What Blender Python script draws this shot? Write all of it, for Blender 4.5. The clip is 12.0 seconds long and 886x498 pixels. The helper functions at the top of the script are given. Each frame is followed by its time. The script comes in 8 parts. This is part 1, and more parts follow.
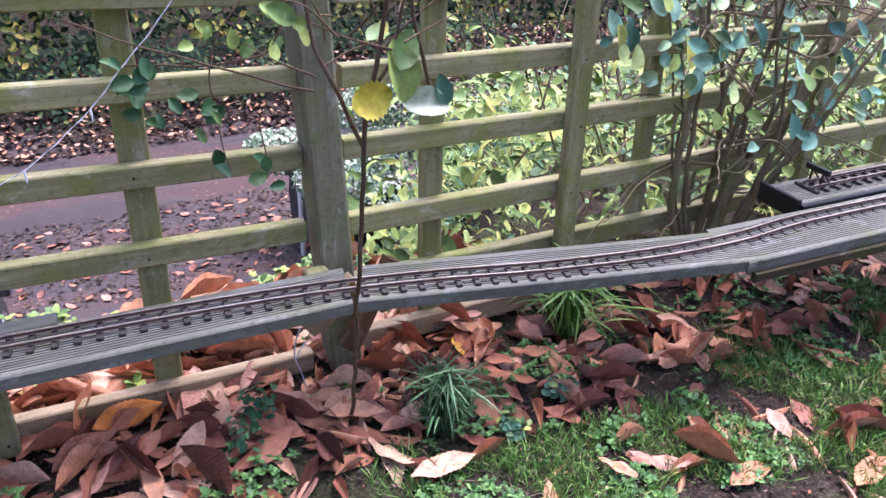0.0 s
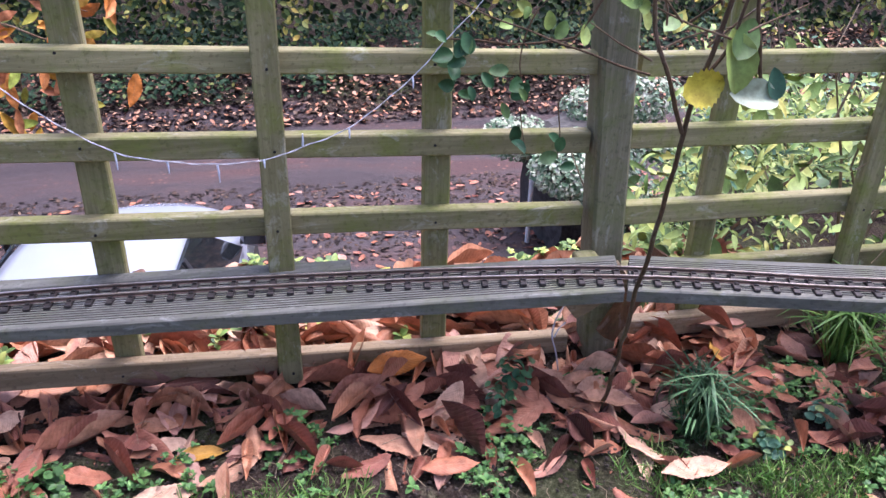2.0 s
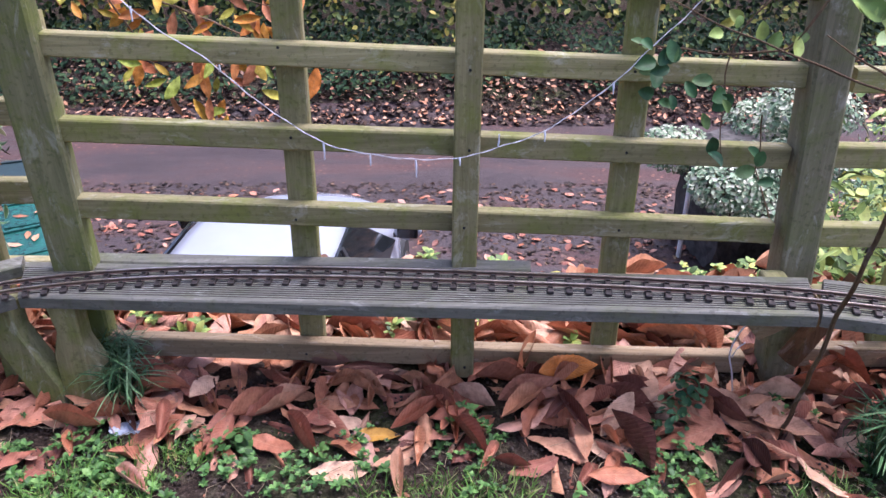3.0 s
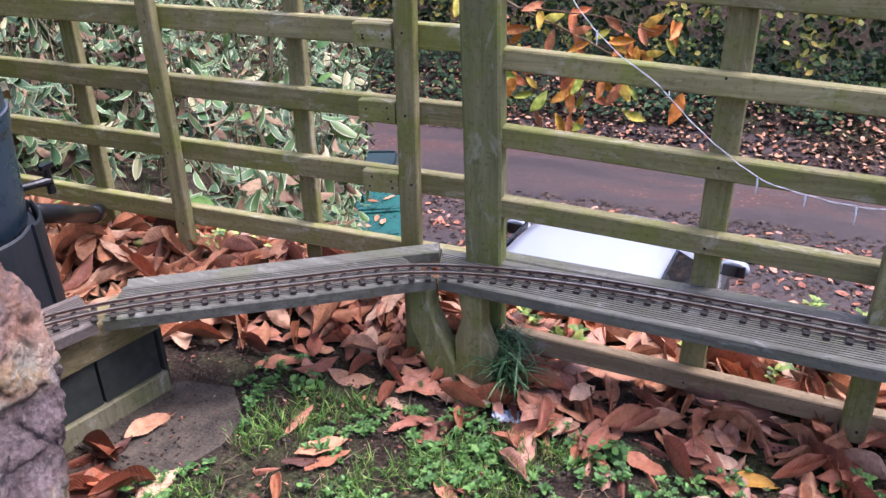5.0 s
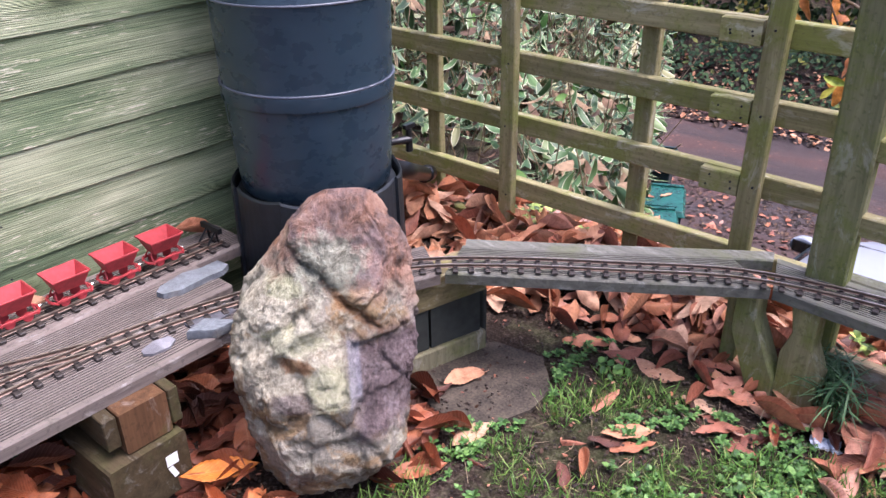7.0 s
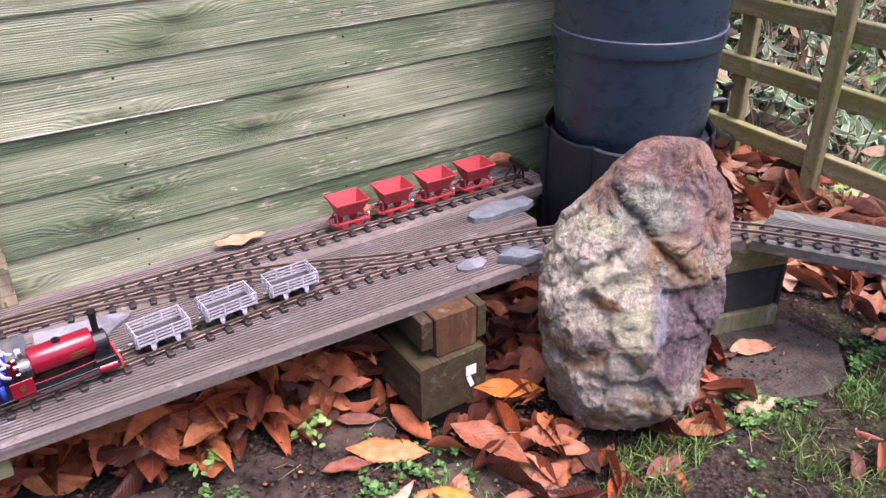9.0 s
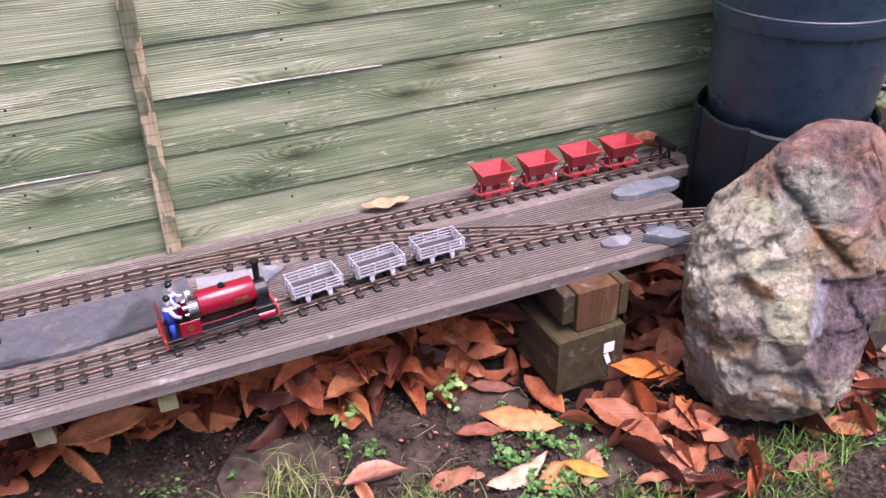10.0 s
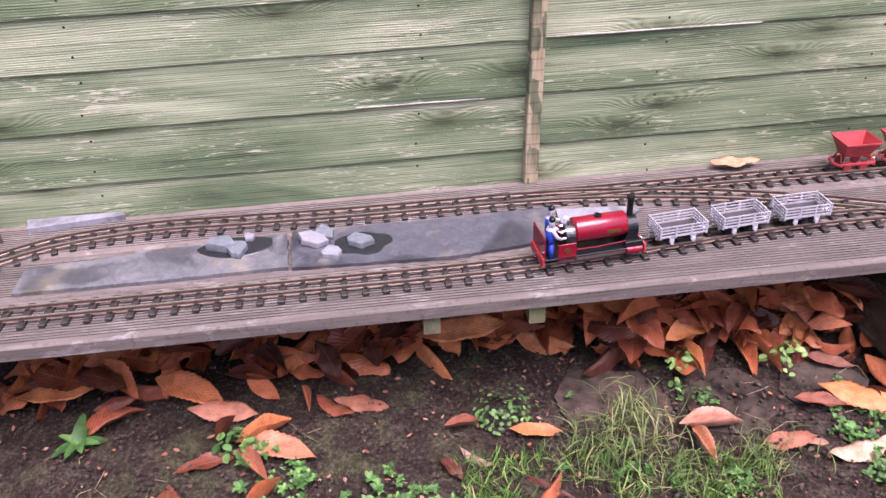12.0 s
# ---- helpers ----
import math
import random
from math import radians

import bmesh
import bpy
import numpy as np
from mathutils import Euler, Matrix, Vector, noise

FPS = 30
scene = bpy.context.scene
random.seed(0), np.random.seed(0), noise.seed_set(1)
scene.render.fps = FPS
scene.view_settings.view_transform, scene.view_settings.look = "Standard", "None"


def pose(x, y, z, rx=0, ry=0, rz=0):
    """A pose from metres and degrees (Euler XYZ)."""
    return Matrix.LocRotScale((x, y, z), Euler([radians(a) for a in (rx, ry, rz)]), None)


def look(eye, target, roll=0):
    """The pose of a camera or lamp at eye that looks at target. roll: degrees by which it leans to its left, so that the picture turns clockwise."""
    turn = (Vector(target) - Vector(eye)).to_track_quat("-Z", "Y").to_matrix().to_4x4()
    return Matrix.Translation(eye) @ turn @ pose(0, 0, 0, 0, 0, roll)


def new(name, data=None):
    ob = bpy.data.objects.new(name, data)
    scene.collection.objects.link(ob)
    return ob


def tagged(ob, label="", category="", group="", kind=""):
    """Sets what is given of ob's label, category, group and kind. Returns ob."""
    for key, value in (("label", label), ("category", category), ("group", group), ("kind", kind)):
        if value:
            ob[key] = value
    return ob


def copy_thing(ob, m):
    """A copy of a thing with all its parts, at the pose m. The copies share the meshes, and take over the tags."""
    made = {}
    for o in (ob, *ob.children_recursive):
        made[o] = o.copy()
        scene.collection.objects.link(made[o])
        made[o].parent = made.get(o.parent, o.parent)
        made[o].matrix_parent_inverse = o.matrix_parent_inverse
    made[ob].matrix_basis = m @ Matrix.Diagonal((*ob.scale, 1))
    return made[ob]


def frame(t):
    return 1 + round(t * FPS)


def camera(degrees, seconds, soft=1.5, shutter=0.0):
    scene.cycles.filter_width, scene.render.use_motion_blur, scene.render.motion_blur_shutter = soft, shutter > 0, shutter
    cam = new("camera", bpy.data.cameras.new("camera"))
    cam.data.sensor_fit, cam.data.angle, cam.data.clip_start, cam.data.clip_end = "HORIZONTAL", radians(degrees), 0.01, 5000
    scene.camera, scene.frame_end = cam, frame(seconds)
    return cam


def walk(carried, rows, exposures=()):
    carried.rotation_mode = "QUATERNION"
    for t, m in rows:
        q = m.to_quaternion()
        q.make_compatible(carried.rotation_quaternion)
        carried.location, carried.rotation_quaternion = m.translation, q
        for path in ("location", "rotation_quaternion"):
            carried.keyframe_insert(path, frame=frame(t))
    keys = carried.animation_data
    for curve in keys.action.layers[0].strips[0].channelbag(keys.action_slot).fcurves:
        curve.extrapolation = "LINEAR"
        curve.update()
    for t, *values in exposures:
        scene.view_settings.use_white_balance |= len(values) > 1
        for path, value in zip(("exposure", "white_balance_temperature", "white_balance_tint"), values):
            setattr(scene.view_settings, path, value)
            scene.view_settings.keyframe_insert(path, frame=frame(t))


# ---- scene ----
cam = camera(57.4, 12.0)
EXPOSURES = ((0.0, 1.38, 5400, 25.0), (2.5, 1.18, 5500, 25.0), (5.0, 1.10, 5650, 23.0), (7.0, 1.12, 5780, 24.0), (9.0, 0.98, 5900, 33.0), (12.0, 0.95, 5900, 34.0))
PATH = [
    (0, (1.32, -1.436, 1.127), (2.172, 0.113, 0.194), 1.6),
    (0.5, (1.296, -1.433, 1.123), (2.038, 0.166, 0.179), 1.3),
    (1, (1.269, -1.425, 1.12), (1.902, 0.215, 0.167), 1.3),
    (1.5, (1.23, -1.425, 1.115), (1.738, 0.257, 0.159), 1.5),
    (2, (1.189, -1.423, 1.118), (1.555, 0.293, 0.157), 1.3),
    (2.5, (1.143, -1.423, 1.119), (1.351, 0.318, 0.159), 0.8),
    (2.7, (1.125, -1.426, 1.12), (1.264, 0.323, 0.16), 0.7),
    (4.3, (0.967, -1.46, 1.14), (0.527, 0.252, 0.204), -1.5),
    (4.5, (0.937, -1.473, 1.141), (0.437, 0.228, 0.215), -1.3),
    (5, (0.885, -1.504, 1.148), (0.216, 0.144, 0.233), -1.3),
    (5.5, (0.837, -1.538, 1.157), (0.015, 0.041, 0.246), -1.3),
    (6, (0.794, -1.568, 1.157), (-0.156, -0.063, 0.244), -1.2),
    (6.5, (0.76, -1.597, 1.158), (-0.305, -0.178, 0.235), -1.1),
    (7, (0.739, -1.633, 1.162), (-0.432, -0.307, 0.228), -1.1),
    (7.2, (0.731, -1.651, 1.161), (-0.482, -0.36, 0.222), -1.1),
    (9, (0.668, -1.812, 1.141), (-0.819, -0.921, 0.144), -1.1),
    (9.5, (0.656, -1.85, 1.132), (-0.884, -1.076, 0.119), -1.3),
    (10, (0.645, -1.893, 1.13), (-0.937, -1.24, 0.096), -1.7),
    (10.5, (0.627, -1.956, 1.137), (-0.983, -1.418, 0.079), -1.9),
    (11, (0.626, -2.024, 1.146), (-1.008, -1.62, 0.066), -2.4),
    (11.5, (0.637, -2.115, 1.138), (-1.018, -1.824, 0.054), -2.4),
    (12, (0.66, -2.203, 1.118), (-1.019, -2.043, 0.044), -2.5),
]
walk(cam, [(t, look(eye, target, roll)) for t, eye, target, roll in PATH], EXPOSURES)

# ---- world, sun, exposure ----
world = bpy.data.worlds.new("overcast_world")
scene.world = world
world.use_nodes = True
wn = world.node_tree
sky = wn.nodes.new("ShaderNodeTexSky")
sky.sky_type = "NISHITA"
sky.sun_disc = False
sky.sun_elevation = radians(69)
sky.sun_rotation = radians(63)
sky.dust_density = 6.0
sky.air_density = 1.0
wn.links.new(sky.outputs[0], wn.nodes["Background"].inputs[0])
wn.nodes["Background"].inputs[1].default_value = 0.158
sun_data = bpy.data.lights.new("sun", "SUN")
sun_data.energy = 2.5
sun_data.angle = radians(40)
sun_data.color = (1.0, 0.96, 0.9)
sun = new("sun", sun_data)
sun.matrix_world = look((0, 0, 10), (-3.4, -1.7, 0))

RNG = np.random.default_rng(7)


# ---- materials ----
class Mat:
    """A node material with short helpers."""

    def __init__(self, name, rough=0.7, metal=0.0, spec=0.5):
        self.m = bpy.data.materials.new(name)
        self.m.use_nodes = True
        self.t = self.m.node_tree
        self.b = self.t.nodes["Principled BSDF"]
        self.b.inputs["Roughness"].default_value = rough
        self.b.inputs["Metallic"].default_value = metal
        self.b.inputs["Specular IOR Level"].default_value = spec

    def node(self, kind, **sets):
        n = self.t.nodes.new(kind)
        for k, v in sets.items():
            setattr(n, k, v)
        return n

    def link(self, a, b):
        self.t.links.new(a, b)

    def coords(self, scale=(1, 1, 1), kind="Object"):
        c = self.node("ShaderNodeTexCoord")
        m = self.node("ShaderNodeMapping")
        m.inputs["Scale"].default_value = scale
        self.link(c.outputs[kind], m.inputs["Vector"])
        return m.outputs[0]

    def world_coords(self, scale=(1, 1, 1)):
        g = self.node("ShaderNodeNewGeometry")
        m = self.node("ShaderNodeMapping")
        m.inputs["Scale"].default_value = scale
        self.link(g.outputs["Position"], m.inputs["Vector"])
        return m.outputs[0]

    def noise(self, vec, scale, detail=4.0, rough=0.55, warp=0.0):
        n = self.node("ShaderNodeTexNoise")
        n.inputs["Scale"].default_value = scale
        n.inputs["Detail"].default_value = detail
        n.inputs["Roughness"].default_value = rough
        n.inputs["Distortion"].default_value = warp
        if vec is not None:
            self.link(vec, n.inputs["Vector"])
        return n.outputs[0]

    def ramp(self, fac, stops, mode="LINEAR"):
        r = self.node("ShaderNodeValToRGB")
        r.color_ramp.interpolation = mode
        el = r.color_ramp.elements
        while len(el) < len(stops):
            el.new(0.5)
        for e, (p, c) in zip(el, stops):
            e.position = p
            e.color = (*c, 1) if len(c) == 3 else c
        self.link(fac, r.inputs[0])
        return r.outputs[0]

    def mix(self, fac, a, b, blend="MIX"):
        n = self.node("ShaderNodeMix", data_type="RGBA", blend_type=blend)
        for val, sock in ((fac, n.inputs[0]), (a, n.inputs[6]), (b, n.inputs[7])):
            if isinstance(val, (int, float)):
                sock.default_value = val
            elif isinstance(val, tuple):
                sock.default_value = (*val, 1)
            else:
                self.link(val, sock)
        return n.outputs[2]

    def math(self, op, a, b=0.0):
        n = self.node("ShaderNodeMath", operation=op)
        for val, sock in ((a, n.inputs[0]), (b, n.inputs[1])):
            if isinstance(val, (int, float)):
                sock.default_value = val
            else:
                self.link(val, sock)
        return n.outputs[0]

    def color(self, sock):
        if isinstance(sock, tuple):
            self.b.inputs["Base Color"].default_value = (*sock, 1)
        else:
            self.link(sock, self.b.inputs["Base Color"])
        return self

    def rough(self, sock):
        self.link(sock, self.b.inputs["Roughness"])
        return self

    def bump(self, height, strength=0.3, dist=0.002):
        n = self.node("ShaderNodeBump")
        n.inputs["Strength"].default_value = strength
        n.inputs["Distance"].default_value = dist
        self.link(height, n.inputs["Height"])
        self.link(n.outputs[0], self.b.inputs["Normal"])
        return self

    def rand(self):
        return self.node("ShaderNodeObjectInfo").outputs["Random"]

    def island(self):
        return self.node("ShaderNodeNewGeometry").outputs["Random Per Island"]

    def attr(self, name):
        return self.node("ShaderNodeAttribute", attribute_name=name).outputs["Fac"]


def plain(name, rgb, rough=0.5, metal=0.0, vary=0.12, scale=60.0, bump=0.1, spec=0.5):
    m = Mat(name, rough, metal, spec)
    v = m.coords()
    n = m.noise(v, scale)
    n2 = m.noise(v, scale * 0.12)
    dark = tuple(c * (1 - vary * 1.6) for c in rgb)
    light = tuple(min(1, c * (1 + vary)) for c in rgb)
    m.color(m.ramp(m.math("MULTIPLY", m.math("ADD", n, n2), 0.5), [(0.3, dark), (0.7, light)]))
    m.bump(n, bump, 0.0006)
    return m.m


def timber_mat(name, base, dark, algae, algae_amount, along, rough=0.82, scale=1.0):
    """Weathered sawn timber, grain along one world axis, with green algae in blotches."""
    m = Mat(name, rough, 0, 0.2)
    sc = [55 * scale, 55 * scale, 55 * scale]
    sc["xyz".index(along)] = 3.0 * scale
    v = m.world_coords(tuple(sc))
    grain = m.noise(v, 1.0, 8, 0.65, 0.6)
    fine = m.noise(m.world_coords(tuple(s * 3.2 for s in sc)), 1.0, 4, 0.7)
    blot = m.noise(m.world_coords(), 9.0, 5, 0.6, 0.3)
    spots = m.noise(m.world_coords(), 90.0, 3, 0.6)
    wood = m.ramp(grain, [(0.28, dark), (0.5, tuple((a + b) / 2 for a, b in zip(base, dark))), (0.72, base)])
    wood = m.mix(m.math("MULTIPLY", fine, 0.5), wood, tuple(c * 0.55 for c in dark), "MULTIPLY")
    green = m.mix(fine, algae, tuple(c * 0.5 for c in algae))
    lo = 0.62 - 0.3 * algae_amount
    f = m.ramp(m.math("ADD", m.math("MULTIPLY", blot, 0.8), m.math("MULTIPLY", spots, 0.2)), [(lo, (0, 0, 0)), (lo + 0.16, (1, 1, 1))])
    col = m.mix(m.math("MULTIPLY", f, 0.8), wood, green)
    worn = m.noise(m.world_coords(tuple(1.0 if s > 3.1 * scale else 0.4 for s in sc)), 24.0, 6, 0.72, 0.8)
    pale = tuple(min(0.8, 0.55 * c + 0.45 * sum(base) / 3 + 0.08) for c in base)
    col = m.mix(m.ramp(worn, [(0.56, (0, 0, 0)), (0.66, (0.55, 0.55, 0.55))]), col, pale)
    stain = m.noise(m.world_coords(), 38.0, 5, 0.7, 0.4)
    col = m.mix(m.ramp(stain, [(0.62, (0, 0, 0)), (0.7, (0.42, 0.42, 0.42))]), col, tuple(c * 0.5 for c in dark))
    col = m.mix(m.ramp(spots, [(0.57, (0, 0, 0)), (0.66, (0.5, 0.5, 0.5))]), col, tuple(c * 0.6 for c in dark))
    tone = m.math("ADD", m.math("MULTIPLY", m.rand(), 0.35), 0.86)
    n = m.node("ShaderNodeHueSaturation")
    m.link(col, n.inputs["Color"])
    m.link(tone, n.inputs["Value"])
    m.link(n.outputs[0], m.b.inputs["Base Color"])
    m.bump(m.math("ADD", grain, m.math("MULTIPLY", fine, 0.8)), 0.7, 0.0017)
    return m.m


M = {}
FENCE = ((0.44, 0.385, 0.2), (0.21, 0.185, 0.088), (0.25, 0.27, 0.06))
for ax in "xyz":
    M["fence_" + ax] = timber_mat("weathered_fence_wood_" + ax, *FENCE, 0.55, ax)
M["fence_low"] = timber_mat("browner_fence_wood", (0.5, 0.375, 0.23), (0.28, 0.2, 0.115), (0.22, 0.2, 0.08), 0.15, "x")
M["post"] = timber_mat("green_post_wood", (0.31, 0.29, 0.15), (0.15, 0.15, 0.075), (0.2, 0.23, 0.055), 0.6, "z")
M["post_grey"] = timber_mat("brown_grey_post_wood", (0.31, 0.28, 0.175), (0.155, 0.142, 0.088), (0.18, 0.2, 0.07), 0.45, "z")
M["block"] = timber_mat("block_wood", (0.088, 0.064, 0.033), (0.036, 0.026, 0.013), (0.075, 0.075, 0.026), 0.35, "x")
M["block_z"] = timber_mat("block_wood_upright", (0.16, 0.08, 0.037), (0.075, 0.037, 0.018), (0.12, 0.11, 0.035), 0.2, "z")
# Same boards: the shed run is paler, its bright reflection put into the colour.
M["deck_x"] = timber_mat("grey_deck_wood_x", (0.205, 0.198, 0.168), (0.098, 0.095, 0.08), (0.13, 0.14, 0.07), 0.4, "x", 0.75)
M["deck_y"] = timber_mat("grey_deck_wood_y", (0.265, 0.217, 0.193), (0.11, 0.09, 0.08), (0.135, 0.128, 0.088), 0.18, "y", 0.7)
M["crib"] = timber_mat("olive_crib_timber", (0.34, 0.28, 0.14), (0.15, 0.12, 0.06), (0.2, 0.19, 0.06), 0.35, "y")
M["groove"] = plain("dark_groove_faces", (0.06, 0.052, 0.046), 0.95, 0, 0.6, 90, 0.3)
M["black_panel"] = plain("black_stained_board", (0.03, 0.035, 0.03), 0.8, 0, 0.5, 30, 0.3)


def shed_mat():
    m = Mat("green_painted_board", 0.75, 0, 0.35)
    obj = m.node("ShaderNodeObjectInfo")
    g = m.node("ShaderNodeNewGeometry")
    comb = m.node("ShaderNodeCombineXYZ")
    m.link(m.math("MULTIPLY", obj.outputs["Random"], 37.0), comb.inputs[0])
    m.link(m.math("MULTIPLY", obj.outputs["Random"], 19.0), comb.inputs[2])
    add = m.node("ShaderNodeVectorMath", operation="ADD")
    m.link(g.outputs["Position"], add.inputs[0])
    m.link(comb.outputs[0], add.inputs[1])

    def vec(sc):
        mp = m.node("ShaderNodeMapping")
        mp.inputs["Scale"].default_value = sc
        m.link(add.outputs[0], mp.inputs["Vector"])
        return mp.outputs[0]

    big = m.noise(vec((2, 1.1, 7)), 1.0, 4, 0.6, 0.6)
    sway = m.noise(vec((2, 1.5, 7)), 1.0, 2, 0.5)
    fibre = m.noise(vec((40, 3.0, 420)), 1.0, 4, 0.65, 0.4)
    worn = m.noise(vec((14, 20, 175)), 1.0, 7, 0.72, 0.6)
    patch = m.noise(vec((3, 3.4, 9)), 1.0, 3, 0.5)
    sep = m.node("ShaderNodeSeparateXYZ")
    m.link(add.outputs[0], sep.inputs[0])
    flat = m.node("ShaderNodeCombineXYZ")
    m.link(m.math("ADD", m.math("MULTIPLY", sep.outputs[1], 2.1), m.math("MULTIPLY", sep.outputs[0], 1.0)), flat.inputs[0])
    m.link(m.math("MULTIPLY", sep.outputs[2], 7.5), flat.inputs[1])
    knots = m.node("ShaderNodeTexVoronoi", feature="F1", voronoi_dimensions="2D")
    knots.inputs["Scale"].default_value = 1.0
    m.link(flat.outputs[0], knots.inputs["Vector"])
    near = m.ramp(knots.outputs["Distance"], [(0.0, (1, 1, 1)), (0.3, (0, 0, 0))], "EASE")
    rise = m.math("ADD", m.math("MULTIPLY", sway, 0.04), m.math("MULTIPLY", near, 0.028))
    ring = m.math("SINE", m.math("ADD", m.math("MULTIPLY", m.math("ADD", sep.outputs[2], rise), 1450.0), m.math("MULTIPLY", m.noise(vec((3, 1.4, 34)), 1.0, 3, 0.6), 7.0)))
    line = m.ramp(m.math("ADD", m.math("MULTIPLY", ring, m.math("MULTIPLY", m.ramp(patch, [(0.35, (0.15, 0.15, 0.15)), (0.7, (1, 1, 1))]), 0.12)), m.math("MULTIPLY", fibre, 1.0)), [(0.32, (0.16, 0.2, 0.16)), (0.43, (0.66, 0.7, 0.66)), (0.55, (1.0, 1.0, 0.98)), (0.7, (1.38, 1.36, 1.28))])
    base = m.ramp(big, [(0.3, (0.08, 0.117, 0.062)), (0.44, (0.178, 0.226, 0.122)), (0.56, (0.31, 0.34, 0.212)), (0.7, (0.505, 0.515, 0.345))])
    col = m.mix(m.math("ADD", m.math("MULTIPLY", patch, 0.7), 0.45), base, m.mix(1.0, base, line, "MULTIPLY"))
    wf = m.ramp(m.math("ADD", m.math("MULTIPLY", worn, 0.7), m.math("MULTIPLY", patch, 0.3)), [(0.572, (0, 0, 0)), (0.612, (0.8, 0.8, 0.8))])
    col = m.mix(wf, col, m.mix(fibre, (0.48, 0.42, 0.30), (0.70, 0.66, 0.52)))
    kf = m.ramp(knots.outputs["Distance"], [(0.03, (0.25, 0.27, 0.23)), (0.06, (0.45, 0.48, 0.42)), (0.13, (0.72, 0.75, 0.68)), (0.24, (1, 1, 1))])
    m.color(m.mix(1.0, col, kf, "MULTIPLY"))
    m.bump(m.math("ADD", fibre, m.math("MULTIPLY", ring, 0.35)), 0.6, 0.0014)
    return m.m


M["shed"] = shed_mat()


def leaf_mat(name, stops, rough=0.55, veins=True, spots=True, sheen=0.28):
    """Leaf: colour picked leaf by leaf, pale midrib and side veins from its own length and width."""
    m = Mat(name, rough, 0, sheen)
    uv = m.node("ShaderNodeUVMap")
    sep = m.node("ShaderNodeSeparateXYZ")
    m.link(uv.outputs[0], sep.inputs[0])
    u, v = sep.outputs[0], sep.outputs[1]
    side = m.math("ABSOLUTE", m.math("SUBTRACT", v, 0.5))
    base = m.ramp(m.math("FRACT", m.math("ADD", m.island(), m.rand())), stops)
    n = m.noise(m.world_coords(), 45.0, 6, 0.66)
    col = m.mix(m.ramp(n, [(0.4, (0, 0, 0)), (0.66, (0.75, 0.75, 0.75))]), base, m.mix(1.0, base, (0.45, 0.4, 0.36), "MULTIPLY"))
    if spots:
        s = m.noise(m.world_coords(), 130.0, 3, 0.7)
        col = m.mix(m.ramp(s, [(0.62, (0, 0, 0)), (0.72, (0.6, 0.6, 0.6))]), col, m.mix(1.0, base, (0.3, 0.22, 0.2), "MULTIPLY"))
    hgt = None
    if veins:
        ph = m.math("SUBTRACT", m.math("MULTIPLY", u, 90.0), m.math("MULTIPLY", side, 46.0))
        wave = m.math("SINE", ph)
        mid = m.ramp(side, [(0.0, (0.32, 0.32, 0.32)), (0.03, (0, 0, 0))])
        lines = m.ramp(wave, [(0.80, (0, 0, 0)), (0.99, (0.15, 0.15, 0.15))])
        col = m.mix(m.mix(1.0, lines, mid, "ADD"), col, m.mix(0.55, base, (0.55, 0.42, 0.25)))
        hgt = m.math("ADD", m.math("MULTIPLY", wave, 0.2), m.math("MULTIPLY", n, 1.6))
    m.color(col)
    if hgt is not None:
        m.bump(hgt, 0.6, 0.0018)
    return m.m


M["litter"] = leaf_mat("fallen_chestnut_leaf", [(0.0, (0.07, 0.032, 0.027)), (0.1, (0.18, 0.062, 0.044)), (0.26, (0.29, 0.104, 0.068)), (0.45, (0.385, 0.144, 0.086)), (0.62, (0.46, 0.175, 0.09)), (0.78, (0.52, 0.225, 0.145)), (0.92, (0.56, 0.29, 0.205)), (1.0, (0.36, 0.22, 0.175))], 0.5)
M["litter_wet"] = leaf_mat("damp_fallen_leaf", [(0.0, (0.06, 0.02, 0.014)), (0.2, (0.17, 0.042, 0.022)), (0.48, (0.33, 0.085, 0.036)), (0.76, (0.49, 0.15, 0.056)), (0.93, (0.62, 0.235, 0.085)), (1.0, (0.36, 0.13, 0.085))], 0.4, sheen=0.3)
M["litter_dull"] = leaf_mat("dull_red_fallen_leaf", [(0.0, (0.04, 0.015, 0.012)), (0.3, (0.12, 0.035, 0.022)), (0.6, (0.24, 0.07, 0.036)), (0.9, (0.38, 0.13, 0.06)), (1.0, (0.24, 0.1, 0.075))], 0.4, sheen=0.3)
M["litter_pale"] = leaf_mat("tan_fallen_leaf", [(0.0, (0.34, 0.13, 0.065)), (0.3, (0.52, 0.23, 0.12)), (0.6, (0.6, 0.31, 0.18)), (0.85, (0.64, 0.41, 0.28)), (1.0, (0.44, 0.19, 0.1))])
M["litter_dark"] = leaf_mat("rotted_leaf_crumbs", [(0.0, (0.012, 0.008, 0.006)), (0.6, (0.045, 0.026, 0.018)), (0.9, (0.10, 0.055, 0.035)), (1.0, (0.2, 0.14, 0.09))], 0.7, False, False)
M["yellow_live"] = leaf_mat("yellow_living_leaf", [(0.0, (0.62, 0.5, 0.04)), (1.0, (0.66, 0.55, 0.07))], 0.5, False, True)
M["litter_orange"] = leaf_mat("orange_fallen_leaf", [(0.0, (0.56, 0.17, 0.022)), (1.0, (0.62, 0.2, 0.03))])
M["litter_amber"] = leaf_mat("amber_fallen_leaf", [(0.0, (0.58, 0.205, 0.07)), (1.0, (0.64, 0.25, 0.10))], 0.45)
M["litter_yellow"] = leaf_mat("yellow_fallen_leaf", [(0.0, (0.48, 0.23, 0.03)), (1.0, (0.55, 0.30, 0.045))])
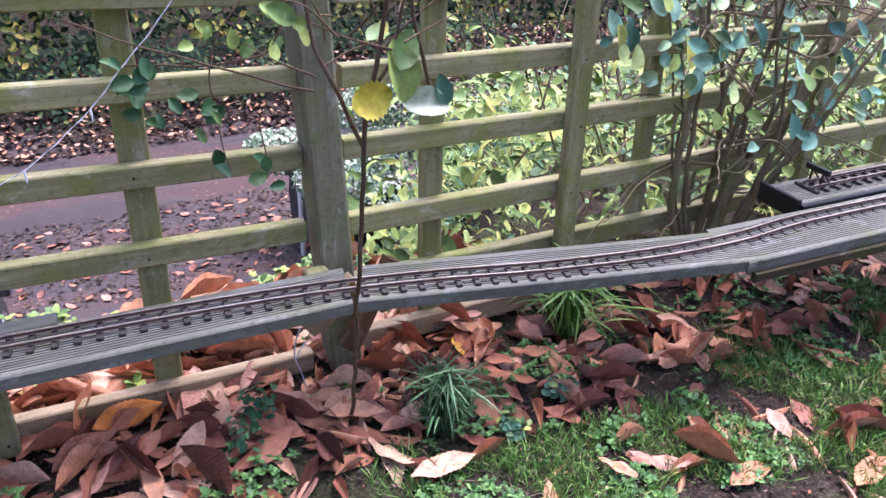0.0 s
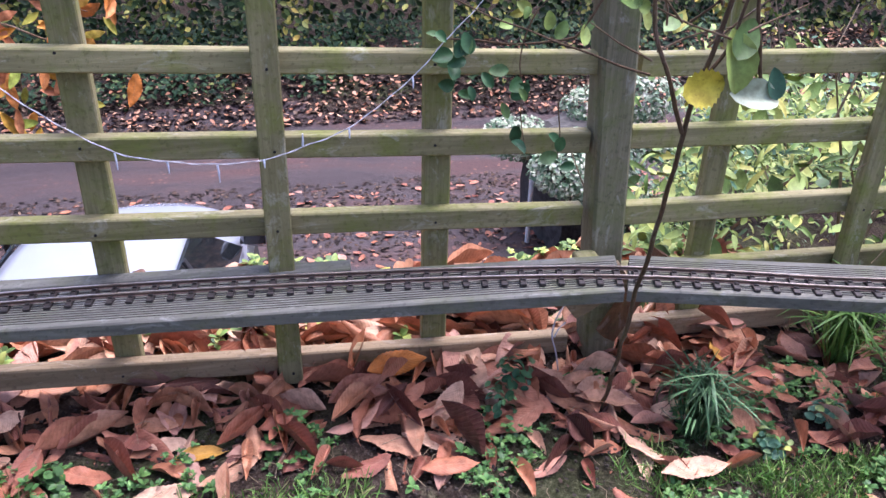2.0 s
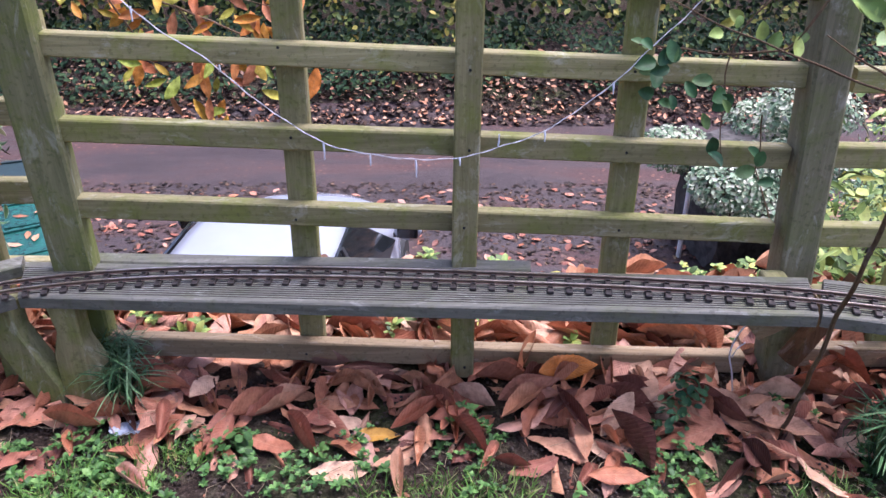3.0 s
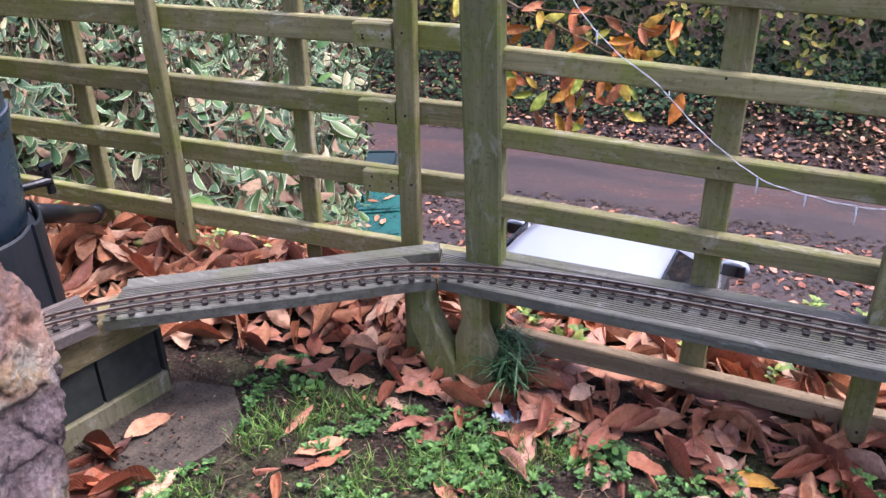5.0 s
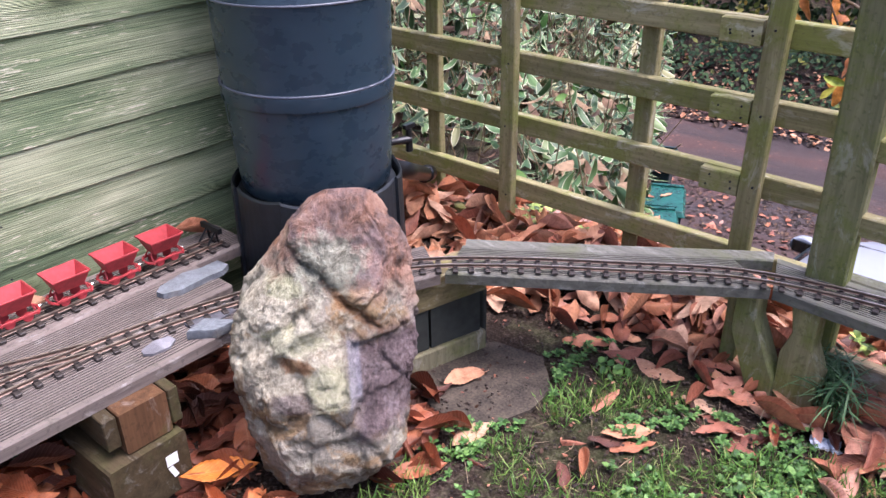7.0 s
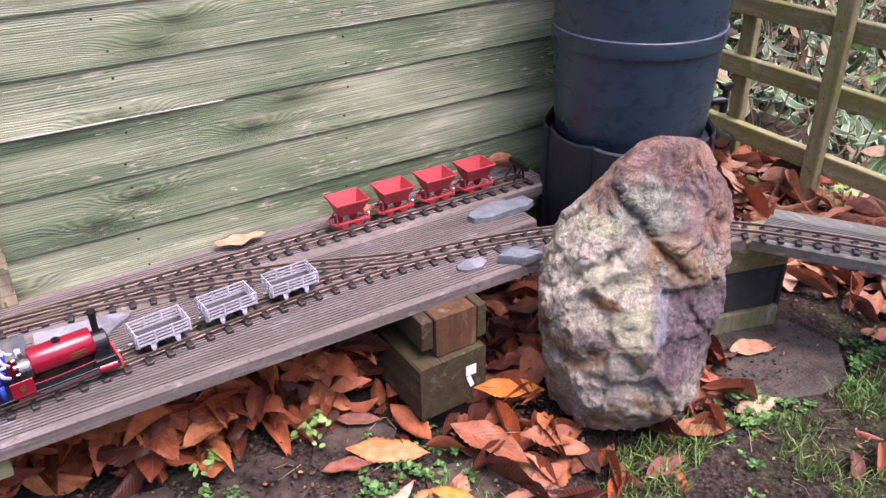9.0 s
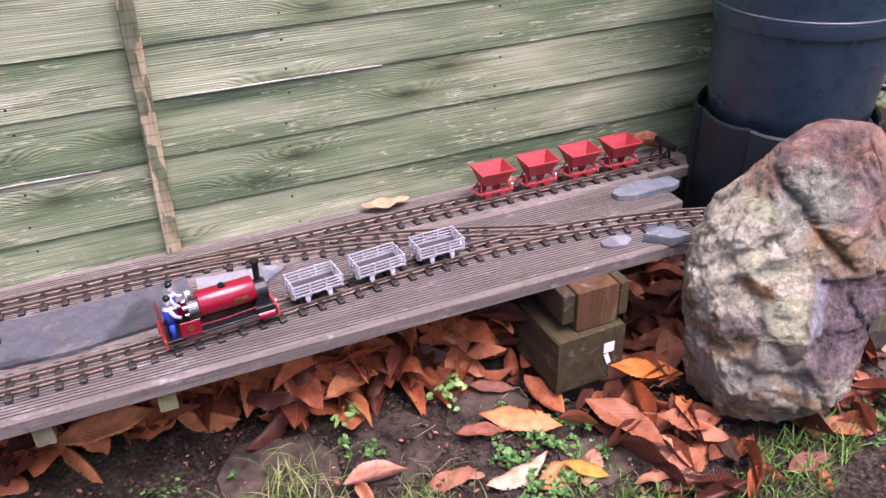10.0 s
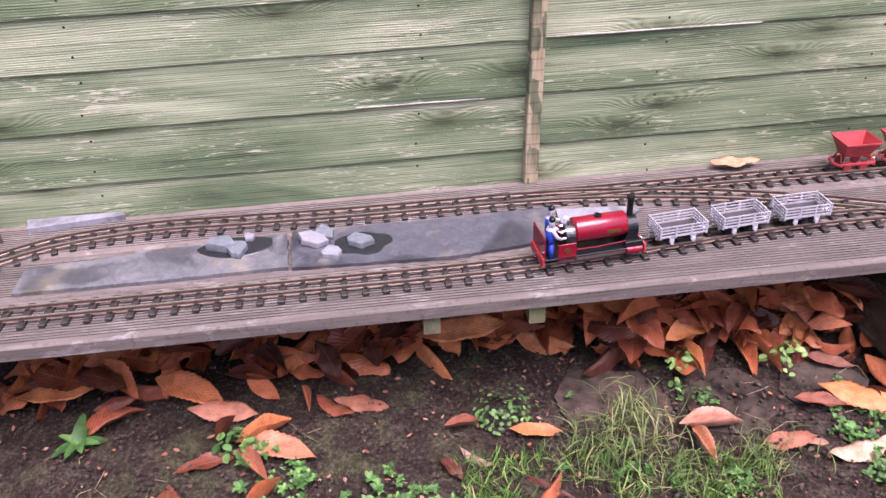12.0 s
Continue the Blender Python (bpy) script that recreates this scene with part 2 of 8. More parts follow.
M["dead_leaf"] = leaf_mat("dry_brown_leaf", [(0.0, (0.05, 0.03, 0.02)), (0.5, (0.15, 0.085, 0.05)), (1.0, (0.32, 0.22, 0.13))], 0.7, False, False)
M["clover"] = leaf_mat("small_weed_leaf", [(0.0, (0.04, 0.095, 0.028)), (0.6, (0.085, 0.195, 0.045)), (1.0, (0.17, 0.31, 0.08))], 0.5, False, False)
M["grass"] = leaf_mat("grass_blade", [(0.0, (0.06, 0.14, 0.025)), (0.6, (0.13, 0.27, 0.045)), (0.9, (0.26, 0.38, 0.09)), (1.0, (0.4, 0.36, 0.17))], 0.5, False, False)
M["grass_dull"] = leaf_mat("dull_grass_blade", [(0.0, (0.06, 0.09, 0.03)), (0.6, (0.14, 0.19, 0.055)), (0.9, (0.24, 0.26, 0.09)), (1.0, (0.34, 0.28, 0.14))], 0.55, False, False)
M["bluegrass"] = leaf_mat("tuft_blade", [(0.0, (0.025, 0.07, 0.025)), (0.7, (0.075, 0.16, 0.06)), (1.0, (0.16, 0.26, 0.12))], 0.5, False, False)
M["pale_ivy"] = leaf_mat("pale_ivy_leaf", [(0.0, (0.07, 0.14, 0.07)), (0.4, (0.2, 0.3, 0.17)), (0.75, (0.42, 0.47, 0.32)), (1.0, (0.6, 0.6, 0.48))], 0.45, False, False)
M["clover_pale"] = leaf_mat("pale_weed_leaf", [(0.0, (0.1, 0.2, 0.05)), (0.6, (0.2, 0.34, 0.09)), (1.0, (0.33, 0.45, 0.15))], 0.5, False, False)
M["ivy"] = leaf_mat("ivy_leaf", [(0.0, (0.03, 0.085, 0.04)), (0.7, (0.055, 0.13, 0.045)), (1.0, (0.13, 0.21, 0.08))], 0.5, False, False, 0.2)
M["verge_ivy"] = leaf_mat("dark_ivy_leaf", [(0.0, (0.012, 0.03, 0.014)), (0.6, (0.03, 0.07, 0.03)), (0.9, (0.07, 0.12, 0.045)), (1.0, (0.2, 0.2, 0.05))], 0.6, False, False, 0.15)
# Near-black leaves: the hedge's unlit depth is put into their colour.
M["hedge"] = leaf_mat("shaded_hedge_leaf", [(0.0, (0.008, 0.018, 0.008)), (0.5, (0.02, 0.04, 0.014)), (0.85, (0.045, 0.08, 0.022)), (1.0, (0.14, 0.17, 0.03))], 0.6, False, False, 0.15)
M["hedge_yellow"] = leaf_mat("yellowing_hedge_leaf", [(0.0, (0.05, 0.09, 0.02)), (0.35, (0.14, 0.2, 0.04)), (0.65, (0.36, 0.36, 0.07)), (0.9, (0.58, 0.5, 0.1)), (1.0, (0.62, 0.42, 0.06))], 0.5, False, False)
M["yellowgreen"] = leaf_mat("yellow_green_leaf", [(0.0, (0.05, 0.09, 0.025)), (0.4, (0.16, 0.26, 0.06)), (0.75, (0.33, 0.42, 0.1)), (0.93, (0.46, 0.5, 0.14)), (1.0, (0.58, 0.54, 0.12))], 0.5, False, False)
M["chestnut_live"] = leaf_mat("autumn_leaf", [(0.0, (0.24, 0.36, 0.05)), (0.14, (0.5, 0.46, 0.06)), (0.32, (0.64, 0.36, 0.04)), (0.55, (0.64, 0.22, 0.03)), (0.8, (0.58, 0.24, 0.11)), (1.0, (0.6, 0.17, 0.05))], 0.5)
M["honeysuckle"] = leaf_mat("pale_honeysuckle_leaf", [(0.0, (0.07, 0.16, 0.11)), (0.4, (0.14, 0.29, 0.2)), (0.7, (0.25, 0.42, 0.29)), (0.88, (0.36, 0.5, 0.24)), (1.0, (0.55, 0.55, 0.1))], 0.45, False, False)
M["bluegreen"] = leaf_mat("honeysuckle_leaf", [(0.0, (0.035, 0.09, 0.05)), (0.4, (0.09, 0.2, 0.12)), (0.7, (0.17, 0.3, 0.17)), (0.88, (0.3, 0.42, 0.18)), (1.0, (0.5, 0.5, 0.08))], 0.45, False, False)


def sasa_mat():
    m = Mat("variegated_bamboo_leaf", 0.5, 0, 0.4)
    uv = m.node("ShaderNodeUVMap")
    sep = m.node("ShaderNodeSeparateXYZ")
    m.link(uv.outputs[0], sep.inputs[0])
    side = m.math("ABSOLUTE", m.math("SUBTRACT", sep.outputs[1], 0.5))
    base = m.ramp(m.island(), [(0.0, (0.018, 0.042, 0.014)), (0.5, (0.05, 0.11, 0.034)), (0.85, (0.12, 0.2, 0.07)), (1.0, (0.34, 0.27, 0.14))])
    edge = m.ramp(side, [(0.385, (0, 0, 0)), (0.44, (0.9, 0.9, 0.9))])
    m.color(m.mix(edge, base, m.ramp(m.island(), [(0.0, (0.16, 0.19, 0.09)), (0.4, (0.4, 0.4, 0.27)), (1.0, (0.58, 0.55, 0.4))])))
    return m.m


M["sasa"] = sasa_mat()


def ground_mat():
    m = Mat("garden_ground", 0.95, 0, 0.1)
    v = m.world_coords()
    big = m.noise(v, 1.6, 5, 0.6, 0.3)
    mid = m.noise(v, 14.0, 6, 0.65)
    fine = m.noise(v, 120.0, 5, 0.7)
    soil = m.ramp(m.math("ADD", m.math("MULTIPLY", fine, 0.6), m.math("MULTIPLY", mid, 0.4)), [(0.34, (0.014, 0.010, 0.008)), (0.5, (0.05, 0.035, 0.027)), (0.64, (0.14, 0.105, 0.082))])
    moss = m.ramp(m.math("ADD", m.math("MULTIPLY", mid, 0.5), m.math("MULTIPLY", fine, 0.5)), [(0.3, (0.02, 0.04, 0.01)), (0.6, (0.07, 0.13, 0.025)), (0.85, (0.14, 0.21, 0.05))])
    f = m.ramp(m.math("ADD", m.math("MULTIPLY", big, 0.6), m.math("MULTIPLY", mid, 0.4)), [(0.5, (0, 0, 0)), (0.6, (1, 1, 1))])
    m.color(m.mix(m.math("MULTIPLY", f, 0.3), soil, moss))
    m.bump(m.math("ADD", m.math("ADD", fine, m.math("MULTIPLY", m.noise(v, 420.0, 4, 0.7), 0.5)), m.math("MULTIPLY", mid, 2.0)), 1.0, 0.009)
    return m.m


M["ground"] = ground_mat()


def road_mat():
    m = Mat("wet_leaf_strewn_tarmac", 0.7, 0, 0.3)
    v = m.world_coords()
    band = m.noise(m.world_coords((0.35, 1.3, 1)), 1.0, 5, 0.6, 0.4)
    crumbs = m.node("ShaderNodeTexVoronoi", feature="F1")
    crumbs.inputs["Scale"].default_value = 9.0
    m.link(v, crumbs.inputs["Vector"])
    fine = m.noise(v, 45.0, 5, 0.7)
    tar = m.ramp(fine, [(0.3, (0.024, 0.018, 0.019)), (0.7, (0.066, 0.049, 0.05))])
    rot = m.ramp(fine, [(0.3, (0.036, 0.019, 0.019)), (0.7, (0.11, 0.06, 0.052))])
    f = m.ramp(band, [(0.44, (0, 0, 0)), (0.6, (0.85, 0.85, 0.85))])
    col = m.mix(f, tar, rot)
    bits = m.math("MULTIPLY", m.ramp(crumbs.outputs["Distance"], [(0.16, (1, 1, 1)), (0.24, (0, 0, 0))]), f)
    m.color(m.mix(m.math("MULTIPLY", bits, 0.6), col, (0.30, 0.15, 0.10)))
    m.rough(m.ramp(band, [(0.4, (0.46, 0.46, 0.46)), (0.6, (0.9, 0.9, 0.9))]))
    m.bump(fine, 0.6, 0.01)
    return m.m


M["road"] = road_mat()


def rock_mat():
    """Quartz boulder: cream quartz and lichen, a dark purple break on one flank, rust over the crown."""
    m = Mat("quartz_boulder_stone", 0.7, 0, 0.35)
    v = m.coords()
    mid = m.noise(v, 15.0, 8, 0.7, 0.5)
    patch = m.noise(v, 11.0, 7, 0.66, 0.9)
    patch2 = m.noise(m.coords((1, 1, 1.4)), 15.0, 7, 0.68, 1.0)
    fine = m.noise(v, 95.0, 6, 0.72)
    sep = m.node("ShaderNodeSeparateXYZ")
    m.link(v, sep.inputs[0])
    wob = m.math("MULTIPLY", m.math("SUBTRACT", m.noise(v, 4.5, 5, 0.6, 0.6), 0.5), 0.45)
    cream = m.ramp(m.math("ADD", m.math("MULTIPLY", fine, 0.5), m.math("MULTIPLY", mid, 0.5)), [(0.34, (0.12, 0.10, 0.075)), (0.43, (0.34, 0.30, 0.22)), (0.51, (0.54, 0.485, 0.36)), (0.62, (0.76, 0.71, 0.56))])
    ochre = m.ramp(mid, [(0.36, (0.10, 0.06, 0.03)), (0.52, (0.32, 0.2, 0.095)), (0.68, (0.52, 0.37, 0.2))])
    rust = m.ramp(mid, [(0.38, (0.09, 0.042, 0.032)), (0.5, (0.3, 0.135, 0.085)), (0.64, (0.5, 0.3, 0.22))])
    purple = m.ramp(m.math("ADD", m.math("MULTIPLY", fine, 0.5), m.math("MULTIPLY", mid, 0.5)), [(0.39, (0.04, 0.026, 0.028)), (0.5, (0.125, 0.086, 0.092)), (0.64, (0.3, 0.235, 0.245))])
    lichen = m.ramp(fine, [(0.3, (0.36, 0.36, 0.19)), (0.7, (0.62, 0.60, 0.40))])
    grey = m.ramp(fine, [(0.3, (0.19, 0.165, 0.13)), (0.7, (0.42, 0.37, 0.295))])
    sage = m.ramp(m.math("ADD", m.math("MULTIPLY", fine, 0.6), m.math("MULTIPLY", mid, 0.4)), [(0.38, (0.12, 0.12, 0.10)), (0.5, (0.32, 0.33, 0.25)), (0.62, (0.52, 0.53, 0.42))])
    orange = m.ramp(mid, [(0.36, (0.2, 0.08, 0.03)), (0.6, (0.55, 0.28, 0.11))])
    frost = m.ramp(fine, [(0.35, (0.22, 0.21, 0.27)), (0.65, (0.5, 0.49, 0.56))])
    edgy = m.math("MULTIPLY", m.math("SUBTRACT", m.noise(v, 24.0, 7, 0.75, 0.8), 0.5), 2.4)
    edge = m.math("MULTIPLY", m.math("SUBTRACT", m.noise(v, 60.0, 4, 0.7), 0.5), 0.5)

    def zone(cy, cz, ry, rz, most=0.9, square=False, ragged=None, slant=0.0):
        """A patch on the face of the stone, with a ragged rim."""
        dy = m.math("SUBTRACT", sep.outputs[1], cy)
        dz = m.math("ADD", m.math("SUBTRACT", sep.outputs[2], cz), m.math("MULTIPLY", dy, slant))
        a, b = m.math("ABSOLUTE", m.math("DIVIDE", dy, ry)), m.math("ABSOLUTE", m.math("DIVIDE", dz, rz))
        d = m.math("MAXIMUM", a, b) if square else m.math("SQRT", m.math("ADD", m.math("MULTIPLY", a, a), m.math("MULTIPLY", b, b)))
        d = m.math("MULTIPLY", m.math("ADD", d, edgy if ragged is None else ragged), 0.5)
        return m.ramp(d, [(0.36, (most, most, most)), (0.60, (0, 0, 0))])

    col = m.mix(m.ramp(patch, [(0.46, (0, 0, 0)), (0.54, (0.9, 0.9, 0.9))]), grey, ochre)
    col = m.mix(m.ramp(patch2, [(0.53, (0, 0, 0)), (0.6, (0.75, 0.75, 0.75))]), col, cream)
    col = m.mix(m.ramp(m.noise(v, 8.0, 5, 0.6, 0.8), [(0.6, (0, 0, 0)), (0.68, (0.55, 0.55, 0.55))]), col, purple)
    crown = m.math("ADD", m.math("ADD", m.math("MULTIPLY", sep.outputs[2], 0.8), m.math("MULTIPLY", sep.outputs[1], 0.55)), m.math("MULTIPLY", wob, 0.5))
    col = m.mix(m.ramp(crown, [(0.385, (0, 0, 0)), (0.43, (0.85, 0.85, 0.85))]), col, m.mix(m.ramp(patch, [(0.42, (0, 0, 0)), (0.6, (0.75, 0.75, 0.75))]), rust, m.mix(0.5, purple, (0.42, 0.32, 0.32))))
    col = m.mix(zone(-0.075, 0.425, 0.10, 0.06), col, cream)
    col = m.mix(zone(-0.02, 0.325, 0.12, 0.075), col, cream)
    col = m.mix(zone(0.05, 0.48, 0.07, 0.05, 0.8), col, sage)
    col = m.mix(zone(0.05, 0.285, 0.045, 0.04, 0.65), col, lichen)
    col = m.mix(zone(0.0, 0.36, 0.07, 0.02, 0.6), col, lichen)
    col = m.mix(zone(-0.02, 0.445, 0.03, 0.02, 0.7), col, lichen)
    col = m.mix(zone(-0.005, 0.318, 0.03, 0.016, 0.8), col, orange)
    col = m.mix(zone(-0.035, 0.487, 0.045, 0.03, 0.6), col, rust)
    col = m.mix(zone(0.105, 0.395, 0.055, 0.014, 0.65, slant=0.8), col, orange)
    col = m.mix(zone(-0.02, 0.255, 0.04, 0.02, 0.7), col, purple)
    col = m.mix(zone(0.165, 0.265, 0.08, 0.09, 0.94, True, edge), col, purple)
    col = m.mix(zone(0.095, 0.305, 0.011, 0.05, 0.5, True, edge), col, frost)
    m.color(col)
    grit = m.noise(v, 320.0, 4, 0.7)
    m.bump(m.math("ADD", m.math("ADD", m.math("MULTIPLY", grit, 0.4), m.math("MULTIPLY", fine, 1.8)), m.math("MULTIPLY", mid, 1.6)), 1.0, 0.007)
    return m.m


M["rock"] = rock_mat()


def slate_mat(name, a, b, rough=0.55):
    """Cleaved slate: fine grain, pale streaks, brown stains and damp darker patches."""
    m = Mat(name, rough, 0, 0.4)
    v = m.coords()
    n = m.noise(v, 30.0, 8, 0.7, 0.8)
    f = m.noise(v, 160.0, 5, 0.7)
    damp = m.noise(v, 9.0, 4, 0.55, 0.5)
    col = m.ramp(m.math("ADD", m.math("MULTIPLY", n, 0.65), m.math("MULTIPLY", f, 0.35)), [(0.34, a), (0.52, tuple((p + q) / 2 for p, q in zip(a, b))), (0.66, b)])
    col = m.mix(m.ramp(m.noise(v, 7.0, 5, 0.6), [(0.55, (0, 0, 0)), (0.7, (0.6, 0.6, 0.6))]), col, (0.36, 0.30, 0.21))
    wet = m.ramp(damp, [(0.52, (0, 0, 0)), (0.58, (1, 1, 1))])
    m.color(m.mix(m.math("MULTIPLY", wet, 0.55), col, m.mix(1.0, col, (0.25, 0.25, 0.27), "MULTIPLY")))
    m.rough(m.ramp(damp, [(0.52, (rough, rough, rough)), (0.58, (0.3, 0.3, 0.3))]))
    m.bump(m.math("ADD", f, n), 0.5, 0.0018)
    return m.m


M["slate"] = slate_mat("dark_slate", (0.042, 0.043, 0.052), (0.125, 0.122, 0.138))
M["slate_olive"] = slate_mat("olive_grey_slate", (0.065, 0.066, 0.072), (0.19, 0.185, 0.19))
M["wet"] = plain("wet_slate_patch", (0.022, 0.022, 0.026), 0.2, 0, 0.3, 60, 0.2)
M["slate_light"] = slate_mat("pale_slate", (0.19, 0.185, 0.205), (0.32, 0.31, 0.335))
M["stone_green"] = slate_mat("grey_green_stone", (0.09, 0.10, 0.11), (0.23, 0.25, 0.27))
M["rail"] = plain("weathered_nickel_rail", (0.15, 0.095, 0.07), 0.45, 0.4, 0.4, 200, 0.1)
M["railtop"] = plain("worn_rail_head", (0.60, 0.49, 0.42), 0.38, 0.85, 0.3, 300, 0.1)
M["sleeper"] = plain("black_brown_plastic_sleeper", (0.042, 0.032, 0.028), 0.55, 0, 0.6, 150, 0.2)


def butt_mat():
    """Dull plastic with dust, drips and scuffs."""
    m = Mat("dark_blue_black_plastic", 0.42, 0, 0.5)
    v = m.coords()
    dust = m.noise(m.coords((1, 1, 1.6)), 18.0, 5, 0.6)
    scuff = m.noise(m.coords((1, 1, 3)), 130.0, 5, 0.75)
    col = m.ramp(dust, [(0.35, (0.018, 0.033, 0.05)), (0.6, (0.023, 0.041, 0.06)), (0.8, (0.031, 0.052, 0.072))])
    m.color(m.mix(m.ramp(scuff, [(0.68, (0, 0, 0)), (0.75, (0.25, 0.25, 0.25))]), col, (0.16, 0.18, 0.22)))
    m.rough(m.ramp(dust, [(0.35, (0.24, 0.24, 0.24)), (0.7, (0.36, 0.36, 0.36))]))
    m.bump(scuff, 0.12, 0.0006)
    return m.m


M["butt"] = butt_mat()
M["butt_stand"] = plain("black_stand_plastic", (0.012, 0.016, 0.021), 0.5, 0, 0.4, 80, 0.15)
# Rib colour is paler than the barrel, with its top highlight painted in.
M["butt_edge"] = plain("highlit_plastic_rib", (0.09, 0.10, 0.13), 0.35, 0, 0.3, 120, 0.1)
M["red"] = plain("glossy_crimson_paint", (0.23, 0.006, 0.02), 0.16, 0, 0.15, 40, 0.02)
M["red_matt"] = plain("bright_red_paint", (0.44, 0.045, 0.05), 0.55, 0, 0.3, 70, 0.1)
M["black"] = plain("satin_black_metal", (0.014, 0.014, 0.016), 0.35, 0.3, 0.4, 150, 0.1)
M["brass"] = plain("brass", (0.6, 0.42, 0.15), 0.3, 1.0, 0.2, 150, 0.05)
M["steel"] = plain("bright_steel", (0.55, 0.55, 0.56), 0.28, 1.0, 0.15, 150, 0.05)
M["backhead"] = plain("oily_dark_steel", (0.16, 0.15, 0.15), 0.3, 0.9, 0.5, 120, 0.3)
M["wagon"] = plain("pale_grey_lilac_paint", (0.44, 0.42, 0.455), 0.5, 0, 0.22, 160, 0.1)
M["wagon_floor"] = plain("grey_brown_wagon_floor", (0.06, 0.05, 0.052), 0.8, 0, 0.4, 120, 0.3)
M["blue"] = plain("blue_painted_figure", (0.025, 0.05, 0.36), 0.5, 0, 0.2, 90, 0.05)
M["figure"] = plain("painted_figure", (0.42, 0.40, 0.45), 0.6, 0, 0.2, 90, 0.05)
M["white_wire"] = plain("white_cable", (0.6, 0.58, 0.62), 0.45, 0, 0.1, 200, 0.02)
M["led"] = plain("clear_plastic_light_tip", (0.66, 0.68, 0.78), 0.15, 0, 0.05, 200, 0.02)
M["twig"] = timber_mat("bark_twig", (0.21, 0.135, 0.075), (0.085, 0.055, 0.032), (0.15, 0.15, 0.07), 0.3, "z", 0.85, 3.0)
M["shrub_bark"] = timber_mat("shrub_bark", (0.3, 0.225, 0.13), (0.13, 0.095, 0.05), (0.2, 0.2, 0.08), 0.45, "z", 0.85, 2.0)
M["straw"] = plain("dry_straw_twig", (0.27, 0.2, 0.12), 0.8, 0, 0.5, 40, 0.2)
M["splinter"] = plain("split_bare_wood", (0.5, 0.46, 0.38), 0.8, 0, 0.4, 120, 0.3)
M["crumb"] = plain("soil_crumb", (0.07, 0.05, 0.04), 0.95, 0, 0.6, 90, 0.6)
M["soil_stone"] = plain("sunk_dark_stone", (0.062, 0.045, 0.035), 0.95, 0, 0.9, 45, 1.0, 0.12)
M["paper"] = plain("pale_scrap", (0.5, 0.54, 0.62), 0.6, 0, 0.1, 60, 0.1)
M["label"] = plain("white_label", (0.8, 0.8, 0.78), 0.6, 0, 0.08, 60, 0.05)
M["car_paint"] = plain("white_car_paint", (0.28, 0.30, 0.35), 0.16, 0, 0.03, 5, 0.0, 0.5)
M["car_glass"] = plain("dark_car_glass", (0.012, 0.014, 0.016), 0.05, 0, 0.1, 5, 0.0, 0.8)
M["car_black"] = plain("black_car_trim", (0.02, 0.02, 0.022), 0.5, 0, 0.2, 50, 0.05)
M["tyre"] = plain("tyre_rubber", (0.02, 0.02, 0.02), 0.85, 0, 0.2, 50, 0.2)
M["bin"] = plain("green_plastic_bin", (0.016, 0.095, 0.078), 0.25, 0, 0.45, 22, 0.2)
M["bin_dark"] = plain("dark_green_plastic_bin", (0.012, 0.03, 0.032), 0.5, 0, 0.25, 30, 0.1)
M["pillar"] = plain("dark_rubble_stone", (0.075, 0.068, 0.062), 0.9, 0, 0.6, 14, 0.9)
M["brick"] = plain("pink_brick_paver", (0.36, 0.2, 0.16), 0.85, 0, 0.3, 60, 0.4)
M["slab"] = plain("mossy_concrete_slab", (0.062, 0.048, 0.035), 0.95, 0, 0.8, 170, 1.0)


def strip_mat():
    """Cover strip: green paint flaked off in blocks down to pale wood."""
    m = Mat("flaked_cover_strip", 0.8, 0, 0.3)
    cells = m.node("ShaderNodeTexVoronoi", feature="F1", distance="CHEBYCHEV")
    cells.inputs["Scale"].default_value = 1.0
    m.link(m.world_coords((20, 50, 16)), cells.inputs["Vector"])
    sep = m.node("ShaderNodeSeparateColor")
    m.link(cells.outputs["Color"], sep.inputs[0])
    fine = m.noise(m.world_coords((90, 90, 12)), 1.0, 6, 0.65)
    low = m.node("ShaderNodeSeparateXYZ")
    m.link(m.world_coords(), low.inputs[0])
    bare = m.ramp(fine, [(0.3, (0.26, 0.19, 0.10)), (0.7, (0.50, 0.41, 0.27))])
    green = m.ramp(fine, [(0.3, (0.06, 0.075, 0.04)), (0.7, (0.2, 0.2, 0.12))])
    f = m.math("ADD", sep.outputs[0], m.math("MULTIPLY", m.math("SUBTRACT", 0.5, low.outputs[2]), 1.4))
    notch = m.ramp(m.math("SINE", m.math("MULTIPLY", low.outputs[2], 270.0)), [(0.82, (1, 1, 1)), (0.95, (0.74, 0.71, 0.65))])
    m.color(m.mix(1.0, m.mix(m.ramp(f, [(0.45, (0, 0, 0)), (0.56, (0.95, 0.95, 0.95))]), green, bare), notch, "MULTIPLY"))
    m.bump(m.math("ADD", fine, sep.outputs[0]), 0.7, 0.002)
    return m.m


M["bare_wood"] = strip_mat()


# ---- mesh helpers ----
def part(name, bm, mat, parent=None, label="", smooth=False):
    me = bpy.data.meshes.new(name)
    bm.normal_update()
    bm.to_mesh(me)
    bm.free()
    me.materials.append(mat)
    if smooth:
        me.polygons.foreach_set("use_smooth", [True] * len(me.polygons))
    ob = new(name, me)
    if parent is not None:
        ob.parent = parent
    if label:
        ob["label"] = label
    return ob


def thing(name, label, category, group="", at=(0, 0, 0)):
    ob = new(name)
    ob.empty_display_size = 0.05
    ob.location = at
    return tagged(ob, label, category, group)


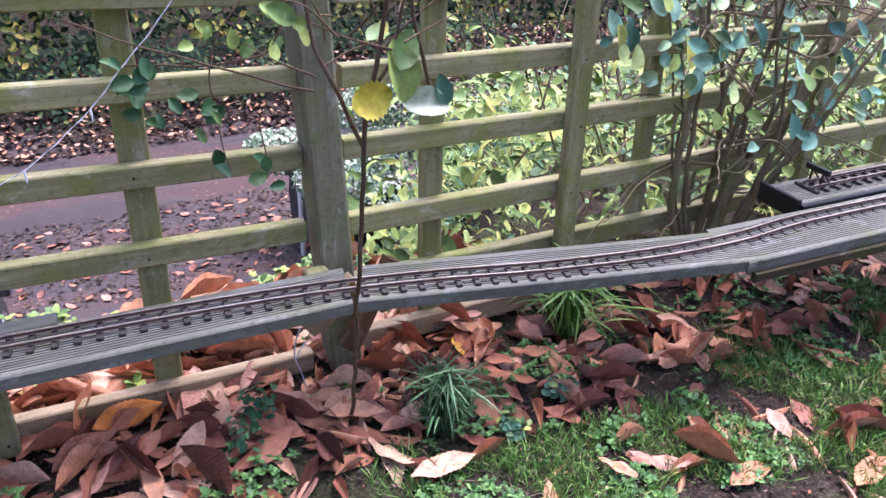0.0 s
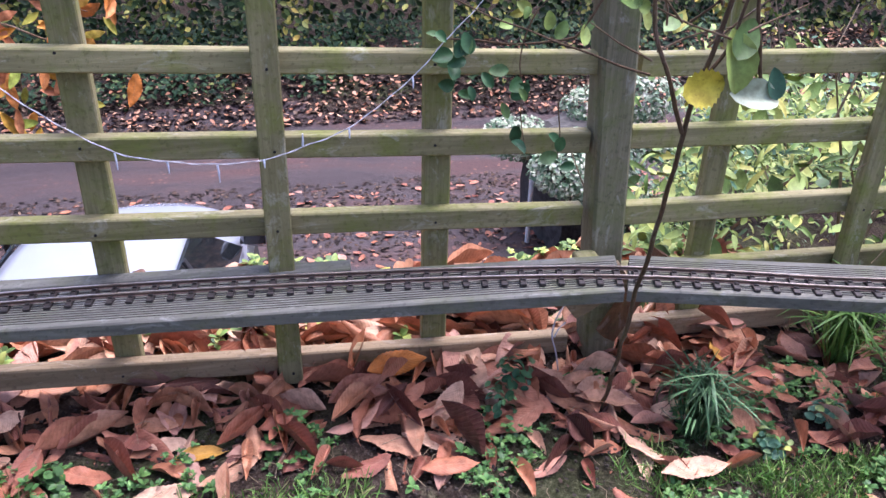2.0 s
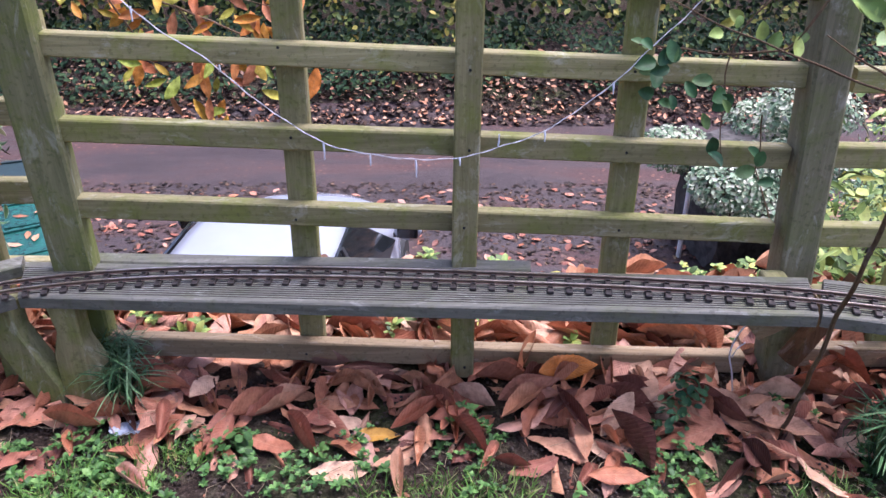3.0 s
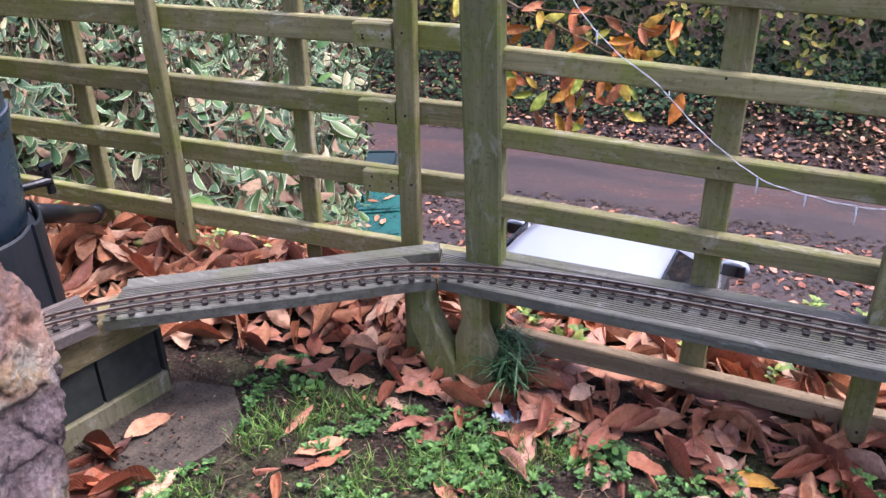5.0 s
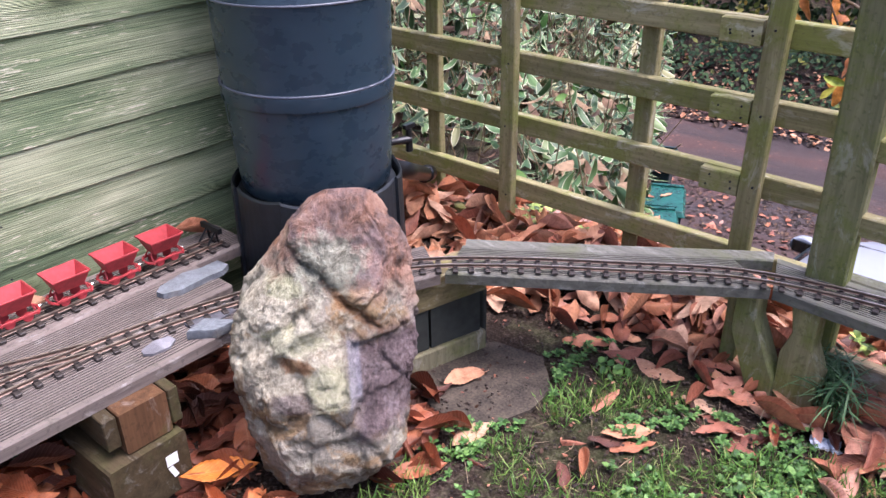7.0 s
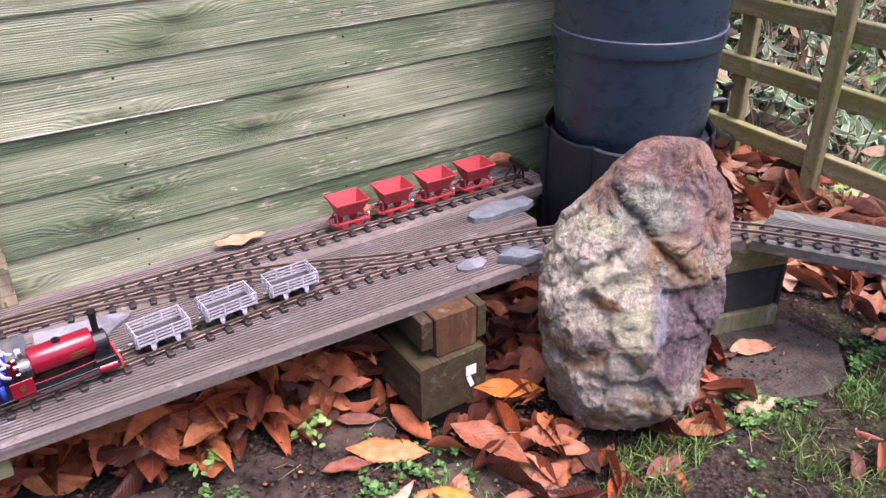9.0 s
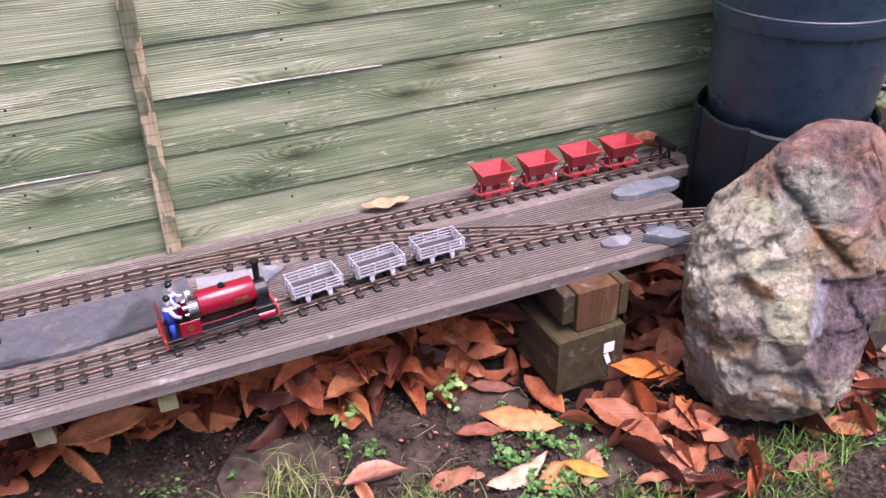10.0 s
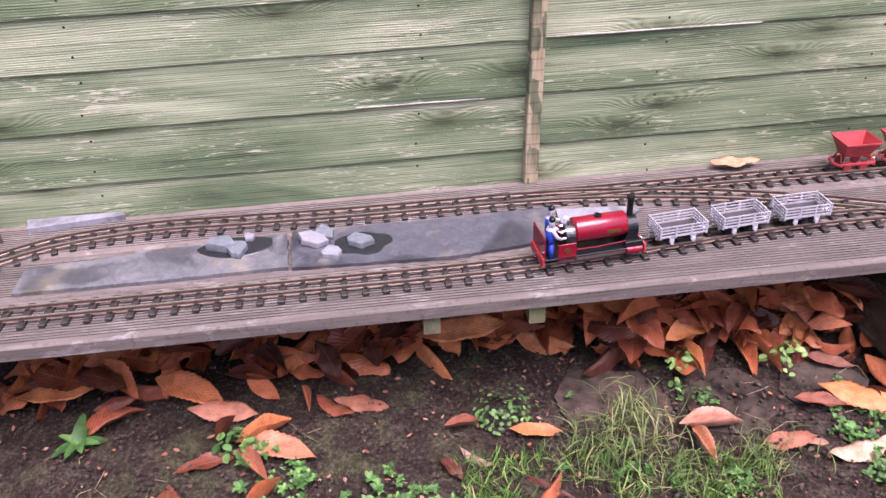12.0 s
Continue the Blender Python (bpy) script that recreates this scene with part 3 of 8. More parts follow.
def bx(bm, x0, x1, y0, y1, z0, z1, m=None):
    mat = Matrix.Translation(((x0 + x1) / 2, (y0 + y1) / 2, (z0 + z1) / 2)) @ Matrix.Diagonal((x1 - x0, y1 - y0, z1 - z0, 1))
    return bmesh.ops.create_cube(bm, size=1, matrix=(m @ mat) if m else mat)["verts"]


def bevel(bm, w, seg=1):
    bmesh.ops.bevel(bm, geom=bm.edges[:], offset=w, segments=seg, affect="EDGES", profile=0.6)
    return bm


def boxpart(name, x0, x1, y0, y1, z0, z1, mat, parent, bev=0.002, m=None, label=""):
    bm = bmesh.new()
    bx(bm, x0, x1, y0, y1, z0, z1, m)
    if bev:
        bevel(bm, bev)
    return part(name, bm, mat, parent, label)


def beam_mesh(p0, p1, w, h, wob=0.0015, bev=0.003, cuts=6, seed=0):
    """A sawn timber from p0 to p1, w across and h high, slightly bowed and with worn edges."""
    p0, p1 = Vector(p0), Vector(p1)
    d = p1 - p0
    L = d.length
    d.normalize()
    up = Vector((0, 0, 1)) if abs(d.z) < 0.9 else Vector((0, 1, 0))
    s = d.cross(up).normalized()
    u = s.cross(d).normalized()
    bm = bmesh.new()
    rings = []
    prof = []
    for a, b in ((-1, -1), (1, -1), (1, 1), (-1, 1)):
        for k in ((0, 1), (1, 0)) if (a * b > 0) else ((1, 0), (0, 1)):
            prof.append((a * (w / 2 - bev * k[0]), b * (h / 2 - bev * k[1])))
    for i in range(cuts + 1):
        f = i / cuts
        c = p0 + d * (L * f)
        o1 = noise.noise(Vector((seed * 3.1, f * 2.5, 0.3))) * wob * 2
        o2 = noise.noise(Vector((seed * 1.7, f * 2.5, 5.3))) * wob * 2
        rings.append([bm.verts.new(c + s * (a + o1 + noise.noise(Vector((a * 90, f * 7, seed))) * wob * 0.6) + u * (b + o2)) for a, b in prof])
    for r0, r1 in zip(rings, rings[1:]):
        for k in range(8):
            bm.faces.new((r0[k], r0[(k + 1) % 8], r1[(k + 1) % 8], r1[k]))
    bm.faces.new(rings[0][::-1])
    bm.faces.new(rings[-1])
    bmesh.ops.recalc_face_normals(bm, faces=bm.faces[:])
    return bm


def tube_into(bm, pts, radii, sides=6):
    pts = [Vector(p) for p in pts]
    rings = []
    for i, p in enumerate(pts):
        d = (pts[min(i + 1, len(pts) - 1)] - pts[max(i - 1, 0)]).normalized()
        ref = Vector((0, 0, 1)) if abs(d.z) < 0.8 else Vector((1, 0, 0))
        s = d.cross(ref).normalized()
        u = s.cross(d)
        r = radii[i] if hasattr(radii, "__len__") else radii
        rings.append([bm.verts.new(p + (s * math.cos(2 * math.pi * k / sides) + u * math.sin(2 * math.pi * k / sides)) * r) for k in range(sides)])
    for r0, r1 in zip(rings, rings[1:]):
        for k in range(sides):
            bm.faces.new((r0[k], r0[(k + 1) % sides], r1[(k + 1) % sides], r1[k]))
    bm.faces.new(rings[0][::-1])
    bm.faces.new(rings[-1])


def cyl_into(bm, p0, p1, r0, r1=None, sides=16):
    tube_into(bm, [p0, p1], [r0, r0 if r1 is None else r1], sides)


def smooth_path(pts, step):
    """Points at even steps along a smooth curve through pts."""
    P = np.array(pts, float)
    P = np.vstack([2 * P[0] - P[1], P, 2 * P[-1] - P[-2]])
    out = []
    for i in range(1, len(P) - 2):
        a, b, c, d = P[i - 1:i + 3]
        for t in np.linspace(0, 1, 24, endpoint=False):
            out.append(0.5 * ((2 * b) + (-a + c) * t + (2 * a - 5 * b + 4 * c - d) * t * t + (-a + 3 * b - 3 * c + d) * t ** 3))
    out.append(P[-2])
    out = np.array(out)
    s = np.r_[0, np.cumsum(np.linalg.norm(np.diff(out, axis=0), axis=1))]
    n = max(2, int(round(s[-1] / step)) + 1)
    q = np.linspace(0, s[-1], n)
    return np.stack([np.interp(q, s, out[:, k]) for k in range(out.shape[1])], 1)


# leaf templates: rows along the length, columns across
def leaf_template(rows, cols, width, fold=0.15, curl=0.0, cup=0.0, serr=0.0, twist=0.0, power=0.75, wave=0.0, phase=0.0, arc=0.0):
    u = np.linspace(0, 1, rows)
    w = width / 2 * np.clip(np.sin(np.pi * np.clip(u, 0.0, 1.0) ** 0.9), 0, 1) ** power
    w[0], w[-1] = width * 0.02, width * 0.004
    if serr:
        w = w * (1 + serr * np.where(np.arange(rows) % 2, 1, -1))
    c = np.linspace(-1, 1, cols)
    V, UV = [], []
    for i in range(rows):
        a = curl * (u[i] - 0.5)
        for k in range(cols):
            y = c[k] * w[i] + arc * (0.25 - (u[i] - 0.5) ** 2)
            x = u[i] - 0.5
            z = abs(c[k]) * w[i] * fold + cup * c[k] ** 2 * width * np.sin(np.pi * u[i]) + curl * (u[i] - 0.5) ** 2 + twist * x * c[k] * w[i] + wave * abs(c[k]) ** 1.5 * width * np.sin(u[i] * 15 + phase + 1.7 * np.sign(c[k]))
            V.append((x, y, z))
            UV.append((u[i], 0.5 + 0.5 * c[k]))
    F = [(i * cols + k, (i + 1) * cols + k, (i + 1) * cols + k + 1, i * cols + k + 1) for i in range(rows - 1) for k in range(cols - 1)]
    return np.array(V), np.array(F), np.array(UV)


def frames_from(normal, spin):
    """Rotation matrices whose z is the normal, spun by an angle about it."""
    n = normal / np.linalg.norm(normal, axis=1, keepdims=True)
    ref = np.where(np.abs(n[:, 2:3]) < 0.95, np.array([[0, 0, 1.0]]), np.array([[1.0, 0, 0]]))
    a = np.cross(ref, n)
    a /= np.linalg.norm(a, axis=1, keepdims=True)
    b = np.cross(n, a)
    c, s = np.cos(spin)[:, None], np.sin(spin)[:, None]
    return np.stack([a * c + b * s, -a * s + b * c, n], -1)


def scatter(name, templates, pos, size, rot, mat, seed=0, parent=None):
    """Many leaves in one mesh."""
    rng = np.random.default_rng(seed)
    pick = rng.integers(0, len(templates), len(pos))
    VV, FF, UU, off = [], [], [], 0
    for k, (V, F, UV) in enumerate(templates):
        sel = np.nonzero(pick == k)[0]
        if not len(sel):
            continue
        W = np.einsum("nij,vj->nvi", rot[sel], V) * size[sel][:, None, None] + pos[sel][:, None, :]
        VV.append(W.reshape(-1, 3))
        FF.append((F[None] + (np.arange(len(sel)) * len(V))[:, None, None] + off).reshape(-1, F.shape[1]))
        UU.append(np.tile(UV[F.ravel()], (len(sel), 1)))
        off += len(sel) * len(V)
    V, F, U = np.vstack(VV), np.vstack(FF), np.vstack(UU)
    me = bpy.data.meshes.new(name)
    me.vertices.add(len(V))
    me.vertices.foreach_set("co", V.ravel())
    me.loops.add(F.size)
    me.loops.foreach_set("vertex_index", F.ravel().astype(np.int32))
    me.polygons.add(len(F))
    me.polygons.foreach_set("loop_start", (np.arange(len(F)) * F.shape[1]).astype(np.int32))
    me.polygons.foreach_set("use_smooth", np.ones(len(F), bool))
    uv = me.uv_layers.new(name="uv")
    uv.data.foreach_set("uv", U.ravel())
    me.update(calc_edges=True)
    me.materials.append(mat)
    ob = new(name, me)
    if parent is not None:
        ob.parent = parent
    return ob


def chestnut(w, fold, curl, cup, twist, wave):
    """A long pointed toothed leaf, slightly bent to one side."""
    k = 2.1 * w + 9 * curl
    return leaf_template(27, 7, w * 0.96, fold, curl, cup, 0.05, twist, 0.86, wave, k, 0.16 * math.sin(5 * k))


CHEST = [chestnut(*q) for q in ((0.36, 0.08, 0.12, 0.06, 0.3, 0.05), (0.40, 0.1, -0.12, -0.1, -0.4, 0.07), (0.33, 0.15, 0.25, 0.3, 0.8, 0.08), (0.37, 0.06, 0.08, 0.12, -0.4, 0.05), (0.38, 0.15, -0.22, 0.2, 0.7, 0.09), (0.34, 0.1, 0.3, -0.2, 0.6, 0.07), (0.24, 0.3, 0.2, 1.2, -1.2, 0.05), (0.20, 0.4, -0.2, 1.6, 1.2, 0.05), (0.40, 0.04, 0.08, -0.08, 0.3, 0.05), (0.34, -0.1, 0.22, -0.35, -0.9, 0.08), (0.30, 0.2, -0.35, 0.5, 1.2, 0.09), (0.42, 0.05, 0.05, 0.05, -0.2, 0.06))]
CURLED = [chestnut(*q) for q in ((0.28, 0.5, 0.3, 0.9, 0.8, 0.06), (0.30, 0.6, -0.35, 0.5, -0.9, 0.07), (0.22, 0.5, 0.4, 1.6, 1.0, 0.06), (0.16, 0.6, 0.5, 2.2, -1.4, 0.04))]
WIDE = [chestnut(*q) for q in ((0.52, 0.05, 0.1, 0.08, 0.3, 0.07), (0.48, 0.12, -0.15, -0.12, -0.5, 0.08), (0.5, 0.08, 0.2, 0.2, 0.6, 0.09), (0.44, 0.2, -0.25, 0.3, -0.7, 0.08), (0.55, 0.02, 0.06, -0.06, 0.2, 0.06))] + CHEST[6:8] + CURLED[:2]
OVAL = [leaf_template(5, 3, 0.55, 0.25, 0.3), leaf_template(5, 3, 0.5, 0.1, -0.25), leaf_template(5, 3, 0.62, 0.35, 0.1)]
ROUND = [leaf_template(7, 3, 0.8, 0.2, 0.1, power=0.55), leaf_template(7, 3, 0.62, 0.35, -0.15, power=0.6)]
LANCE = [leaf_template(7, 5, 0.2, 0.15, -0.6, power=0.6), leaf_template(7, 5, 0.24, 0.3, -0.25, power=0.6), leaf_template(7, 5, 0.17, 0.2, -1.0, power=0.6)]
BLADE = [leaf_template(5, 2, 0.05, 0, -0.7, power=0.4), leaf_template(5, 2, 0.06, 0, -0.25, power=0.4), leaf_template(5, 2, 0.045, 0, -1.2, power=0.4)]
SASA = [leaf_template(9, 7, 0.27, 0.12, -0.5, power=0.7), leaf_template(9, 7, 0.31, 0.25, -0.2, power=0.7), leaf_template(9, 7, 0.24, 0.18, -0.8, power=0.7)]
TUFT = [leaf_template(9, 2, 0.026, 0, -1.7, power=0.35), leaf_template(9, 2, 0.03, 0, -0.9, power=0.35), leaf_template(9, 2, 0.024, 0, -2.6, power=0.35)]
for V, F, UV in BLADE + LANCE + SASA + TUFT:
    V[:, 0] += 0.5
    V[:, 2] -= V[0, 2]


# ---- ground ----
def sstep(a, b, x):
    t = np.clip((x - a) / (b - a), 0, 1)
    return t * t * (3 - 2 * t)


DRIVE = -2.9


def ground_height(x, y):
    x, y = np.asarray(x, float), np.asarray(y, float)
    drop = DRIVE * sstep(0.47, 0.72, y)
    bank = -0.05 * np.clip(y - 0.2, 0, None) - 0.42 * np.clip(y - 0.9, 0, None)
    bank = np.maximum(bank, DRIVE)
    right = sstep(0.0, 0.5, x - (1.14 + 0.47 * (y + 1.42)))
    left = sstep(0.0, 0.6, (0.76 - 0.4667 * (y + 1.6) - 0.1) - x)
    z = drop * (1 - np.maximum(right, left)) + bank * np.maximum(right, left)
    verge = sstep(9.7, 11.4, y + 0.04 * x)
    z = z + verge * 0.75 + sstep(11.4, 16, y) * 3.0
    rough = np.array([noise.noise(Vector((a * 3.0, b * 3.0, 0))) * 0.012 + noise.noise(Vector((a * 14.0, b * 14.0, 4))) * 0.005 for a, b in zip(x.ravel(), y.ravel())]).reshape(x.shape)
    return z + rough


def build_ground():
    xs = np.unique(np.r_[-60, -30, -16, -10, -7, np.arange(-5, -1.2, 0.25), np.arange(-1.2, 3.6, 0.05), np.arange(3.6, 8, 0.3), 9, 12, 18, 30, 60])
    ys = np.unique(np.r_[-60, -25, -12, -7, -5, np.arange(-4, 1.2, 0.05), np.arange(1.2, 12, 0.3), 13, 14, 15, 16, 20, 30, 60])
    X, Y = np.meshgrid(xs, ys)
    Z = ground_height(X, Y)
    V = np.stack([X, Y, Z], -1).reshape(-1, 3)
    nx = len(xs)
    F = [(j * nx + i, j * nx + i + 1, (j + 1) * nx + i + 1, (j + 1) * nx + i) for j in range(len(ys) - 1) for i in range(nx - 1)]
    me = bpy.data.meshes.new("ground")
    me.from_pydata(V.tolist(), [], F)
    me.polygons.foreach_set("use_smooth", [True] * len(F))
    me.materials.append(M["ground"])
    me.materials.append(M["road"])
    cz = V[np.array(F)].mean(1)
    idx = ((cz[:, 2] < DRIVE + 0.12) & (cz[:, 1] > 0.9) & (cz[:, 1] < 11)).astype(np.int32)
    me.polygons.foreach_set("material_index", idx)
    tagged(new("ground", me), "mossy garden soil with a tarmac drive below", "ground", kind="structure")


build_ground()


# ---- fence ----
RAILS_A = ((0.905, 0.045), (0.744, 0.043), (0.583, 0.045), (0.420, 0.045), (0.255, 0.045), (0.090, 0.048))
RAILS_R = ((0.86, 0.046), (0.697, 0.045), (0.545, 0.045), (0.374, 0.048), (0.222, 0.05), (0.074, 0.052))
fence_a = thing("trellis_fence", "weathered green-tinged timber rail fence along the drop", "fence")
for k, (top, h) in enumerate(RAILS_A):
    z = lambda x: top - h / 2 - 0.042 * (x - 1.0)
    bm = beam_mesh((0.40, 0.036, z(0.40)), (1.795, 0.036, z(1.795)), 0.032, h, seed=k + 1)
    part("rail", bm, M["fence_low" if k == 5 else "fence_x"], fence_a)
for k, (top, h) in enumerate(RAILS_R):
    z = lambda x: top - h / 2 - 0.02 * (x - 2.2)
    bm = beam_mesh((1.885, 0.036, z(1.885)), (4.6, 0.036, z(4.6)), 0.032, h, seed=k + 11)
    part("rail", bm, M["fence_low" if k == 5 else "fence_x"], fence_a)
for x, front, z0, w in ((0.838, 0, 0.06, 0.055), (1.167, 1, 0.025, 0.05), (1.488, 0, 0.06, 0.055), (2.11, 0, 0.05, 0.05), (2.455, 1, 0.04, 0.048), (2.73, 0, 0.02, 0.045), (3.3, 1, 0.02, 0.045), (3.75, 0, 0.02, 0.045)):
    y = 0.005 if front else 0.067
    bm = beam_mesh((x, y, z0), (x, y, 1.25), w, 0.030, seed=int(x * 10))
    part("batten", bm, M["fence_z"], fence_a)
for x, w in ((1.84, 0.074),):
    bm = beam_mesh((x + 0.039, 0.03, -0.2), (x - 0.062, 0.03, 1.6), 0.072, w, 0.002, 0.006, 10, 3)
    part("post", bm, M["post_grey"], fence_a, "thick square post, grey-brown with some algae")
bm = beam_mesh((0.360, 0.062, -0.2), (0.366, -0.012, 1.6), 0.083, 0.05, 0.002, 0.005, 10, 5)
part("post", bm, M["post"], fence_a, "thick square corner post, green with algae")

fence_b = thing("trellis_fence", "weathered timber rail fence behind the water butt", "fence")
RAILS_B = ((0.95, 0.055), (0.77, 0.057), (0.59, 0.056), (0.41, 0.056), (0.209, 0.058), (0.05, 0.05))
for k, (top, h) in enumerate(RAILS_B):
    bm = beam_mesh((0.33, 0.2, top - h / 2), (-1.7, 0.225, top - h / 2), 0.03, h, seed=k + 31)
    part("rail", bm, M["fence_x"], fence_b)
    if 0 < k < 4:
        bm = beam_mesh((0.095, 0.172, top - h / 2), (-0.0, 0.172, top - h / 2), 0.026, h * 0.98, seed=k + 41)
        part("splice", bm, M["fence_x"], fence_b)
for x, y, w, z0 in ((0.118, 0.168, 0.05, -0.05), (-0.2, 0.232, 0.048, 0.0), (-0.595, 0.176, 0.048, -0.05), (-0.93, 0.238, 0.05, -0.02), (-1.3, 0.176, 0.048, -0.05)):
    bm = beam_mesh((x, y, z0), (x + (0.016 if x > 0 else 0.0), y, 1.3), w, 0.028, seed=int(abs(x) * 10) + 50)
    part("batten", bm, M["fence_z"], fence_b)


def nail_mesh():
    bm = bmesh.new()
    cyl_into(bm, (0, 0.002, 0), (0, -0.0012, 0), 0.0032, 0.0028, 8)
    me = bpy.data.meshes.new("nail")
    bm.to_mesh(me)
    bm.free()
    me.materials.append(M["black"])
    return me


NAIL = nail_mesh()
rngn = np.random.default_rng(61)


def nail(parent, x, y, z):
    o = new("nail", NAIL)
    o.parent = parent
    o.location = (x + rngn.normal(0, 0.004), y, z + rngn.normal(0, 0.005))


for k, (top, h) in enumerate(RAILS_A):
    nail(fence_a, 1.167, -0.0104, top - h / 2 - 0.042 * 0.167)
    for x in (0.838, 1.488):
        nail(fence_a, x - 0.01, 0.0197, top - h / 2 - 0.042 * (x - 1.0))
for k, (top, h) in enumerate(RAILS_R):
    for x in (2.455, 3.3):
        nail(fence_a, x, -0.0104, top - h / 2 - 0.02 * (x - 2.2))
for k, (top, h) in enumerate(RAILS_B):
    for x, y in ((0.126, 0.1537), (-0.595, 0.1617), (-1.3, 0.1617)):
        nail(fence_b, x, y, top - h / 2)
    if 0 < k < 4:
        for x in (0.02, 0.075):
            nail(fence_b, x, 0.1588, top - h / 2 + 0.008)
            nail(fence_b, x, 0.1588, top - h / 2 - 0.012)


# ---- decking boards under the track ----
def deck_z(x, y):
    if y > -0.6 and x > 0.29:
        return 0.28 + 0.0275 * min(x - 0.29, 1.6)
    return 0.283


def deck_board(name, a, b, width, z0, z1, mat, parent, skew0=0.0, skew1=0.0, thick=0.026, grooves=True, label=""):
    """A grooved deck board; a to b is its front edge, and it lies to the left of that line."""
    a, b = Vector((*a, 0)), Vector((*b, 0))
    d = (b - a).normalized()
    n = Vector((-d.y, d.x, 0))
    prof = [(0.0, -thick), (0.0, -0.003), (0.003, 0.0)]
    if grooves:
        w = 0.016
        while w + 0.007 < width - 0.014:
            prof += [(w, 0), (w + 0.0007, -0.002), (w + 0.0022, -0.002), (w + 0.003, 0)]
            w += 0.0078
    prof += [(width - 0.003, 0.0), (width, -0.003), (width, -thick)]
    bm = bmesh.new()
    L = (b - a).length
    rings = []
    for i in range(9):
        f = i / 8
        ring = []
        for s, h in prof:
            along = s * (skew0 * (1 - f) + skew1 * f)
            z = z0 + (z1 - z0) * f + h + noise.noise(Vector((f * 3, s * 5, a.x * 7))) * 0.0012
            p = a + d * (L * f + along) + n * (s + noise.noise(Vector((f * 4, 3, a.y))) * 0.001)
            ring.append(bm.verts.new((p.x, p.y, z)))
        rings.append(ring)
    m = len(prof)
    for r0, r1 in zip(rings, rings[1:]):
        for k in range(m):
            f = bm.faces.new((r0[k], r1[k], r1[(k + 1) % m], r0[(k + 1) % m]))
            if 3 <= k < m - 3 and (k - 3) % 4 in (0, 1, 2):
                f.material_index = 1
    bm.faces.new(rings[0])
    bm.faces.new(rings[-1][::-1])
    bmesh.ops.recalc_face_normals(bm, faces=bm.faces[:])
    ob = part(name, bm, mat, parent, label)
    ob.data.materials.append(M["groove"])
    return ob


deck = thing("track_deck", "raised grey grooved decking boards carrying the model railway", "decking")
# along the fence
deck_board("board", (0.292, -0.078), (1.80, -0.216), 0.138, 0.280, 0.3215, M["deck_x"], deck, skew0=-0.42, skew1=0.15)
deck_board("board", (0.33, 0.062), (1.30, -0.028), 0.04, 0.281, 0.308, M["deck_x"], deck, grooves=False)
# beyond the thick post
deck_board("board", (1.806, -0.216), (2.64, -0.446), 0.14, 0.3215, 0.331, M["deck_x"], deck, skew0=0.15, skew1=0.0)
deck_board("board", (2.60, -0.44), (3.9, -0.53), 0.16, 0.329, 0.332, M["deck_x"], deck, skew0=0.1, skew1=0.0)
deck_board("board", (2.93, -0.285), (4.2, -0.36), 0.12, 0.335, 0.335, M["deck_x"], deck, thick=0.030)
part("end_cap", beam_mesh((2.924, -0.289, 0.322), (2.931, -0.164, 0.322), 0.012, 0.05, 0.0, 0.002, 2, 92), M["black"], deck, "black end cap")
part("edge_band", beam_mesh((2.93, -0.292, 0.311), (3.6, -0.332, 0.311), 0.012, 0.045, 0.0, 0.002, 4, 93), M["black"], deck, "black edge band")
# diagonal to the boulder
deck_board("board", (-0.286, -0.468), (0.288, -0.08), 0.139, 0.282, 0.2795, M["deck_x"], deck, skew0=0.2, skew1=-0.42)
deck_board("board", (-0.33, -0.345), (0.245, 0.045), 0.045, 0.2825, 0.280, M["deck_x"], deck, grooves=False, skew1=0.3)
deck_board("board", (-0.468, -0.93), (-0.292, -0.476), 0.139, 0.283, 0.2825, M["deck_y"], deck, skew1=0.2)
# along the shed
for k, x0 in enumerate((-0.465, -0.6075, -0.75)):
    y1 = (-0.93, -0.80, -0.645)[k]
    deck_board("board", (x0, -3.6), (x0 + (0.0 if k else 0.0), y1), 0.1405, 0.283, 0.283, M["deck_y"], deck)


# ---- railway track ----
GAUGE = 0.034


def sleeper_mesh():
    bm = bmesh.new()
    bx(bm, -0.036, 0.036, -0.0062, 0.0062, 0.0, 0.007)
    bevel(bm, 0.0012)
    for s in (-1, 1):
        bx(bm, s * GAUGE / 2 - 0.006, s * GAUGE / 2 + 0.006, -0.004, 0.004, 0.0068, 0.0098)
    me = bpy.data.meshes.new("sleeper")
    bm.to_mesh(me)
    bm.free()
    me.materials.append(M["sleeper"])
    return me


SLEEPER = sleeper_mesh()


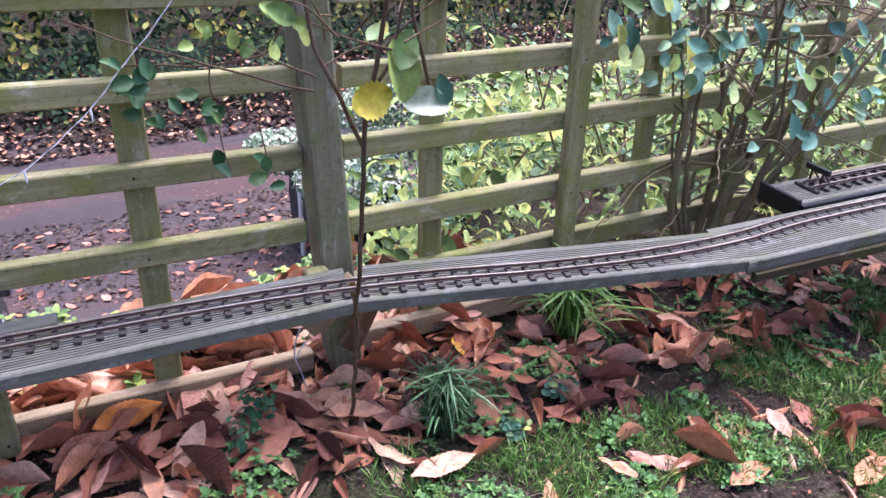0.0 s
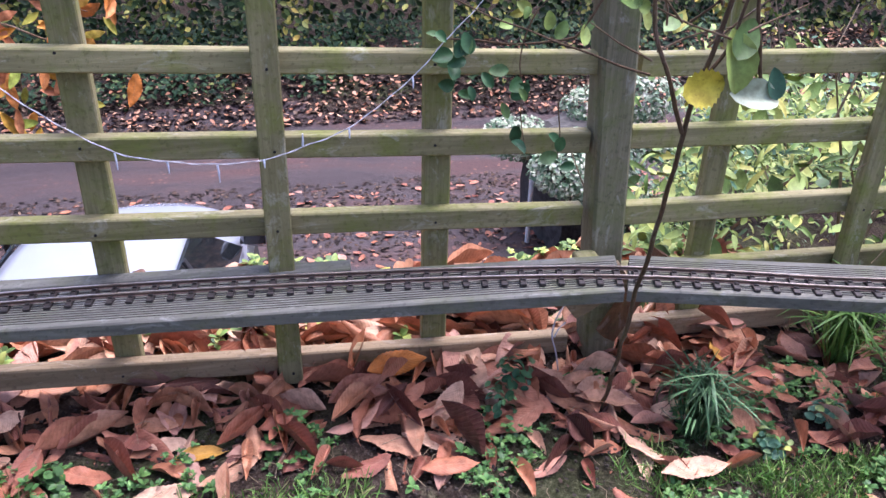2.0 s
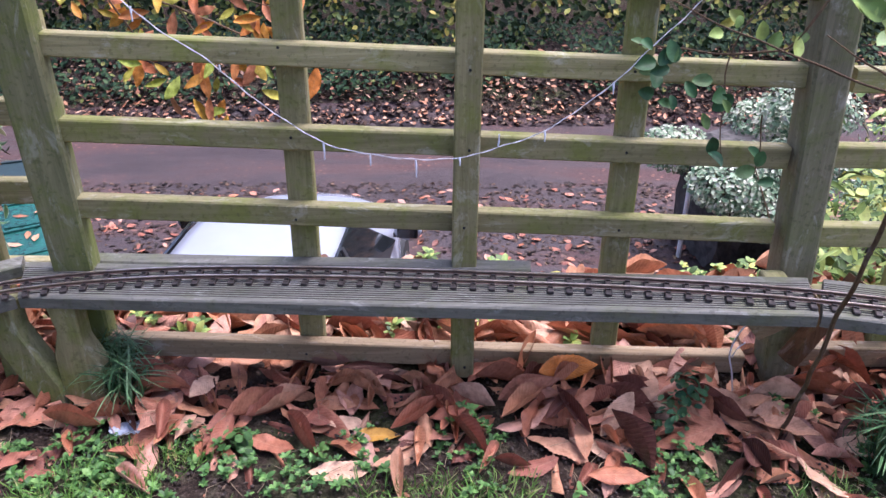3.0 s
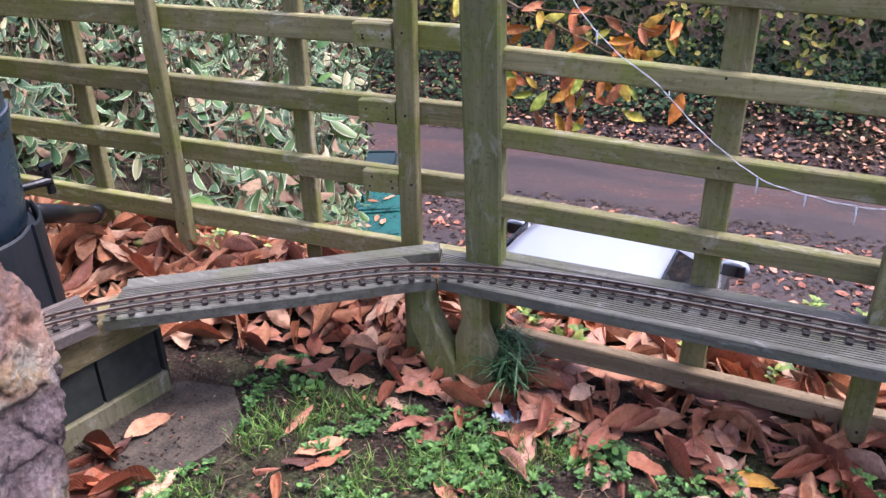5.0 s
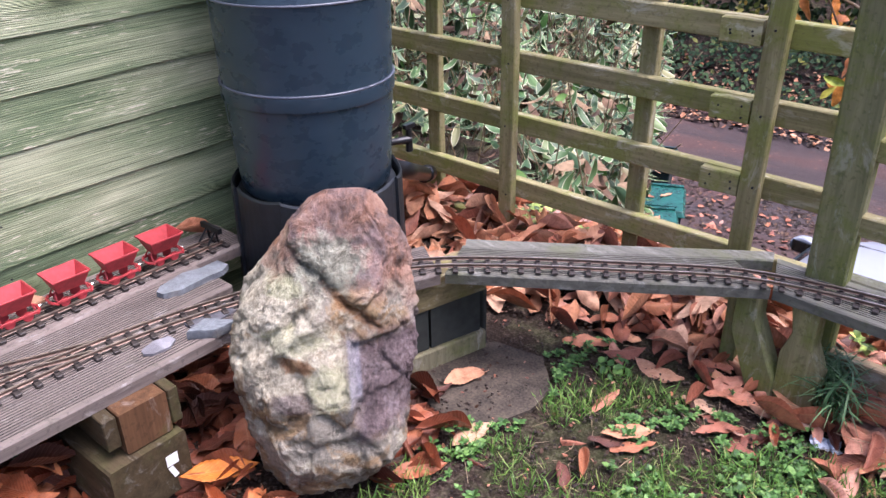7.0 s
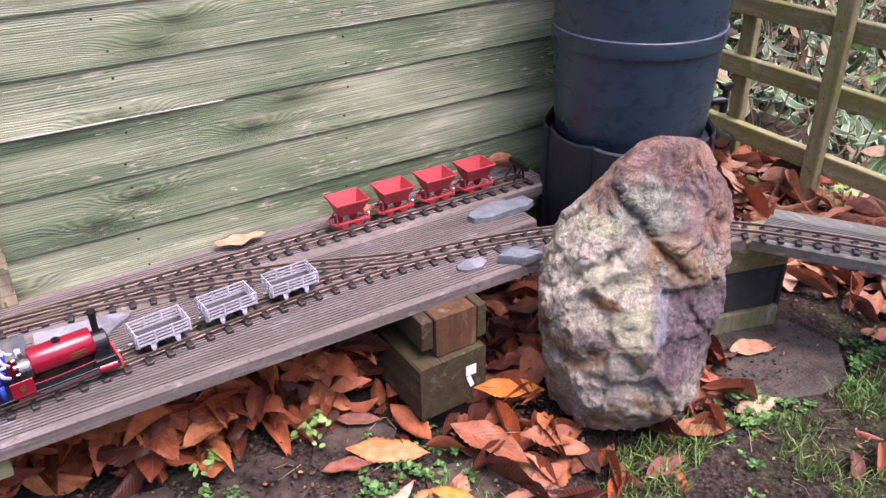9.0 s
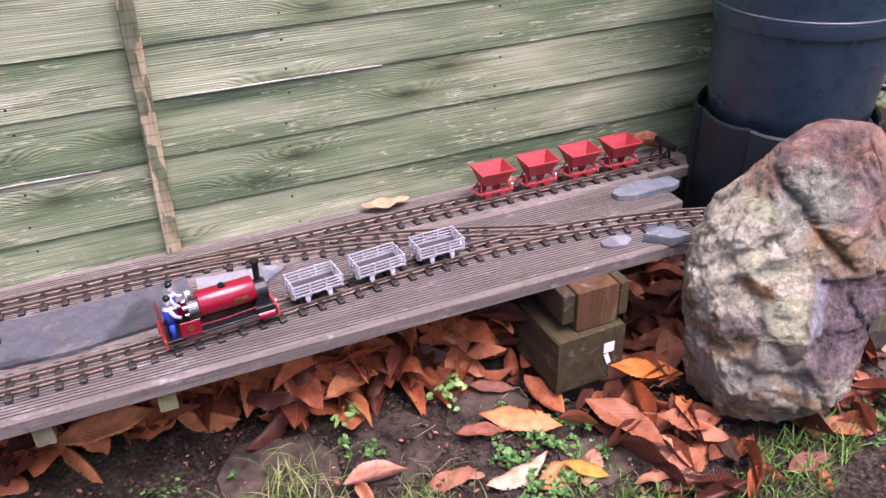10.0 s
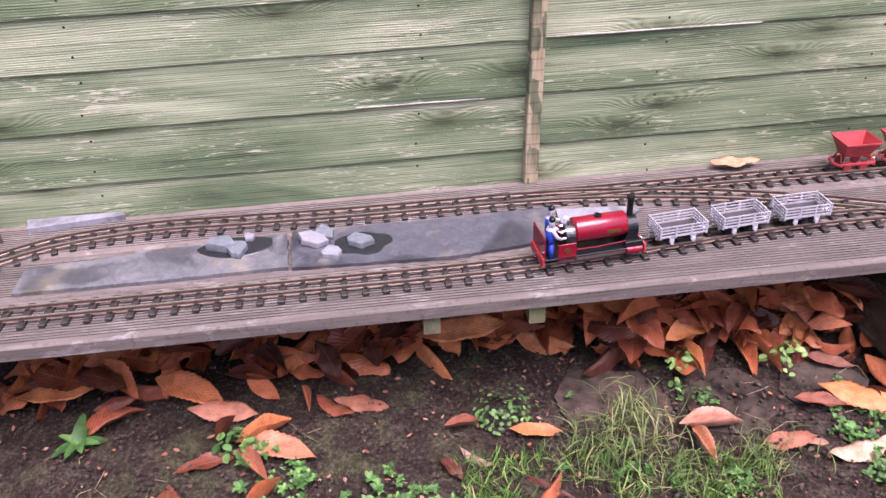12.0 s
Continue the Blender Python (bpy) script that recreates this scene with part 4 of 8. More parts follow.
def rail_into(bm, pts):
    prof = [(-0.0024, 0.007), (0.0024, 0.007), (0.0009, 0.0085), (0.0009, 0.0125), (0.0015, 0.0132), (0.0015, 0.0152), (-0.0015, 0.0152), (-0.0015, 0.0132), (-0.0009, 0.0125), (-0.0009, 0.0085)]
    rings = []
    for i, p in enumerate(pts):
        d = pts[min(i + 1, len(pts) - 1)] - pts[max(i - 1, 0)]
        n = np.array([-d[1], d[0]]) / np.hypot(d[0], d[1])
        rings.append([bm.verts.new((p[0] + n[0] * a, p[1] + n[1] * a, p[2] + b)) for a, b in prof])
    m = len(prof)
    for r0, r1 in zip(rings, rings[1:]):
        for k in range(m):
            f = bm.faces.new((r0[k], r1[k], r1[(k + 1) % m], r0[(k + 1) % m]))
            f.material_index = 1 if k in (4, 5, 6) else 0
    bm.faces.new(rings[0])
    bm.faces.new(rings[-1][::-1])
    bmesh.ops.recalc_face_normals(bm, faces=bm.faces[:])


def build_track(name, label, pts, pitch=0.037, sleepers=(0.0, 9e9)):
    t = thing(name, label, "railway track", "tracks")
    P = smooth_path([(x, y, deck_z(x, y) + 0.0005 if len(q) == 0 else q[0]) for x, y, *q in pts], pitch)
    d = np.gradient(P, axis=0)
    ang = np.arctan2(d[:, 1], d[:, 0])
    for i, (p, a) in enumerate(zip(P, ang)):
        if sleepers[0] <= i * pitch <= sleepers[1]:
            o = new("sleeper", SLEEPER)
            o.parent = t
            o.matrix_local = pose(p[0], p[1], p[2], 0, 0, math.degrees(a) + 90 + RNG.normal(0, 1.2))
    fine = smooth_path(P, 0.03)
    d = np.gradient(fine, axis=0)
    n = np.stack([-d[:, 1], d[:, 0], 0 * d[:, 0]], 1)
    n /= np.linalg.norm(n, axis=1, keepdims=True)
    for s in (-1, 1):
        bm = bmesh.new()
        rail_into(bm, fine + n * s * GAUGE / 2)
        part("rail", bm, M["rail"], t).data.materials.append(M["railtop"])
    return t, P


MAIN = [(-0.55, -3.6), (-0.55, -3.0), (-0.55, -2.4), (-0.551, -2.05), (-0.558, -1.88), (-0.578, -1.68), (-0.602, -1.45), (-0.607, -1.25), (-0.59, -1.06), (-0.535, -0.83), (-0.445, -0.63), (-0.335, -0.475), (-0.18, -0.345), (0.02, -0.21), (0.2, -0.095), (0.36, -0.04), (0.55, -0.022), (0.75, -0.026), (1.0, -0.047), (1.25, -0.076), (1.5, -0.11), (1.75, -0.155), (1.98, -0.215), (2.2, -0.28), (2.45, -0.333), (2.66, -0.352), (2.86, -0.347), (3.2, -0.37), (3.6, -0.40), (3.85, -0.415)]
track_main, P_MAIN = build_track("railway_track", "narrow gauge model track with dark sleepers on the deck", MAIN)
track_side, P_SIDE = build_track("railway_track", "model siding track along the green shed wall", [(-0.795, -0.70), (-0.797, -1.2), (-0.80, -1.7), (-0.80, -2.2), (-0.81, -2.5), (-0.815, -2.65), (-0.79, -2.83), (-0.735, -2.95), (-0.66, -3.06), (-0.6, -3.16)])
track_x, P_X = build_track("railway_track", "model crossover track joining siding and main line", [(-0.603, -1.12), (-0.633, -1.2), (-0.683, -1.32), (-0.728, -1.46), (-0.765, -1.62), (-0.79, -1.78), (-0.80, -1.95)], sleepers=(0.12, 0.7))
track_r, P_R = build_track("railway_track", "short model siding with a black buffer stop", [(3.02, -0.228, 0.336), (3.5, -0.255, 0.336), (4.1, -0.29, 0.336)])


# ---- shed ----
SHED_X = -0.905
shed_wall = tagged(new("wall_shed"), "green-painted overlapping timber boards of a shed wall, weathered", "shed wall", kind="structure")


def shed_board(y0, y1, z, pitch, seed):
    """A lapped board: its lower edge stands proud and is uneven."""
    bm = bmesh.new()
    n = max(6, int((y1 - y0) / 0.09))
    rings = []
    for i in range(n + 1):
        y = y0 + (y1 - y0) * i / n
        w = noise.noise(Vector((y * 2.3, seed * 5.1, 0))) * 0.0035 + noise.noise(Vector((y * 9, seed * 3.3, 2))) * 0.0012
        o = noise.noise(Vector((y * 1.5, seed * 2.7, 9))) * 0.002
        prof = [(0.003, z + w), (0.0090 + o, z + w), (0.0102 + o, z + w + 0.002), (0.005, z + pitch + 0.008), (-0.003, z + pitch + 0.008)]
        rings.append([bm.verts.new((SHED_X + a, y, b)) for a, b in prof])
    for r0, r1 in zip(rings, rings[1:]):
        for k in range(5):
            bm.faces.new((r0[k], r1[k], r1[(k + 1) % 5], r0[(k + 1) % 5]))
    bm.faces.new(rings[0])
    bm.faces.new(rings[-1][::-1])
    bmesh.ops.recalc_face_normals(bm, faces=bm.faces[:])
    part("board", bm, M["shed"], shed_wall)


LV_R = [0.02, 0.135, 0.25, 0.365, 0.482, 0.597, 0.702, 0.812, 0.925, 1.04, 1.155, 1.27, 1.385, 1.5]
LV_L = [0.02, 0.13, 0.242, 0.357, 0.478, 0.597, 0.702, 0.815, 0.925, 1.04, 1.155, 1.27, 1.385, 1.5]
for k in range(len(LV_R) - 1):
    shed_board(-1.846, -0.36, LV_R[k], LV_R[k + 1] - LV_R[k], k + 1)
    shed_board(-4.2, -1.848, LV_L[k], LV_L[k + 1] - LV_L[k], k + 21)
boxpart("backing", -0.95, SHED_X - 0.005, -4.2, -0.36, 0.0, 1.5, M["black_panel"], shed_wall, 0.0)
bm = beam_mesh((SHED_X + 0.018, -1.858, 0.284), (SHED_X + 0.028, -1.832, 1.5), 0.028, 0.030, 0.001, 0.002, 14, 77)
part("batten", bm, M["bare_wood"], shed_wall, "upright cover strip worn to bare wood")
bm = beam_mesh((SHED_X + 0.010, -0.348, 0.0), (SHED_X + 0.010, -0.348, 1.5), 0.022, 0.02, 0.001, 0.002, 8, 78)
part("corner_trim", bm, M["black_panel"], shed_wall)
side = tagged(new("wall_shed_side"), "green-painted timber side wall of the shed", "shed wall", kind="structure")
boxpart("side_boards", -2.8, -0.953, -0.40, -0.365, 0.0, 1.5, M["shed"], side, 0.004)
# slivers of bare wood split off along the laps
for y0, y1, z0, z1 in ((-2.22, -1.955, 0.482, 0.480), (-1.81, -1.38, 0.600, 0.597)):
    bm = beam_mesh((SHED_X + 0.0105, y0, z0), (SHED_X + 0.0105, y1, z1), 0.004, 0.003, 0.0012, 0.0008, 14, 91)
    part("sliver", bm, M["splinter"], shed_wall, "pale split sliver along the lap")
# nail heads, two to a board
for y in (-2.75, -2.09, -1.588, -1.118):
    levels = LV_L if y < -1.85 else LV_R
    for k in range(2, 10):
        for f in (0.26, 0.8):
            z = levels[k] + f * (levels[k + 1] - levels[k]) + 0.004 * math.sin(k * 7 + y * 3)
            yy = y + 0.012 * math.sin(k * 5 + f * 9)
            x = SHED_X + 0.0102 - 0.005 * f
            bm = bmesh.new()
            cyl_into(bm, (x - 0.006, yy, z), (x + 0.0006, yy, z), 0.0026, None, 8)
            part("nail", bm, M["black"], shed_wall)


# ---- water butt on its stand ----
def lathe_into(bm, prof, cx, cy, seg=64):
    rings = []
    for r, z in prof:
        rings.append([bm.verts.new((cx + r * math.cos(2 * math.pi * k / seg), cy + r * math.sin(2 * math.pi * k / seg), z)) for k in range(seg)])
    for r0, r1 in zip(rings, rings[1:]):
        for k in range(seg):
            bm.faces.new((r0[k], r0[(k + 1) % seg], r1[(k + 1) % seg], r1[k]))
    bm.faces.new(rings[0][::-1])
    bm.faces.new(rings[-1])


BX, BY = -0.669, -0.486
butt = thing("water_butt", "dark blue-black ribbed plastic water butt beside the shed", "water butt")
bm = bmesh.new()
lathe_into(bm, [(r * 1.02, z) for r, z in [(0.160, 0.41), (0.171, 0.425), (0.176, 0.47), (0.181, 0.55), (0.1845, 0.61), (0.1855, 0.633), (0.1858, 0.6345), (0.1895, 0.6355), (0.190, 0.638), (0.191, 0.664), (0.1905, 0.668), (0.1872, 0.672), (0.187, 0.675), (0.187, 0.69), (0.189, 0.76), (0.190, 0.83), (0.192, 0.846), (0.192, 0.856), (0.188, 0.864), (0.187, 0.9), (0.183, 1.0), (0.178, 1.1), (0.17, 1.2), (0.165, 1.22)]], BX, BY)
part("barrel", bm, M["butt"], butt, smooth=True)
for z, r in ((0.671, 0.1933), (0.852, 0.1958)):
    bm = bmesh.new()
    ring = [(BX + r * math.cos(a), BY + r * math.sin(a), z) for a in np.linspace(0, 2 * math.pi, 65)]
    tube_into(bm, ring, 0.0030, 6)
    part("rib", bm, M["butt_edge"], butt, "paler rib with its highlight in the colour", smooth=True)
bm = bmesh.new()
tube_into(bm, [(-0.628, -0.33, 0.463), (-0.612, -0.27, 0.457), (-0.602, -0.235, 0.455)], [0.010, 0.009, 0.012], 12)
tube_into(bm, [(-0.602, -0.236, 0.425), (-0.602, -0.236, 0.485)], [0.010, 0.008], 10)
bx(bm, -0.608, -0.596, -0.252, -0.218, 0.485, 0.496)
part("tap", bm, M["black"], butt, "black plastic tap")
stand = thing("butt_stand", "black moulded plastic stand under the water butt", "stand")
for k in range(8):
    a0 = 2 * math.pi * (k + 0.012) / 8 - 0.35
    a1 = 2 * math.pi * (k + 0.988) / 8 - 0.35
    bm = bmesh.new()
    cols = []
    for i in range(9):
        f = i / 8
        a = a0 + (a1 - a0) * f
        rise = 0.007 * (abs(2 * f - 1) ** 3)
        out = 0.006 * (1 if k % 2 else 0)
        cols.append([bm.verts.new((BX + (r + out) * math.cos(a), BY + (r + out) * math.sin(a), z)) for r, z in ((0.204, 0.0), (0.198, 0.30), (0.196, 0.425 + rise), (0.192, 0.43 + rise), (0.188, 0.425 + rise), (0.188, 0.0))])
    for c0, c1 in zip(cols, cols[1:]):
        for j in range(6):
            bm.faces.new((c0[j], c1[j], c1[(j + 1) % 6], c0[(j + 1) % 6]))
    bm.faces.new(cols[0])
    bm.faces.new(cols[-1][::-1])
    bmesh.ops.recalc_face_normals(bm, faces=bm.faces[:])
    part("panel", bm, M["butt_stand"], stand)
bm = bmesh.new()
lathe_into(bm, [(0.187, 0.0), (0.187, 0.408), (0.172, 0.412)], BX, BY)
part("core", bm, M["butt_stand"], stand)
pipe = thing("drain_pipe", "short black plastic pipe beside the water butt", "pipe")
bm = bmesh.new()
tube_into(bm, [(-0.605, -0.31, 0.405), (-0.86, 0.10, 0.185)], 0.024, 16)
tube_into(bm, [(-0.855, 0.09, 0.188), (-0.885, 0.145, 0.168)], 0.027, 16)
part("tube", bm, M["black"], pipe, smooth=True)


# ---- boulder ----
def chunks(p, freq, amp, shift):
    """Broken stone: cells that each tilt their own way, with steps between them."""
    w = p * freq + Vector((shift, 2 * shift, 0))
    w = w + noise.noise_vector(p * freq * 0.9) * 0.35
    near, cells = noise.voronoi(w)
    tilt = noise.noise_vector(cells[0] * 3.7 + Vector((0.31, 0.17, 0.53)))
    return amp * (w - cells[0]).dot(tilt) - amp * 0.22 * max(0.0, 1 - (near[1] - near[0]) * 9)


def relief(p):
    """The folds on the stone's face: a cap with a slanting crack, a lower bulge, a fresh square break."""
    y, z = p.y + 0.006 * noise.noise(p * 35), p.z + 0.006 * noise.noise(p * 35 + Vector((4, 0, 0)))
    out = 0.0

    def side(y0, z0, y1, z1):
        L = math.hypot(y1 - y0, z1 - z0)
        dy, dz = (y1 - y0) / L, (z1 - z0) / L
        along = ((y - y0) * dy + (z - z0) * dz) / L
        return (y - y0) * -dz + (z - z0) * dy, min(max(min(along + 0.1, 1.1 - along) / 0.15, 0.0), 1.0)

    d, on = side(-0.01, 0.505, 0.145, 0.365)
    out += on * (0.014 * math.exp(-max(d, 0.0) / 0.05) * (d > 0) - 0.012 * math.exp(-(d / 0.010) ** 2))
    d, on = side(-0.15, 0.28, 0.035, 0.415)
    out += on * (0.016 * math.exp(-max(-d, 0.0) / 0.06) * (d < 0) - 0.014 * math.exp(-((d - 0.004) / 0.010) ** 2))
    inside = min((y - 0.088) / 0.005, (0.352 - z) / 0.008, (z - 0.18 - 0.25 * (0.2 - y)) / 0.02)
    out -= 0.016 * min(max(inside, 0.0), 1.0)
    d, on = side(-0.13, 0.20, 0.09, 0.165)
    out -= on * 0.010 * math.exp(-(d / 0.012) ** 2)
    return out


def build_boulder():
    """An upright slab of stone: leaning outline, a steep dark face on one side, broken edges."""
    levels = [(0.0, -0.15, 0.15, 0.12), (0.05, -0.172, 0.172, 0.135), (0.13, -0.183, 0.192, 0.14), (0.24, -0.186, 0.205, 0.14), (0.34, -0.168, 0.222, 0.135), (0.42, -0.13, 0.226, 0.122), (0.48, -0.085, 0.22, 0.107), (0.53, -0.035, 0.20, 0.09), (0.56, 0.005, 0.175, 0.066), (0.578, 0.035, 0.145, 0.036)]
    Z = np.array([l[0] for l in levels])
    top = Z[-1]
    rng = np.random.default_rng(5)
    planes = []
    for _ in range(26):
        n = Vector((abs(rng.normal(0.9, 0.35)), rng.normal(0, 0.6), rng.normal(0.05, 0.5))).normalized()
        c0 = Vector((0.0, rng.uniform(-0.12, 0.15), rng.uniform(0.05, 0.5)))
        planes.append((n, n.dot(c0) + rng.uniform(0.085, 0.12) + 0.15 * n.x * max(0.0, 1 - c0.z / 0.48)))
    HARD = [(Vector((0.05, -0.75, 0.66)).normalized(), 0.352), (Vector((0.05, 0.92, 0.39)).normalized(), 0.358), (Vector((0.55, 0.75, 0.3)).normalized(), 0.262), (Vector((0.8, -0.2, 0.55)).normalized(), 0.335), (Vector((0.75, -0.62, 0.1)).normalized(), 0.235)]
    KNOT = (0.0, 0.12, 0.25, 0.38, 0.48, 0.58)
    LEFT, RIGHT, BULGE = (0.04, 0.047, 0.011, -0.003, 0.041, 0.005), (-0.053, 0.011, 0.024, 0.009, 0.007, -0.015), (-0.06, 0.026, 0.024, -0.017, -0.058, -0.013)
    bm = bmesh.new()
    nz, na = 140, 250
    rings = []
    for i in range(nz + 1):
        z = top * i / nz
        lo, hi, th = (np.interp(z, Z, [l[k] for l in levels]) for k in (1, 2, 3))
        c, h = (lo + hi) / 2, (hi - lo) / 2
        ring = []
        for k in range(na):
            a = 2 * math.pi * k / na
            ca, sa = math.cos(a), math.sin(a)
            e = 0.66
            y = c + h * math.copysign(abs(sa) ** e, sa)
            x = th * math.copysign(abs(ca) ** e, ca)
            if x > 0:
                # a steep dark face on one side, and the front leaning back towards the top
                back = max(0.0, y - 0.02) * 0.42 + max(0.0, z - 0.34) * 0.15
                x *= max(0.2, 1 - back / th)
            x += 0.15 * max(0.0, 1 - z / 0.48)
            p = Vector((x, y, z))
            for n, dd in planes:
                q = p.dot(n) - dd
                if q > 0:
                    p -= n * min(q, 0.02) * 0.85
            for n, dd in HARD:
                q = p.dot(n) - dd
                if q > 0:
                    p -= n * q
            q = p * 11
            amp = noise.fractal(q, 1.0, 2.0, 6) * 0.003 + noise.fractal(q * 4.5, 0.6, 2.2, 4) * 0.0035
            amp += chunks(p, 7.0, 0.017, 0.0) + chunks(p, 18.0, 0.010, 3.0) + chunks(p, 48.0, 0.006, 7.0)
            fade = min(1.0, (top - z) / 0.05 + 0.15)
            # settle the outline: broad foot, shoulders, narrow top
            f = min(max((p.y + 0.18) / 0.40, 0.0), 1.0)
            bx = np.interp(p.z, KNOT, BULGE) * min(max(p.x / 0.15, -0.3), 1.5)
            p = Vector((p.x + bx, p.y + np.interp(p.z, KNOT, LEFT) * (1 - f) + np.interp(p.z, KNOT, RIGHT) * f, p.z * 1.049))
            front = min(max((ca + 0.1) / 0.5, 0.0), 1.0)
            ring.append(bm.verts.new((p.x + ca * amp * fade + front * relief(p), p.y + sa * amp * fade, p.z + noise.noise(q) * 0.005 * fade)))
        rings.append(ring)
    for r0, r1 in zip(rings, rings[1:]):
        for k in range(na):
            bm.faces.new((r0[k], r0[(k + 1) % na], r1[(k + 1) % na], r1[k]))
    bm.faces.new(rings[0][::-1])
    cap = bm.verts.new(sum((v.co for v in rings[-1]), Vector()) / na + Vector((0, 0, 0.004)))
    for k in range(na):
        bm.faces.new((rings[-1][k], rings[-1][(k + 1) % na], cap))
    ob = part("boulder", bm, M["rock"], smooth=True)
    tagged(ob, "upright grey and rust quartz boulder with lichen patches", "boulder")
    ob.matrix_world = pose(-0.295, -0.865, -0.01, 0, -3, -42)
    return ob


build_boulder()


# ---- timber supports under the deck ----
sup = thing("deck_support", "stacked timber blocks holding up the deck with a torn label", "support block")
bm = beam_mesh((-0.41, -1.145, 0.105), (-0.86, -1.16, 0.105), 0.155, 0.125, 0.002, 0.004, 4, 61)
part("lower_block", bm, M["block"], sup)
bm = beam_mesh((-0.425, -1.13, 0.2125), (-0.86, -1.13, 0.2125), 0.092, 0.088, 0.002, 0.003, 4, 62)
part("upper_block", bm, M["block_z"], sup)
boxpart("side_cleat", -0.56, -0.43, -1.205, -1.179, 0.19, 0.256, M["block"], sup)
boxpart("side_cleat", -0.56, -0.425, -1.081, -1.06, 0.18, 0.256, M["block"], sup)
boxpart("foot", -0.80, -0.42, -1.22, -1.08, -0.01, 0.0425, M["black"], sup, 0.004, label="black plastic foot")
boxpart("label", -0.4095, -0.4088, -1.118, -1.094, 0.108, 0.132, M["label"], sup, 0.0, label="torn white label")
boxpart("label", -0.4095, -0.4088, -1.112, -1.102, 0.078, 0.106, M["label"], sup, 0.0, Matrix.Translation((-0.409, -1.107, 0.09)) @ Matrix.Rotation(radians(20), 4, "X") @ Matrix.Translation((0.409, 1.107, -0.09)), "torn white label")

sup2 = thing("deck_support", "timber and black board crib under the deck joint", "support block")
a, b = Vector((-0.366, -0.62, 0)), Vector((-0.282, -0.325, 0))
d = (b - a).normalized()
n = Vector((-d.y, d.x, 0))
for z, h, mat, off in ((0.03, 0.06, "post_grey", 0.0), (0.1175, 0.113, "black_panel", 0.010), (0.2145, 0.079, "crib", 0.0)):
    p, q = a + n * (0.04 + off), b + n * (0.04 + off)
    if mat == "black_panel":
        mid = (p + q) / 2
        for s, e in ((p, mid - d * 0.003), (mid + d * 0.003, q - d * 0.01)):
            part("panel", beam_mesh((s.x, s.y, z), (e.x, e.y, z), 0.08, h, 0.001, 0.002, 4, 63), M[mat], sup2, "black-stained board")
    else:
        part("timber", beam_mesh((p.x, p.y, z), (q.x, q.y, z), 0.08, h, 0.001, 0.003, 4, 64), M[mat], sup2)
boxpart("end_board", -0.40, -0.292, -0.322, -0.308, 0.0, 0.17, M["black_panel"], sup2)


def bracket(x, y, turn, poly, mat, label):
    """A knee brace sawn from thick board: upright at the top, kicking out to a slanted foot."""
    t = thing("deck_bracket", label, "bracket", "brackets")
    bm = bmesh.new()
    lo = [bm.verts.new((p, -0.024, z)) for p, z in poly]
    hi = [bm.verts.new((p, 0.024, z)) for p, z in poly]
    bm.faces.new(lo[::-1])
    bm.faces.new(hi)
    for k in range(len(poly)):
        bm.faces.new((lo[k], lo[(k + 1) % len(poly)], hi[(k + 1) % len(poly)], hi[k]))
    bmesh.ops.recalc_face_normals(bm, faces=bm.faces[:])
    bevel(bm, 0.003)
    part("block", bm, mat, t)
    t.matrix_world = pose(x, y, 0.0, 0, 0, turn)


bracket(0.243, -0.045, -8, [(-0.026, 0.254), (0.024, 0.254), (0.026, 0.19), (0.088, 0.06), (0.094, -0.012), (0.04, -0.012), (-0.026, 0.14)], M["post"], "dark olive sawn knee brace under the deck corner")
bracket(0.358, -0.048, -4, [(-0.024, 0.254), (0.036, 0.254), (0.036, 0.165), (0.064, 0.10), (0.06, 0.02), (0.03, -0.012), (-0.028, -0.012), (-0.03, 0.13), (-0.012, 0.19)], M["fence_z"], "green-stained sawn knee brace against the corner post")
stub = thing("fence_stub", "short olive-stained post stub beside the corner", "post stub")
part("stub", beam_mesh((0.197, 0.0, -0.03), (0.197, 0.0, 0.254), 0.036, 0.03, 0.001, 0.003, 4, 66), M["post"], stub)
brk = thing("deck_bracket", "split timber arm bracing the deck to the post", "bracket", "brackets")
part("arm", beam_mesh((1.755, -0.06, 0.19), (1.865, -0.075, 0.275), 0.04, 0.05, 0.002, 0.004, 4, 71), M["fence_low"], brk)
part("arm", beam_mesh((1.85, -0.05, 0.10), (1.97, -0.03, 0.285), 0.035, 0.04, 0.002, 0.004, 4, 72), M["block_z"], brk)
part("cleat", beam_mesh((1.80, -0.12, 0.27), (1.80, 0.0, 0.27), 0.05, 0.04, 0.001, 0.003, 3, 73), M["fence_y"], brk)
for y in (-2.12, -1.93):
    part("joist_end", beam_mesh((-0.475, y, 0.236), (-0.86, y, 0.236), 0.03, 0.042, 0.001, 0.002, 3, int(-y * 10)), M["post_grey"], deck, "short joist end under the boards")
part("edge_strip", beam_mesh((2.62, -0.442, 0.290), (3.3, -0.492, 0.292), 0.016, 0.022, 0.001, 0.002, 3, 75), M["block"], deck)


